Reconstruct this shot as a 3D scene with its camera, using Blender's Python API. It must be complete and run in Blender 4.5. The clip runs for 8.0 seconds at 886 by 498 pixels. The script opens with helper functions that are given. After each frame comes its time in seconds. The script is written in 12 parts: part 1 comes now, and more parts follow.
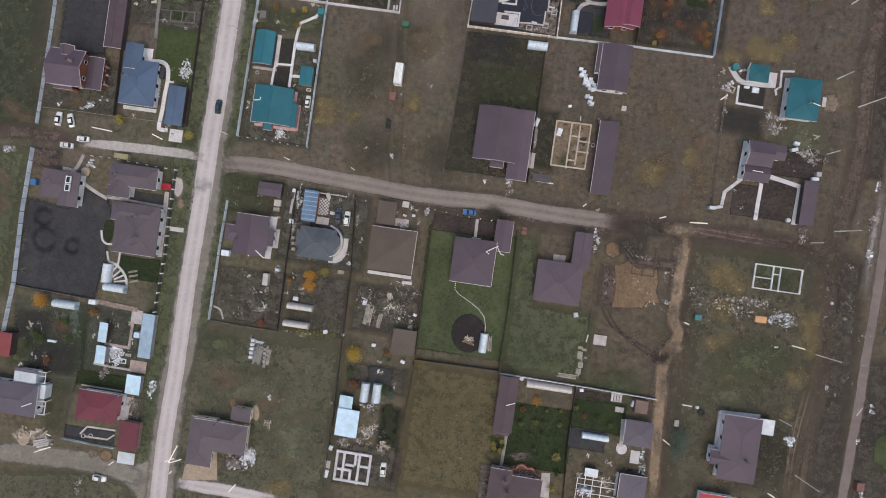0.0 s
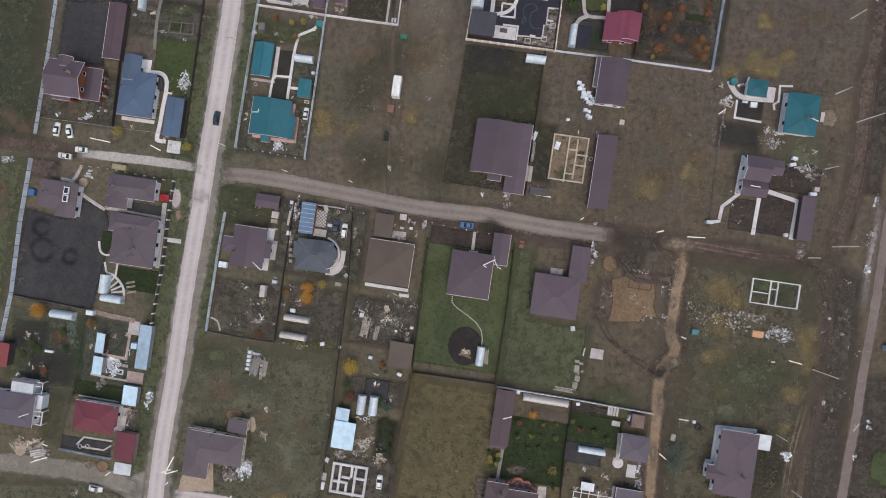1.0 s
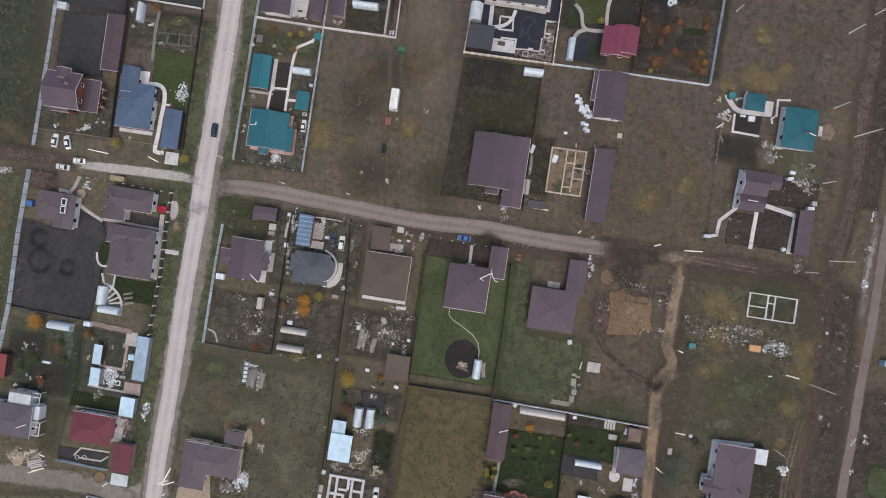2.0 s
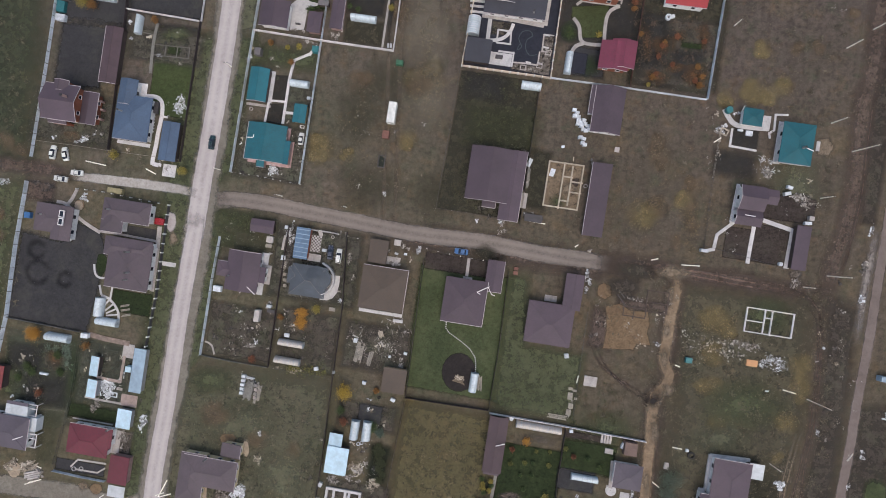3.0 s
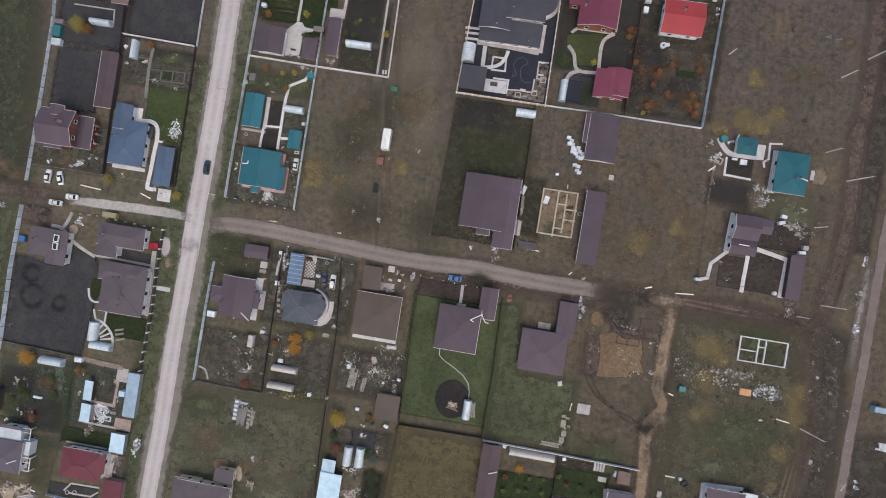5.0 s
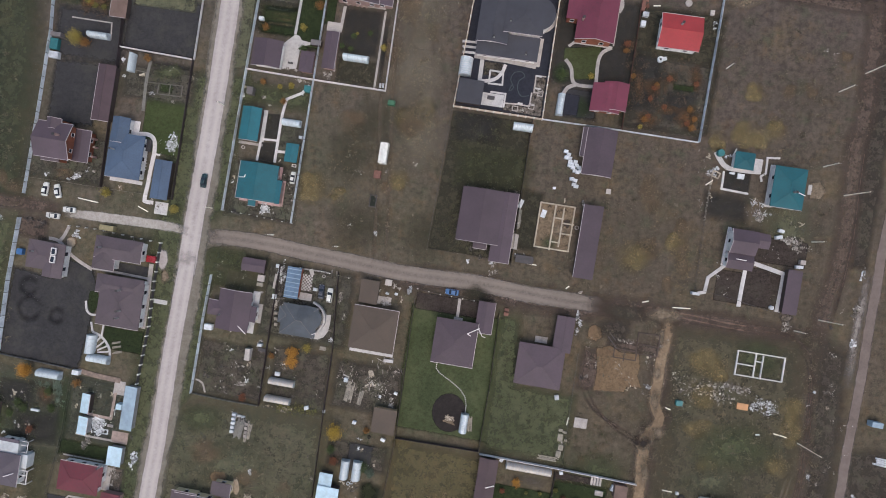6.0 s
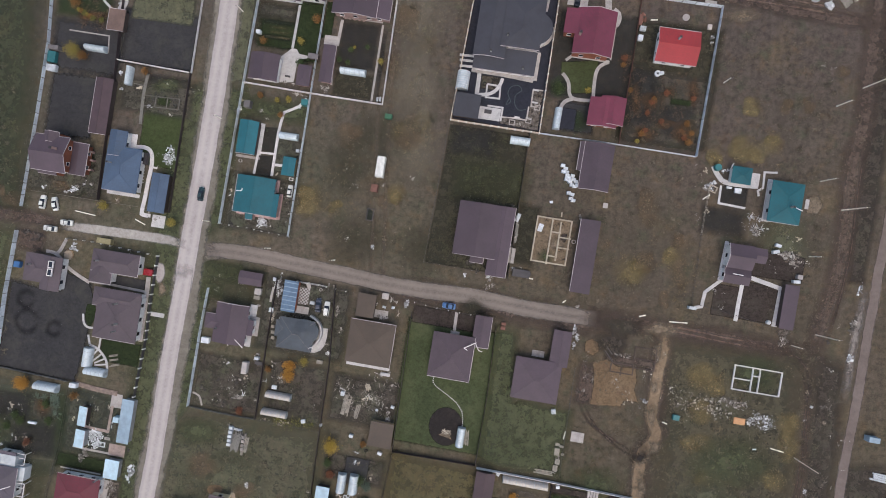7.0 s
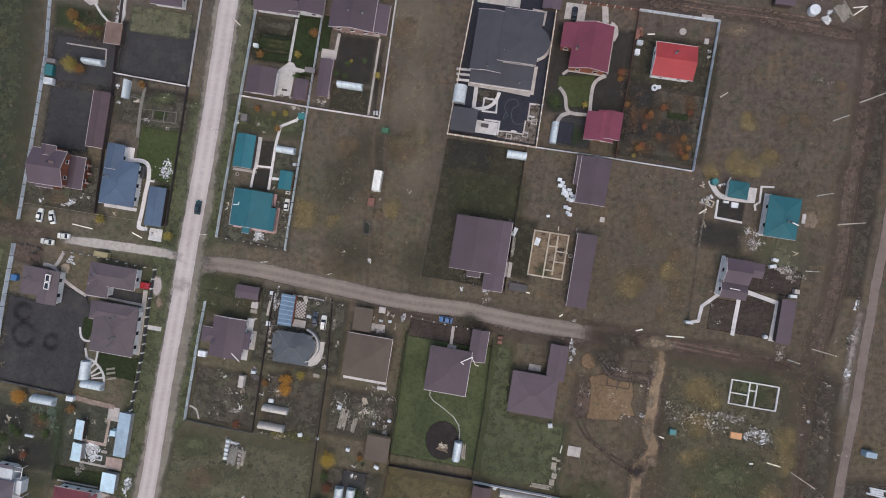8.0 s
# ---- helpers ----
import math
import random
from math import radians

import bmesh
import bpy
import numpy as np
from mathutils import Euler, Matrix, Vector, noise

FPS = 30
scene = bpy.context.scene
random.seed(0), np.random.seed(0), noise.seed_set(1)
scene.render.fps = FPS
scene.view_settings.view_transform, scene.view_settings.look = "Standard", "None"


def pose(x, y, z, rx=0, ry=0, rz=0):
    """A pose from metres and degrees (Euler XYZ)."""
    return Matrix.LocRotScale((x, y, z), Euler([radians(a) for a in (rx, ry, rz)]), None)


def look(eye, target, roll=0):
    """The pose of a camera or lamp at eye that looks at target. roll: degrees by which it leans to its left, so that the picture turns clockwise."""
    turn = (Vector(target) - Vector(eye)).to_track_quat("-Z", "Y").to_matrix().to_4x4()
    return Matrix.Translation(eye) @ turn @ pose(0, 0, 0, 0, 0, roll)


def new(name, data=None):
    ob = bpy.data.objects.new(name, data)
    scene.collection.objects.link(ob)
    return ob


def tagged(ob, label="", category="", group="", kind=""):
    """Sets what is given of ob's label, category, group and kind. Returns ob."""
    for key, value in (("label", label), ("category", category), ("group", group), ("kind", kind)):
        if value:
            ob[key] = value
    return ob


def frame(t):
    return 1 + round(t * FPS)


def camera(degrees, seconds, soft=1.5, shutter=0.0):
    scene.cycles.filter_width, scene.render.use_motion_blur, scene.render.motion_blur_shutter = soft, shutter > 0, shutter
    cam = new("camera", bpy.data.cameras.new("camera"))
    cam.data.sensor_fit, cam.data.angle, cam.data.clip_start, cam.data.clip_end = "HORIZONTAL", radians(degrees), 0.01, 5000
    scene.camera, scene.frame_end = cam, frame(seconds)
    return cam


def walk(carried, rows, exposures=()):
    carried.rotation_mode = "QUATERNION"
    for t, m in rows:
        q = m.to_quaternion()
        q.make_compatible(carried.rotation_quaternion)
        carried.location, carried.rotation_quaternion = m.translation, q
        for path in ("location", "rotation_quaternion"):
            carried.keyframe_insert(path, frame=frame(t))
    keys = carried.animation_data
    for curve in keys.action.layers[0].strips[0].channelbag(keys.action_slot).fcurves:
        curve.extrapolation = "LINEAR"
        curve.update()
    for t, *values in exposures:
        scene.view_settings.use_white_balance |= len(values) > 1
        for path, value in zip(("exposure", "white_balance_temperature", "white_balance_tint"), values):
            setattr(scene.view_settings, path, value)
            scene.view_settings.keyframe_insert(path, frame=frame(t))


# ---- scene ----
EXPOSURE, KELVIN, TINT = 0.52, 6640, 7
SKY_STRENGTH, SUN_STRENGTH, SUN_ANGLE = 0.14, 0.45, 60.0
# Camera: a drone that looks almost straight down and slides north
cam = camera(84.0, 8.0, soft=0.95)
ROWS = [
    (0.0, 0.000, 0.000, 148.632, -0.1262, 2.4213, -0.0027),
    (0.5, 0.518, 1.916, 148.600, -0.1137, 2.4619, 0.1530),
    (1.0, 1.013, 3.835, 148.559, -0.1037, 2.4989, 0.2773),
    (1.5, 1.520, 5.775, 148.545, -0.1151, 2.5325, 0.3780),
    (2.8, 2.841, 10.908, 148.457, -0.0935, 2.6358, 0.6129),
    (3.0, 3.044, 11.696, 148.444, -0.0847, 2.6420, 0.6465),
    (3.5, 3.541, 13.654, 148.423, -0.0503, 2.6591, 0.7402),
    (4.0, 4.017, 15.595, 148.428, -0.0333, 2.6802, 0.8164),
    (4.5, 4.488, 17.580, 148.406, -0.0130, 2.6993, 0.8897),
    (5.8, 5.749, 22.896, 148.291, -0.0142, 2.7665, 0.9609),
    (6.0, 5.944, 23.724, 148.267, -0.0098, 2.7796, 0.9742),
    (6.5, 6.434, 25.797, 148.187, -0.0141, 2.8166, 0.9959),
    (7.0, 6.942, 27.887, 148.189, -0.0099, 2.8361, 1.0322),
    (7.5, 7.454, 29.976, 148.155, -0.0045, 2.8634, 1.0473),
    (8.0, 7.914, 32.033, 148.140, 0.0101, 2.8691, 1.0474),
]
walk(cam, [(t, pose(x, y, z, rx, ry, rz)) for t, x, y, z, rx, ry, rz in ROWS],
     exposures=[(0.0, EXPOSURE, KELVIN, TINT), (8.0, EXPOSURE, KELVIN, TINT)])

# Overcast daylight
world = bpy.data.worlds.new("overcast_sky")
scene.world = world
world.use_nodes = True
wn = world.node_tree
sky = wn.nodes.new("ShaderNodeTexSky")
sky.sky_type = "NISHITA"
sky.sun_disc = False
sky.sun_elevation, sky.sun_rotation = radians(64), radians(170)
sky.air_density, sky.dust_density, sky.ozone_density = 1.0, 4.0, 1.0
back = wn.nodes["Background"]
back.inputs["Strength"].default_value = SKY_STRENGTH
wn.links.new(sky.outputs["Color"], back.inputs["Color"])
sun_data = bpy.data.lights.new("sun", "SUN")
sun_data.energy, sun_data.angle, sun_data.color = SUN_STRENGTH, radians(SUN_ANGLE), (1.0, 0.95, 0.9)
sun = new("sun", sun_data)
sun.matrix_world = look((13, -75, 156), (0, 0, 0))


# ---------- materials ----------
def lin(rgb):
    return tuple((c / 255 / 12.92) if c <= 10 else ((c / 255 + 0.055) / 1.055) ** 2.4 for c in rgb) + (1.0,)


def tree_of(name):
    m = bpy.data.materials.new(name)
    m.use_nodes = True
    return m, m.node_tree, m.node_tree.nodes["Principled BSDF"]


def noise_of(nt, scale, detail=4.0, rough=0.6, vec=None, dims="3D"):
    n = nt.nodes.new("ShaderNodeTexNoise")
    n.inputs["Scale"].default_value, n.inputs["Detail"].default_value, n.inputs["Roughness"].default_value = scale, detail, rough
    if vec is not None:
        nt.links.new(vec, n.inputs["Vector"])
    return n.outputs["Fac"]


def ramp_of(nt, fac, stops):
    r = nt.nodes.new("ShaderNodeValToRGB")
    els = r.color_ramp.elements
    while len(els) < len(stops):
        els.new(0.5)
    for e, (p, c) in zip(els, stops):
        e.position, e.color = p, lin(c)
    nt.links.new(fac, r.inputs["Fac"])
    return r.outputs["Color"]


def mix_of(nt, fac, a, b, how="MIX"):
    n = nt.nodes.new("ShaderNodeMix")
    n.data_type, n.blend_type = "RGBA", how
    for sock, v in ((n.inputs["Factor"], fac), (n.inputs[6], a), (n.inputs[7], b)):
        if isinstance(v, (int, float)):
            sock.default_value = v
        elif isinstance(v, tuple):
            sock.default_value = v
        else:
            nt.links.new(v, sock)
    return n.outputs[2]


def range_of(nt, v, a, b, c=0.0, d=1.0):
    n = nt.nodes.new("ShaderNodeMapRange")
    n.inputs["From Min"].default_value, n.inputs["From Max"].default_value = a, b
    n.inputs["To Min"].default_value, n.inputs["To Max"].default_value = c, d
    nt.links.new(v, n.inputs["Value"])
    return n.outputs["Result"]


def bump_of(nt, bsdf, height, strength, distance):
    b = nt.nodes.new("ShaderNodeBump")
    b.inputs["Strength"].default_value, b.inputs["Distance"].default_value = strength, distance
    nt.links.new(height, b.inputs["Height"])
    nt.links.new(b.outputs["Normal"], bsdf.inputs["Normal"])


def surface(name, rgb, dark=0.75, light=1.2, scale=0.5, fine=6.0, rough=0.6, metal=0.0, bump=0.02, vary=0.12):
    """A worn surface: a base colour with stains at one scale, grain at another and a shade of its own for each piece."""
    m, nt, bsdf = tree_of(name)
    co = nt.nodes.new("ShaderNodeTexCoord").outputs["Object"]
    info = nt.nodes.new("ShaderNodeObjectInfo")
    shift = nt.nodes.new("ShaderNodeVectorMath")
    shift.operation = "ADD"
    nt.links.new(co, shift.inputs[0])
    nt.links.new(info.outputs["Location"], shift.inputs[1])
    big, small = noise_of(nt, scale, 5, 0.65, shift.outputs[0]), noise_of(nt, fine, 3, 0.7, shift.outputs[0])
    lo, hi = tuple(min(255, c * dark) for c in rgb), tuple(min(255, c * light) for c in rgb)
    col = ramp_of(nt, big, [(0.25, lo), (0.5, rgb), (0.78, hi)])
    shade = ramp_of(nt, small, [(0.3, (205, 205, 205)), (0.7, (255, 255, 255))])
    col = mix_of(nt, 0.8, col, shade, "MULTIPLY")
    hsv = nt.nodes.new("ShaderNodeHueSaturation")
    nt.links.new(col, hsv.inputs["Color"])
    nt.links.new(range_of(nt, info.outputs["Random"], 0, 1, 1 - vary, 1 + vary), hsv.inputs["Value"])
    nt.links.new(hsv.outputs["Color"], bsdf.inputs["Base Color"])
    nt.links.new(range_of(nt, small, 0.3, 0.7, max(0.05, rough - 0.12), min(1.0, rough + 0.12)), bsdf.inputs["Roughness"])
    bsdf.inputs["Metallic"].default_value = metal
    if bump:
        bump_of(nt, bsdf, small, 0.6, bump)
    return m


def earth(name, stops, big=0.05, mid=0.35, fine=2.5, feather=False, rough=0.95, bump=0.08, wear=None, soft=False, grain=0.9, tracks=None, tint=None, smooth_rim=False, thin=0.95):
    """Ground cover: colours by two mixed noises, clumps, fine grain and relief; feather lets its rim break up into what lies below.
    tracks: a paler colour along the wheel lines of a road."""
    m, nt, bsdf = tree_of(name)
    co = nt.nodes.new("ShaderNodeTexCoord").outputs["Object"]
    a, b, c = noise_of(nt, big, 6, 0.6, co), noise_of(nt, mid, 6, 0.65, co), noise_of(nt, fine, 5, 0.75, co)
    clump = noise_of(nt, 0.9, 5, 0.7, co)
    add = nt.nodes.new("ShaderNodeMath")
    add.operation = "MULTIPLY_ADD"
    add.inputs[1].default_value = 0.5
    nt.links.new(a, add.inputs[0])
    half = nt.nodes.new("ShaderNodeMath")
    half.operation = "MULTIPLY"
    half.inputs[1].default_value = 0.5
    nt.links.new(b, half.inputs[0])
    nt.links.new(half.outputs[0], add.inputs[2])
    col = ramp_of(nt, add.outputs[0], stops)
    col = mix_of(nt, grain, col, ramp_of(nt, clump, [(0.34, (172, 171, 169)), (0.5, (232, 232, 232)), (0.64, (255, 255, 255))]), "MULTIPLY")
    col = mix_of(nt, grain, col, ramp_of(nt, c, [(0.3, (150, 150, 150)), (0.5, (225, 225, 225)), (0.7, (255, 255, 255))]), "MULTIPLY")
    if tint:
        col = mix_of(nt, range_of(nt, noise_of(nt, 0.13, 8, 0.75, co), 0.5, 0.72, 0.0, 0.7), col, lin(tint))
    if wear:
        col = mix_of(nt, range_of(nt, noise_of(nt, 1.7, 4, 0.8, co), 0.62, 0.74, 0.0, 0.8), col, lin(wear))
    if tracks:
        ac = nt.nodes.new("ShaderNodeAttribute")
        ac.attribute_name = "across"
        dist = nt.nodes.new("ShaderNodeMath")
        dist.operation = "ABSOLUTE"
        nt.links.new(ac.outputs["Fac"], dist.inputs[0])
        off = nt.nodes.new("ShaderNodeMath")
        off.operation = "SUBTRACT"
        off.inputs[1].default_value = 0.42
        nt.links.new(dist.outputs[0], off.inputs[0])
        near = nt.nodes.new("ShaderNodeMath")
        near.operation = "ABSOLUTE"
        nt.links.new(off.outputs[0], near.inputs[0])
        band = range_of(nt, near.outputs[0], 0.34, 0.06)
        worn = nt.nodes.new("ShaderNodeMath")
        worn.operation = "MULTIPLY"
        nt.links.new(band, worn.inputs[0])
        nt.links.new(range_of(nt, noise_of(nt, 0.06, 5, 0.7, co), 0.3, 0.7, 0.35, 1.0), worn.inputs[1])
        col = mix_of(nt, worn.outputs[0], col, lin(tracks))
    nt.links.new(col, bsdf.inputs["Base Color"])
    bsdf.inputs["Roughness"].default_value = rough
    bsdf.inputs["Specular IOR Level"].default_value = 0.2
    bump_of(nt, bsdf, c, 0.8, bump)
    if feather:
        at = nt.nodes.new("ShaderNodeAttribute")
        at.attribute_name = "edge"
        mixed = nt.nodes.new("ShaderNodeMath")
        mixed.operation = "MULTIPLY_ADD"
        mixed.inputs[1].default_value = 1.6 if soft else 0.9
        nt.links.new(noise_of(nt, 0.3, 4, 0.6, co) if smooth_rim else noise_of(nt, 0.35 if soft else 0.8, 7, 0.75, co), mixed.inputs[0])
        nt.links.new(at.outputs["Fac"], mixed.inputs[2])
        alpha = range_of(nt, mixed.outputs[0], 0.75, 1.9, 0.0, thin) if soft else range_of(nt, mixed.outputs[0], 0.55, 1.1, 0.0, min(1.0, thin + 0.05))
        nt.links.new(alpha, bsdf.inputs["Alpha"])
    return m


ROOF = {
    "mauve": surface("mauve_grey_metal_tile", (90, 82, 92), 0.9, 1.08, 0.15, 2.0, 0.72),
    "plum": surface("plum_metal_tile", (81, 68, 77), 0.9, 1.08, 0.15, 2.0, 0.72),
    "slate": surface("slate_grey_shingle", (61, 61, 69), 0.88, 1.1, 0.2, 3.0, 0.7),
    "teal": surface("teal_metal_tile", (31, 97, 109), 0.88, 1.1, 0.2, 2.5, 0.72),
    "blue": surface("blue_metal_tile", (72, 89, 112), 0.9, 1.08, 0.2, 2.5, 0.72),
    "brown": surface("brown_metal_tile", (83, 71, 62), 0.9, 1.08, 0.15, 2.0, 0.72),
    "maroon": surface("maroon_metal_tile", (110, 49, 68), 0.9, 1.1, 0.2, 2.5, 0.72),
    "red": surface("bright_red_metal_tile", (162, 56, 60), 0.92, 1.06, 0.2, 2.5, 0.72),
    "sky": surface("pale_blue_sheet", (182, 206, 220), 0.96, 1.03, 0.12, 0.5, 0.72),
    "steel": surface("galvanised_sheet", (146, 166, 182), 0.93, 1.05, 0.12, 0.5, 0.72),
    "denim": surface("blue_grey_sheet", (96, 119, 144), 0.85, 1.1, 0.3, 2.0, 0.7),
    "brickred": surface("faded_red_sheet", (134, 62, 62), 0.9, 1.1, 0.2, 2.5, 0.72),
    "wine": surface("wine_red_metal_tile", (100, 40, 52), 0.9, 1.1, 0.2, 2.5, 0.72),
    "deep_teal": surface("deep_teal_metal_tile", (23, 88, 98), 0.9, 1.1, 0.2, 2.5, 0.72),
    "grey": surface("dull_grey_sheet", (112, 106, 106), 0.85, 1.1, 0.3, 2.0, 0.6),
    "white": surface("white_sheet_roof", (200, 204, 208), 0.96, 1.03, 0.12, 0.5, 0.6),
    "dusk": surface("greyish_plum_tile", (86, 75, 81), 0.9, 1.08, 0.15, 2.0, 0.72),
    "shale": surface("pale_slate_shingle", (76, 82, 90), 0.86, 1.12, 0.4, 3.0, 0.75),
    "cocoa": surface("brown_plum_sheet", (74, 58, 63), 0.88, 1.1, 0.2, 2.0, 0.72),
    "timber": surface("brown_board_roof", (120, 98, 90), 0.85, 1.12, 0.3, 3.0, 0.8),
}
WALL = {
    "white": surface("white_render", (232, 229, 226), 0.88, 1.05, 0.5, 5.0, 0.85),
    "cream": surface("cream_render", (214, 196, 160), 0.88, 1.05, 0.5, 5.0, 0.85),
    "brick": surface("orange_red_brick", (136, 80, 60), 0.8, 1.15, 0.6, 9.0, 0.9),
    "pink": surface("pinkish_brick", (160, 132, 126), 0.82, 1.12, 0.6, 9.0, 0.9),
    "plum": surface("plum_cladding", (88, 72, 82), 0.88, 1.1, 0.5, 5.0, 0.6),
    "wood": surface("bare_timber", (176, 150, 116), 0.8, 1.12, 0.8, 8.0, 0.85),
    "dark": surface("dark_brown_boards", (74, 62, 58), 0.85, 1.12, 0.5, 5.0, 0.85),
    "grey": surface("grey_block", (150, 148, 148), 0.85, 1.1, 0.6, 6.0, 0.9),
}
TERRACOTTA = surface("orange_brick_coping", (162, 108, 90), 0.82, 1.12, 0.6, 9.0, 0.9)
BROWN_BRICK = surface("worn_brown_brick_paving", (140, 122, 112), 0.7, 1.25, 0.9, 7.0, 0.95)
CREAM_MASONRY = surface("cream_masonry", (216, 198, 180), 0.8, 1.08, 0.9, 6.0, 0.9)
DULL_BRICK = surface("dull_pink_brick_paving", (166, 146, 138), 0.75, 1.15, 0.8, 8.0, 0.92)
PINK_PAVING = surface("pink_brick_paving", (182, 150, 148), 0.8, 1.12, 0.8, 8.0, 0.9)
TRIM = surface("white_trim", (226, 220, 220), 0.9, 1.05, 1.0, 6.0, 0.6)
GUTTER = surface("pale_gutter", (184, 174, 176), 0.9, 1.05, 1.0, 6.0, 0.6)
GLASS = surface("window_glass", (38, 44, 54), 0.9, 1.1, 1.0, 4.0, 0.12)
CONCRETE = surface("pale_concrete", (176, 168, 164), 0.82, 1.1, 0.5, 5.0, 0.9)
DIM_KERB = surface("dim_grey_kerb", (102, 98, 94), 0.82, 1.1, 0.5, 5.0, 0.9)
KERB = surface("grey_kerb", (132, 128, 122), 0.82, 1.1, 0.5, 5.0, 0.9)
SLAB = surface("light_paving", (196, 192, 192), 0.85, 1.06, 0.5, 5.0, 0.9)
FENCE_GREY = surface("pale_fence_sheet", (222, 228, 236), 0.78, 1.1, 0.4, 3.0, 0.5)
FENCE_DARK = surface("dark_brown_fence_sheet", (66, 56, 57), 0.85, 1.15, 0.4, 3.0, 0.6)
POST_DARK = surface("dark_steel_post", (56, 52, 54), 0.85, 1.1, 1.0, 5.0, 0.6)
POST_WHITE = surface("white_post", (226, 224, 220), 0.85, 1.05, 1.0, 5.0, 0.8)
POLY = surface("milky_polycarbonate", (196, 206, 212), 0.86, 1.06, 0.5, 3.0, 0.35)
POLY_WARM = surface("warm_polycarbonate", (200, 191, 183), 0.86, 1.06, 0.5, 3.0, 0.35)
RIB = surface("greenhouse_rib", (176, 184, 190), 0.9, 1.1, 1.0, 4.0, 0.4)
TIMBER = surface("weathered_timber", (150, 142, 132), 0.75, 1.15, 1.0, 8.0, 0.9)
LUMBER = surface("fresh_lumber", (178, 166, 150), 0.8, 1.1, 1.0, 8.0, 0.85)
POLE = surface("weathered_pole", (246, 240, 226), 0.85, 1.08, 0.5, 5.0, 0.85)
BLOCK = surface("white_block", (206, 210, 216), 0.82, 1.06, 0.6, 4.0, 0.8, vary=0.2)
RUBBLE = surface("grey_rubble", (150, 142, 138), 0.7, 1.2, 0.8, 5.0, 0.95, vary=0.25)
PAINT = {
    "white": surface("white_car_paint", (222, 221, 216), 0.96, 1.02, 0.5, 0.6, 0.25, bump=0),
    "dark": surface("dark_green_car_paint", (38, 58, 62), 0.9, 1.1, 0.5, 3.0, 0.25, bump=0),
    "black": surface("black_car_paint", (44, 46, 52), 0.9, 1.1, 0.5, 3.0, 0.25, bump=0),
    "navy": surface("navy_car_paint", (56, 62, 78), 0.9, 1.1, 0.5, 3.0, 0.25, bump=0),
    "red": surface("red_car_paint", (150, 36, 44), 0.9, 1.1, 0.5, 3.0, 0.25, bump=0),
    "blue": surface("blue_paint", (56, 100, 150), 0.85, 1.1, 0.6, 3.0, 0.4),
    "green": surface("green_paint", (58, 104, 78), 0.85, 1.1, 0.6, 3.0, 0.6),
    "teal": surface("teal_paint", (46, 112, 116), 0.85, 1.1, 0.6, 3.0, 0.5),
    "rust": surface("rusty_paint", (122, 84, 74), 0.75, 1.15, 0.8, 5.0, 0.8),
    "orange": surface("orange_board", (196, 146, 104), 0.9, 1.06, 0.8, 5.0, 0.7),
    "pit": surface("dark_green_pit", (34, 40, 30), 0.8, 1.15, 0.8, 4.0, 0.95),
    "yellow": surface("dull_yellow_paint", (150, 140, 106), 0.88, 1.08, 0.6, 4.0, 0.7),
    "hose": surface("dark_green_hose", (50, 62, 66), 0.9, 1.1, 0.6, 4.0, 0.6),
    "dull": surface("dull_dark_paint", (70, 66, 68), 0.85, 1.15, 0.6, 4.0, 0.7),
}
RUBBER = surface("rubber", (34, 33, 34), 0.9, 1.1, 1.0, 5.0, 0.9)
CHROME = surface("lamp_lens", (200, 202, 206), 0.95, 1.03, 1.0, 5.0, 0.2)
BARK = surface("bark", (82, 70, 60), 0.8, 1.15, 1.5, 8.0, 0.95)


def leafy(name, stops):
    m, nt, bsdf = tree_of(name)
    geo = nt.nodes.new("ShaderNodeNewGeometry")
    col = ramp_of(nt, geo.outputs["Random Per Island"], stops)
    nt.links.new(col, bsdf.inputs["Base Color"])
    bsdf.inputs["Roughness"].default_value = 0.8
    bsdf.inputs["Specular IOR Level"].default_value = 0.25
    return m


HEAP = {
    "bright": leafy("white_heap_pieces", [(0.0, (104, 104, 106)), (0.4, (172, 174, 178)), (1.0, (232, 234, 238))]),
    "white": leafy("pale_heap_pieces", [(0.0, (92, 90, 90)), (0.5, (158, 158, 160)), (1.0, (218, 220, 223))]),
    "grey": leafy("grey_heap_pieces", [(0.0, (70, 65, 61)), (0.5, (118, 111, 105)), (1.0, (178, 172, 166))]),
    "wood": leafy("broken_timber_pieces", [(0.0, (88, 78, 68)), (0.5, (144, 133, 119)), (1.0, (194, 184, 168))]),
    "dark": leafy("dark_scrap_pieces", [(0.0, (38, 37, 38)), (0.6, (62, 58, 56)), (1.0, (104, 98, 94))]),
    "rust": leafy("rusty_scrap_pieces", [(0.0, (84, 58, 50)), (0.5, (126, 84, 72)), (1.0, (160, 120, 108))]),
}
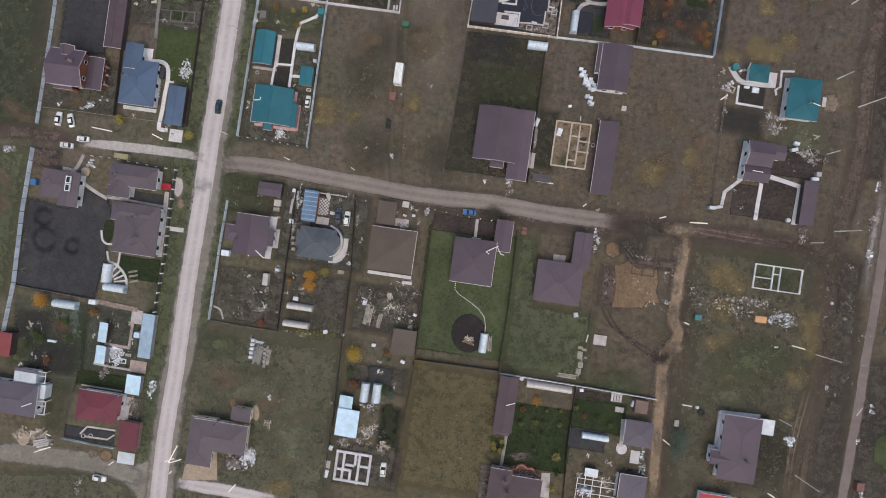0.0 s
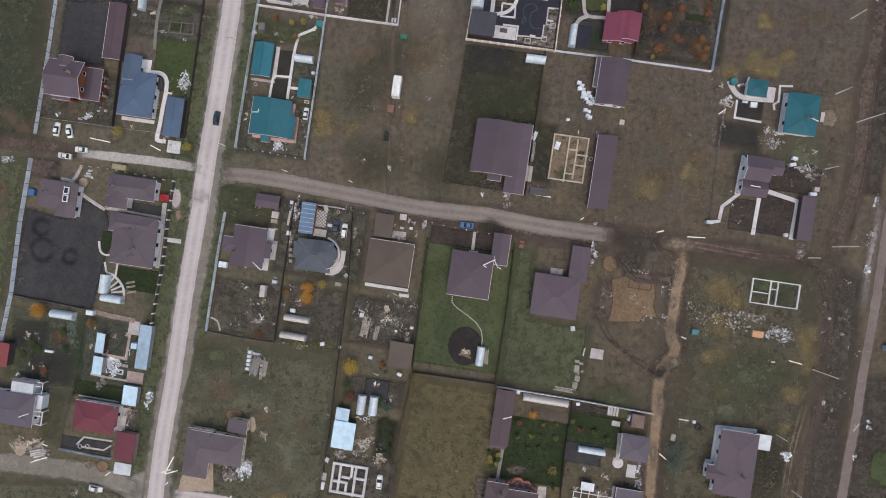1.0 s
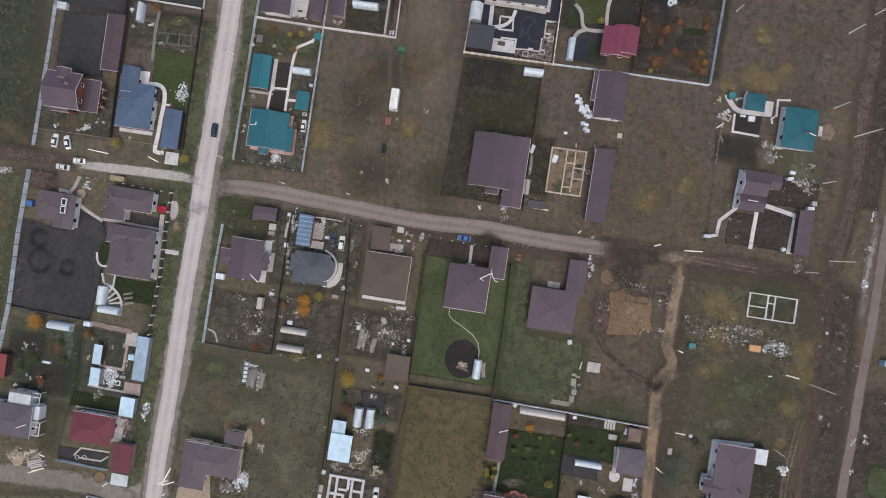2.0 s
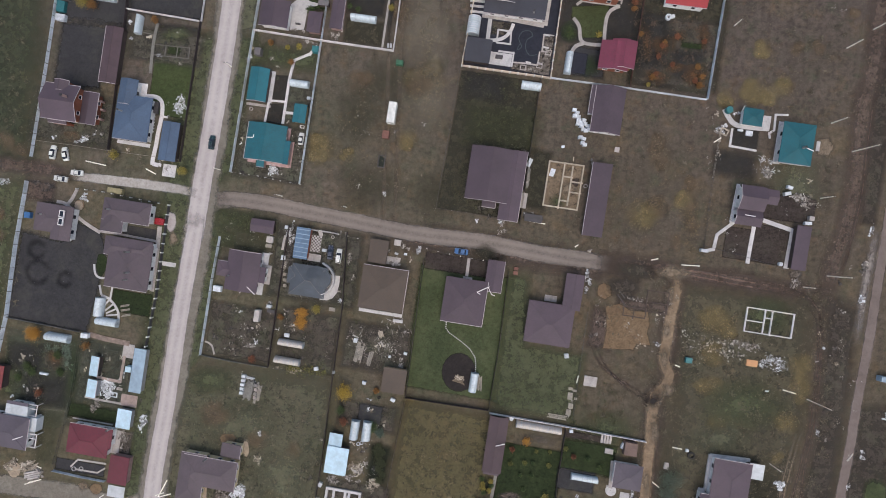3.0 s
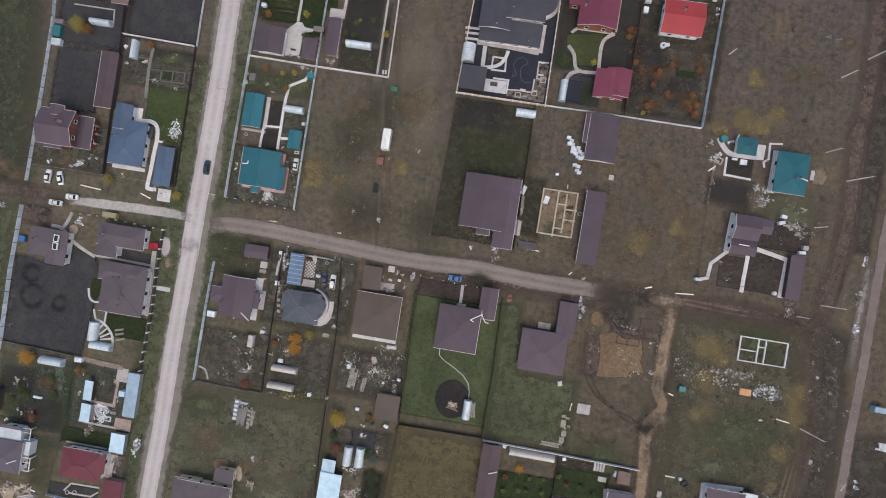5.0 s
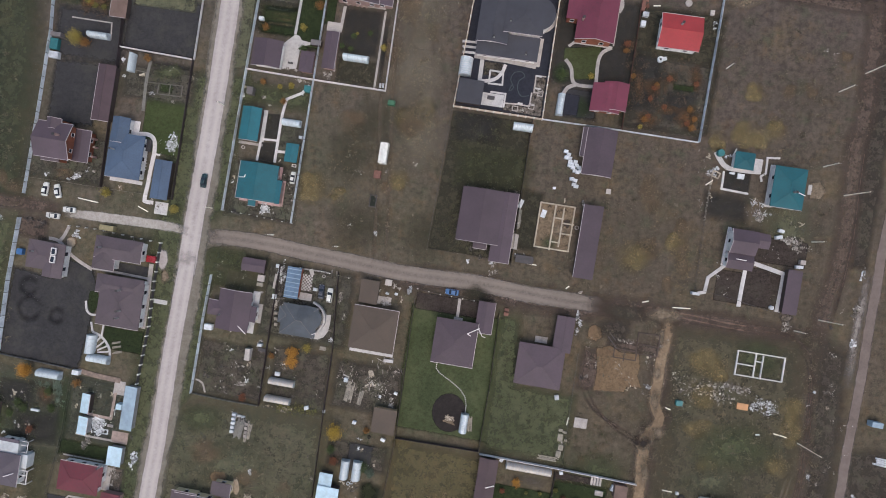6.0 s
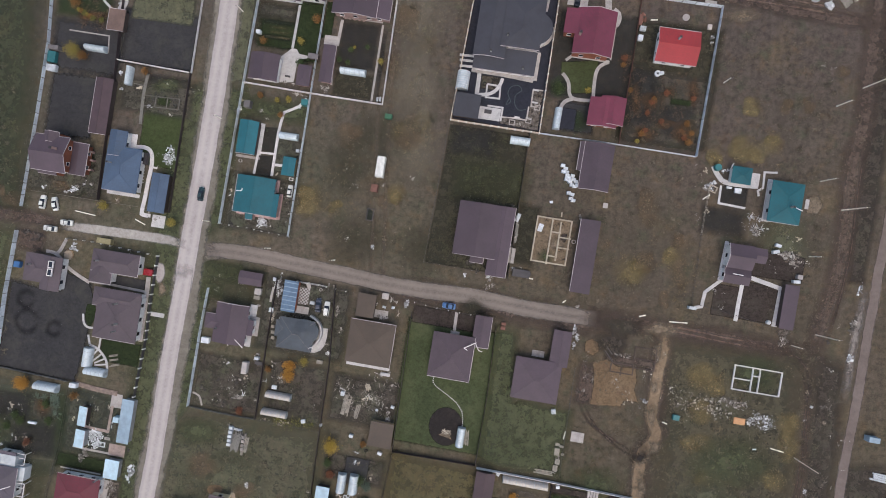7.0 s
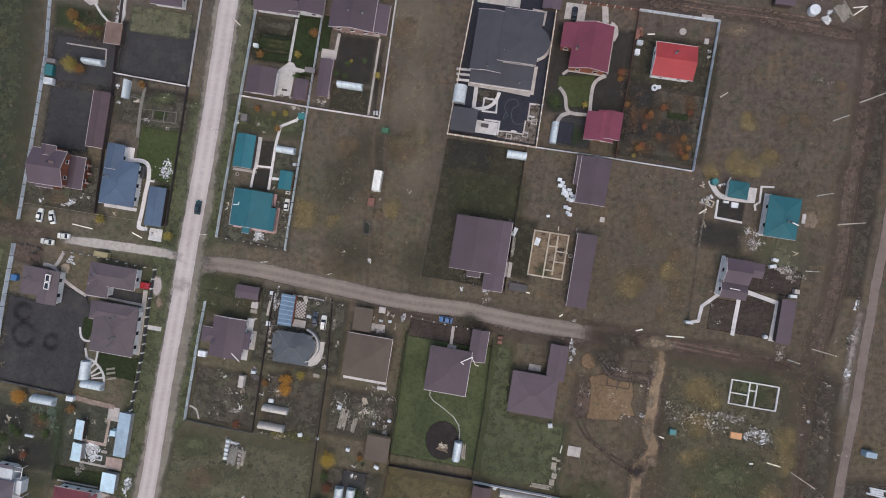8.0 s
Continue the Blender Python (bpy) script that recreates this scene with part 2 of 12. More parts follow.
LEAF = {
    "litter": leafy("pale_litter", [(0.0, (120, 114, 106)), (0.5, (160, 154, 148)), (1.0, (206, 204, 200))]),
    "orange": leafy("orange_leaves", [(0.0, (88, 68, 44)), (0.5, (120, 86, 50)), (1.0, (150, 108, 62))]),
    "bright": leafy("bright_orange_leaves", [(0.0, (124, 88, 44)), (0.5, (168, 118, 50)), (1.0, (196, 150, 74))]),
    "yellow": leafy("yellow_leaves", [(0.0, (90, 84, 48)), (0.5, (134, 120, 58)), (1.0, (168, 150, 82))]),
    "olive": leafy("olive_leaves", [(0.0, (70, 74, 40)), (0.5, (96, 96, 52)), (1.0, (124, 118, 68))]),
    "green": leafy("green_leaves", [(0.0, (42, 54, 34)), (0.5, (62, 76, 44)), (1.0, (88, 98, 60))]),
    "grey": leafy("grey_green_leaves", [(0.0, (62, 72, 62)), (0.5, (82, 94, 82)), (1.0, (104, 114, 100))]),
    "red": leafy("rust_red_leaves", [(0.0, (80, 56, 44)), (0.5, (112, 72, 54)), (1.0, (140, 88, 62))]),
    "straw": leafy("straw_weeds", [(0.0, (96, 87, 68)), (0.5, (108, 96, 76)), (1.0, (118, 105, 82))]),
    "weed": leafy("dull_weeds", [(0.0, (76, 71, 60)), (0.5, (88, 81, 69)), (1.0, (108, 99, 85))]),
    "gold": leafy("golden_leaves", [(0.0, (118, 96, 42)), (0.5, (160, 132, 54)), (1.0, (190, 162, 80))]),
    "herb": leafy("dark_garden_weeds", [(0.0, (52, 55, 40)), (0.5, (64, 67, 47)), (1.0, (78, 80, 56))]),
    "russet": leafy("russet_garden_litter", [(0.0, (62, 55, 48)), (0.5, (76, 64, 54)), (1.0, (96, 75, 60))]),
}
def rough_grass(name):
    """Autumn grassland: brown, olive and straw regions, mottled at several metres, with clumps, grain and pale specks."""
    m, nt, bsdf = tree_of(name)
    co = nt.nodes.new("ShaderNodeTexCoord").outputs["Object"]
    col = ramp_of(nt, noise_of(nt, 0.028, 7, 0.62, co), [(0.33, (98, 98, 80)), (0.45, (110, 105, 88)), (0.55, (115, 106, 93)), (0.68, (126, 113, 100))])
    axis = nt.nodes.new("ShaderNodeSeparateXYZ")
    nt.links.new(co, axis.inputs[0])
    warm = nt.nodes.new("ShaderNodeMath")
    warm.operation = "MULTIPLY_ADD"
    warm.inputs[1].default_value = 90.0
    nt.links.new(noise_of(nt, 0.02, 5, 0.6, co), warm.inputs[0])
    nt.links.new(axis.outputs["X"], warm.inputs[2])
    col = mix_of(nt, range_of(nt, warm.outputs[0], -30.0, 90.0, 0.0, 0.8), col, lin((106, 94, 84)))
    south = nt.nodes.new("ShaderNodeMath")
    south.operation = "MULTIPLY_ADD"
    south.inputs[1].default_value = 70.0
    nt.links.new(noise_of(nt, 0.024, 5, 0.6, co), south.inputs[0])
    nt.links.new(axis.outputs["Y"], south.inputs[2])
    col = mix_of(nt, range_of(nt, south.outputs[0], 60.0, -50.0, 0.0, 0.6), col, lin((108, 99, 76)))
    # Northwards the ground colour is tinted bluer and a little darker
    col = mix_of(nt, range_of(nt, south.outputs[0], 70.0, 130.0, 0.0, 0.55), col, lin((101, 90, 89)))
    straw = range_of(nt, noise_of(nt, 0.075, 7, 0.72, co), 0.5, 0.72, 0.0, 0.5)
    col = mix_of(nt, straw, col, lin((134, 116, 84)))
    dark = range_of(nt, noise_of(nt, 0.14, 6, 0.7, co), 0.53, 0.7, 0.0, 0.6)
    col = mix_of(nt, dark, col, lin((78, 76, 62)))
    grey = range_of(nt, noise_of(nt, 0.11, 6, 0.75, co), 0.55, 0.72, 0.0, 0.35)
    col = mix_of(nt, grey, col, lin((126, 118, 106)))
    russet = range_of(nt, noise_of(nt, 0.3, 6, 0.66, co), 0.54, 0.68, 0.0, 0.28)
    col = mix_of(nt, russet, col, lin((122, 92, 70)))
    green = range_of(nt, noise_of(nt, 0.2, 6, 0.66, co), 0.53, 0.66, 0.0, 0.55)
    col = mix_of(nt, green, col, lin((90, 94, 75)))
    lay = nt.nodes.new("ShaderNodeMapping")
    lay.inputs["Rotation"].default_value = (0.0, 0.0, radians(8.2))
    lay.inputs["Scale"].default_value = (0.55, 0.07, 1.0)
    nt.links.new(co, lay.inputs["Vector"])
    streak = noise_of(nt, 1.0, 5, 0.6, lay.outputs["Vector"])
    col = mix_of(nt, 0.3, col, ramp_of(nt, streak, [(0.35, (196, 194, 192)), (0.5, (236, 236, 236)), (0.62, (255, 255, 255))]), "MULTIPLY")
    tufts = ramp_of(nt, noise_of(nt, 0.7, 4, 0.62, co), [(0.36, (164, 165, 162)), (0.48, (228, 228, 226)), (0.58, (255, 255, 255))])
    col = mix_of(nt, 0.45, col, tufts, "MULTIPLY")
    mottle = noise_of(nt, 0.5, 11, 0.8, co)
    col = mix_of(nt, 1.0, col, ramp_of(nt, mottle, [(0.3, (172, 172, 168)), (0.5, (224, 224, 224)), (0.7, (255, 255, 255))]), "MULTIPLY")
    grain = noise_of(nt, 2.6, 5, 0.75, co)
    col = mix_of(nt, 0.5, col, ramp_of(nt, grain, [(0.3, (172, 172, 172)), (0.6, (255, 255, 255))]), "MULTIPLY")
    specks = range_of(nt, noise_of(nt, 1.3, 5, 0.85, co), 0.66, 0.74, 0.0, 0.25)
    col = mix_of(nt, specks, col, lin((150, 142, 126)))
    nt.links.new(col, bsdf.inputs["Base Color"])
    bsdf.inputs["Roughness"].default_value = 0.95
    bsdf.inputs["Specular IOR Level"].default_value = 0.2
    bump_of(nt, bsdf, grain, 0.5, 0.08)
    return m


GROUND = rough_grass("rough_autumn_grass")
SOIL = earth("dark_tilled_soil", [(0.3, (50, 49, 51)), (0.5, (61, 60, 62)), (0.7, (74, 72, 73))], feather=True, grain=0.45, mid=0.25, bump=0.05, tint=(76, 74, 68), wear=(84, 80, 74))
BED = earth("dark_garden_bed", [(0.3, (50, 49, 48)), (0.5, (62, 60, 58)), (0.7, (76, 73, 68))], feather=True, soft=True, grain=0.6, thin=0.8)
THIN_GREEN = earth("thin_green_grass", [(0.3, (66, 69, 50)), (0.5, (78, 81, 60)), (0.7, (92, 94, 72))], feather=True, soft=True, grain=0.6, thin=0.5)
DEEP_GREEN = earth("dense_green_weeds", [(0.3, (50, 62, 42)), (0.5, (62, 74, 50)), (0.7, (76, 86, 60))], feather=True, soft=True, grain=0.6, thin=0.8)
BROWN_SOIL = earth("brown_garden_soil", [(0.3, (68, 63, 57)), (0.5, (90, 83, 75)), (0.7, (112, 102, 92))], feather=True, soft=True, wear=(136, 128, 118), tint=(92, 96, 76))
TRODDEN = earth("trodden_yard", [(0.3, (72, 69, 62)), (0.5, (90, 86, 77)), (0.7, (110, 104, 94))], feather=True, soft=True, wear=(138, 131, 122), tint=(88, 94, 74))
TRACK_DIRT = earth("bare_sandy_track", [(0.3, (120, 102, 84)), (0.5, (147, 126, 104)), (0.7, (166, 145, 122))], feather=True, grain=0.6, tint=(122, 104, 86))
OLIVE_LAWN = earth("olive_lawn", [(0.3, (58, 64, 42)), (0.5, (70, 76, 49)), (0.7, (84, 88, 60))], feather=True, grain=0.6)
LAWN = earth("green_lawn", [(0.3, (61, 69, 47)), (0.5, (74, 82, 56)), (0.7, (88, 94, 67))], feather=True, mid=0.12, grain=0.6, tint=(90, 92, 66))
DEEP_LAWN = earth("dense_green_lawn", [(0.3, (42, 51, 32)), (0.5, (52, 62, 38)), (0.7, (66, 76, 48))], feather=True)
DULL_GRASS = earth("dull_green_grass", [(0.3, (69, 75, 55)), (0.5, (86, 90, 67)), (0.7, (106, 106, 82))], feather=True, soft=True, grain=0.55)
GREY_GRASS = earth("grey_green_grass", [(0.3, (81, 83, 66)), (0.5, (101, 101, 82)), (0.7, (121, 119, 96))], feather=True, soft=True, grain=0.55)
DARK_GRASS = earth("dark_damp_grass", [(0.3, (56, 54, 44)), (0.5, (67, 64, 53)), (0.7, (81, 76, 63))], feather=True, soft=True, grain=0.55)
STRAW = earth("straw_grass", [(0.3, (132, 117, 84)), (0.5, (152, 135, 98)), (0.7, (168, 151, 114))], feather=True, soft=True, grain=0.9, thin=0.68)
FADED = earth("faded_grass", [(0.3, (112, 97, 80)), (0.5, (128, 110, 90)), (0.7, (142, 124, 104))], feather=True, soft=True, grain=0.6, thin=0.5)
FAINT_RUT = earth("faint_wheel_mark", [(0.3, (104, 92, 80)), (0.5, (122, 108, 94)), (0.7, (138, 124, 110))], feather=True, soft=True, grain=0.6, thin=0.5)
PALE_MEADOW = earth("pale_meadow_grass", [(0.3, (118, 109, 95)), (0.5, (134, 124, 108)), (0.7, (148, 138, 121))], feather=True, soft=True, grain=0.6, thin=0.65)
WORN_LINE = earth("worn_grass_line", [(0.3, (96, 93, 78)), (0.5, (110, 106, 90)), (0.7, (124, 120, 104))], feather=True, soft=True, grain=0.6)
FORM_SAND = earth("trodden_building_sand", [(0.3, (116, 99, 80)), (0.5, (138, 120, 100)), (0.7, (154, 137, 117))], feather=True, soft=True, grain=0.7)
DARK_MEADOW = earth("dark_meadow_grass", [(0.3, (78, 76, 61)), (0.5, (90, 86, 70)), (0.7, (102, 97, 80))], feather=True, soft=True, grain=0.9, thin=0.55)
GREY_WEEDS = earth("grey_green_garden_weeds", [(0.3, (76, 81, 69)), (0.5, (92, 96, 83)), (0.7, (108, 110, 97))], feather=True, soft=True, grain=0.7, thin=0.5)
RUSSET = earth("russet_leaf_litter", [(0.3, (84, 70, 60)), (0.5, (110, 86, 66)), (0.7, (136, 100, 70))], feather=True, soft=True, wear=(150, 108, 66))
MUD = earth("dark_brown_mud", [(0.3, (62, 54, 51)), (0.5, (74, 65, 61)), (0.7, (88, 78, 72))], feather=True, tint=(80, 76, 66))
DARK_SOIL = earth("damp_black_soil", [(0.3, (48, 46, 49)), (0.5, (55, 52, 56)), (0.7, (64, 60, 64))], feather=True, soft=True, thin=0.5)
PATCHY = earth("patchy_green_field", [(0.3, (80, 80, 64)), (0.45, (95, 93, 76)), (0.6, (110, 105, 87)), (0.75, (124, 115, 95))], feather=True, soft=True, tint=(82, 86, 66), wear=(124, 118, 102), grain=0.75)
DIM_FIELD = earth("dim_patchy_field", [(0.3, (74, 71, 58)), (0.45, (86, 81, 67)), (0.6, (98, 91, 75)), (0.75, (112, 102, 84))], feather=True, soft=True, tint=(80, 80, 62), wear=(118, 110, 92), grain=0.55)
OLIVE = earth("olive_meadow_grass", [(0.3, (82, 77, 56)), (0.5, (98, 91, 67)), (0.7, (114, 105, 76))], feather=True, soft=True, grain=0.55, tint=(98, 84, 62))
PALE_DIRT = earth("pale_sandy_dirt", [(0.3, (122, 108, 92)), (0.5, (146, 130, 112)), (0.7, (164, 148, 130))], feather=True, soft=True)
CLAY = earth("brown_clay", [(0.3, (106, 88, 69)), (0.5, (128, 107, 84)), (0.7, (146, 124, 100))], feather=True, mid=0.5, grain=0.7, tint=(112, 90, 74))
SAND = earth("pale_building_sand", [(0.3, (150, 134, 117)), (0.5, (170, 153, 134)), (0.7, (184, 167, 148))], feather=True, mid=0.5, grain=0.5)
BRICK_GROUND = earth("orange_brick_paving", [(0.3, (134, 98, 84)), (0.5, (152, 112, 97)), (0.7, (168, 126, 110))], feather=True, grain=0.5)
HEDGE = earth("dark_hedge_bed", [(0.3, (40, 46, 36)), (0.5, (50, 56, 44)), (0.7, (62, 68, 52))], feather=True, soft=True)
GRAVEL = earth("pale_gravel_road", [(0.3, (156, 147, 145)), (0.45, (171, 162, 160)), (0.65, (184, 176, 174))], mid=0.2, big=0.06, fine=1.6, feather=True, tracks=(180, 171, 168), grain=0.25, smooth_rim=True, bump=0.02)
LANE_GRAVEL = earth("thin_gravel_lane", [(0.3, (152, 144, 138)), (0.5, (176, 169, 163)), (0.7, (192, 186, 180))], mid=0.5, fine=3.0, feather=True, grain=0.45, wear=(132, 122, 114), smooth_rim=True)
PAVING = earth("pale_paving", [(0.3, (176, 171, 169)), (0.5, (190, 185, 183)), (0.7, (202, 198, 196))], mid=0.6, fine=4.0, feather=True, grain=0.35)
DIRT_ROAD = earth("brown_dirt_road", [(0.3, (112, 104, 98)), (0.5, (128, 118, 111)), (0.7, (142, 131, 123))], mid=0.2, big=0.06, feather=True, tracks=(134, 123, 115), grain=0.5, smooth_rim=True)
LANE = earth("grey_earth_lane", [(0.3, (112, 106, 96)), (0.5, (130, 123, 113)), (0.7, (148, 141, 130))], mid=0.3, feather=True, grain=0.5, smooth_rim=True)
TILLED = earth("dark_ploughed_verge", [(0.3, (66, 60, 55)), (0.5, (84, 76, 69)), (0.7, (102, 94, 85))], feather=True, soft=True, wear=(118, 110, 102), tint=(82, 82, 66))
GREEN_FIELD = earth("dark_green_field", [(0.3, (57, 61, 48)), (0.5, (69, 73, 57)), (0.7, (86, 86, 68))], feather=True, soft=True, grain=0.55, tint=(90, 85, 63))
WORN_ROAD = earth("worn_asphalt_road", [(0.3, (104, 93, 88)), (0.5, (118, 106, 101)), (0.7, (130, 118, 113))], mid=0.3, feather=True, grain=0.25, smooth_rim=True, bump=0.02)
RUT = earth("bare_rutted_earth", [(0.3, (88, 76, 68)), (0.5, (107, 92, 84)), (0.7, (126, 111, 101))], feather=True, soft=True)
DARK_RUT = earth("dark_wheel_rut", [(0.3, (84, 71, 64)), (0.5, (98, 84, 76)), (0.7, (112, 98, 90))], feather=True, soft=True)
RED_RUT = earth("reddish_wheel_rut", [(0.3, (108, 91, 82)), (0.5, (126, 107, 97)), (0.7, (142, 123, 112))], feather=True, soft=True)
GREEN_LAWN = earth("bright_green_lawn", [(0.3, (54, 64, 38)), (0.5, (66, 76, 46)), (0.7, (80, 87, 56))], feather=True, grain=0.6)
ROUND_BED = earth("black_brown_soil", [(0.3, (42, 39, 38)), (0.5, (52, 47, 46)), (0.7, (64, 58, 55))], feather=True, grain=0.5)
PALE_RUBBLE = earth("pale_rubble_verge", [(0.3, (120, 110, 104)), (0.5, (152, 142, 136)), (0.7, (182, 174, 168))], mid=0.7, feather=True, soft=True, grain=0.7)
ASPHALT = earth("dark_asphalt", [(0.3, (44, 45, 54)), (0.5, (50, 51, 60)), (0.7, (58, 58, 68))], mid=0.5, feather=True, grain=0.4)
DEBRIS = earth("littered_ground", [(0.3, (86, 78, 70)), (0.5, (112, 102, 94)), (0.7, (156, 148, 142))], mid=0.9, feather=True, soft=True, wear=(176, 170, 164))


# ---------- helpers ----------
def link_mesh(name, bm, mats):
    me = bpy.data.meshes.new(name)
    bm.to_mesh(me)
    bm.free()
    for m in mats if isinstance(mats, (list, tuple)) else [mats]:
        me.materials.append(m)
    return me


def part(name, bm, material, parent, label=""):
    ob = new(name, bm if isinstance(bm, bpy.types.Mesh) else link_mesh(name, bm, material))
    ob.parent = parent
    if label:
        ob["label"] = label
    return ob


def thing(name, x, y, rz=0, z=0.0, label="", category="", group="", kind=""):
    ob = new(name)
    ob.empty_display_size = 0.3
    ob.matrix_basis = pose(x, y, z, 0, 0, rz)
    return tagged(ob, label, category, group, kind)


def box(bm, x, y, z, w, d, h, bevel=0.0, rz=0.0):
    """A box that stands on z, centred on x, y."""
    made = bmesh.ops.create_cube(bm, size=1.0, matrix=pose(x, y, z + h / 2, 0, 0, rz) @ Matrix.Diagonal((w, d, h, 1)))
    if bevel:
        edges = list({e for v in made["verts"] for e in v.link_edges})
        bmesh.ops.bevel(bm, geom=edges, offset=bevel, segments=1, affect="EDGES")
    return bm


def tube(bm, x, y, z, r1, r2, h, n=12, m=None):
    bmesh.ops.create_cone(bm, cap_ends=True, segments=n, radius1=r1, radius2=r2, depth=h,
                          matrix=(m if m is not None else Matrix.Identity(4)) @ Matrix.Translation((x, y, z + h / 2)))
    return bm


BOXES = {}


def box_mesh(w, d, h, mat, bevel=0.02):
    key = (round(w, 2), round(d, 2), round(h, 2), mat.name)
    if key not in BOXES:
        BOXES[key] = link_mesh("piece", box(bmesh.new(), 0, 0, 0, w, d, h, bevel), mat)
    return BOXES[key]


LAYER = [0, 0]
TOPS = {}


def cover_height(spots, reach):
    """The height for a new sheet of ground cover round spots, just over all that lies there already."""
    cells = set()
    for x, y in spots:
        for i in range(math.floor((x - reach) / 4), math.floor((x + reach) / 4) + 1):
            for j in range(math.floor((y - reach) / 4), math.floor((y + reach) / 4) + 1):
                cells.add((i, j))
    level = 1 + max(TOPS.get(c, 0) for c in cells)
    for c in cells:
        TOPS[c] = level
    LAYER[0] = max(LAYER[0], level)
    return 0.004 + 0.003 * level


def spots_in(x0, y0, x1, y1):
    return [(x0 + (x1 - x0) * i / n, y0 + (y1 - y0) * j / m) for n in [max(1, int((x1 - x0) / 4) + 1)] for m in [max(1, int((y1 - y0) / 4) + 1)] for i in range(n + 1) for j in range(m + 1)]


def flat(name, pts, mat, rim=0.8, label="", category="", kind="structure"):
    """A flush patch of ground cover inside the outline pts, with a rim over which it fades."""
    z = cover_height(spots_in(min(p[0] for p in pts), min(p[1] for p in pts), max(p[0] for p in pts), max(p[1] for p in pts)), 0.1)
    pts = [Vector((x, y)) for x, y in pts]
    area = sum(a.x * b.y - b.x * a.y for a, b in zip(pts, pts[1:] + pts[:1]))
    if area < 0:
        pts.reverse()
    rim = min(rim, 0.3 * math.sqrt(abs(area) / 2))
    fine = []
    for a, b in zip(pts, pts[1:] + pts[:1]):
        n = max(1, int((b - a).length / 4))
        fine += [a.lerp(b, k / n) for k in range(n)]
    pts, n = fine, len(fine)
    inner = []
    for i in range(n):
        e1, e2 = (pts[i] - pts[i - 1]).normalized(), (pts[(i + 1) % n] - pts[i]).normalized()
        nrm = Vector((-e1.y - e2.y, e1.x + e2.x))
        nrm = nrm.normalized() if nrm.length > 1e-4 else Vector((-e1.y, e1.x))
        inner.append(nrm * min(1.6, 1 / max(0.5, nrm.dot(Vector((-e1.y, e1.x))))))
    verts, faces, edge = [], [], []
    for k, (off, val) in enumerate(((rim * 0.5, 0.0), (-rim * 0.5, 1.0))):
        verts += [(*(p - q * off), z) for p, q in zip(pts, inner)]
        edge += [val] * n
    for i in range(n):
        j = (i + 1) % n
        faces.append((i, j, n + j, n + i))
    faces.append(tuple(range(n, 2 * n)))
    me = bpy.data.meshes.new(name)
    me.from_pydata(verts, [], faces)
    at = me.attributes.new("edge", "FLOAT", "POINT")
    at.data.foreach_set("value", edge)
    me.materials.append(mat)
    return tagged(new(name, me), label, category, "", kind)


def curve_points(pts, step):
    """Points at about that step along a smooth curve through pts."""
    fine = []
    for i in range(len(pts) - 1):
        p0, p1, p2, p3 = pts[max(0, i - 1)], pts[i], pts[i + 1], pts[min(len(pts) - 1, i + 2)]
        n = max(2, int((p2 - p1).length / step))
        for k in range(n):
            t = k / n
            fine.append(0.5 * (2 * p1 + (p2 - p0) * t + (2 * p0 - 5 * p1 + 4 * p2 - p3) * t * t + (3 * p1 - p0 - 3 * p2 + p3) * t ** 3))
    return fine + [pts[-1]]


def strip(name, line, width, mat, rim=0.8, label="", category="", kind="structure"):
    """A road or track of that width along a line, with broken rims."""
    rim = min(rim, 0.8 * width)
    pts = [Vector(p) for p in line]
    fine = curve_points(pts, 2.5)
    z = cover_height(fine, width / 2 + rim)
    verts, edge, faces, across = [], [], [], []
    for i, p in enumerate(fine):
        d = (fine[min(i + 1, len(fine) - 1)] - fine[max(i - 1, 0)]).normalized()
        s = Vector((-d.y, d.x))
        wob = 0.35 * rim * noise.noise((p.x * 0.08, p.y * 0.08, width))
        end = min(1.0, i / 4, (len(fine) - 1 - i) / 4)
        for off, val in ((-width / 2 - rim / 2 + wob, 0.0), (-width / 2 + rim / 2 + wob, end), (width / 2 - rim / 2 + wob, end), (width / 2 + rim / 2 + wob, 0.0)):
            verts.append((*(p + s * off), z))
            edge.append(val)
            across.append(off / (width / 2 + rim / 2))
    for i in range(len(fine) - 1):
        for k in range(3):
            faces.append((4 * i + k, 4 * i + 4 + k, 4 * i + 5 + k, 4 * i + 1 + k))
    me = bpy.data.meshes.new(name)
    me.from_pydata(verts, [], faces)
    me.attributes.new("edge", "FLOAT", "POINT").data.foreach_set("value", edge)
    me.attributes.new("across", "FLOAT", "POINT").data.foreach_set("value", across)
    me.materials.append(mat)
    return tagged(new(name, me), label, category, "", kind)


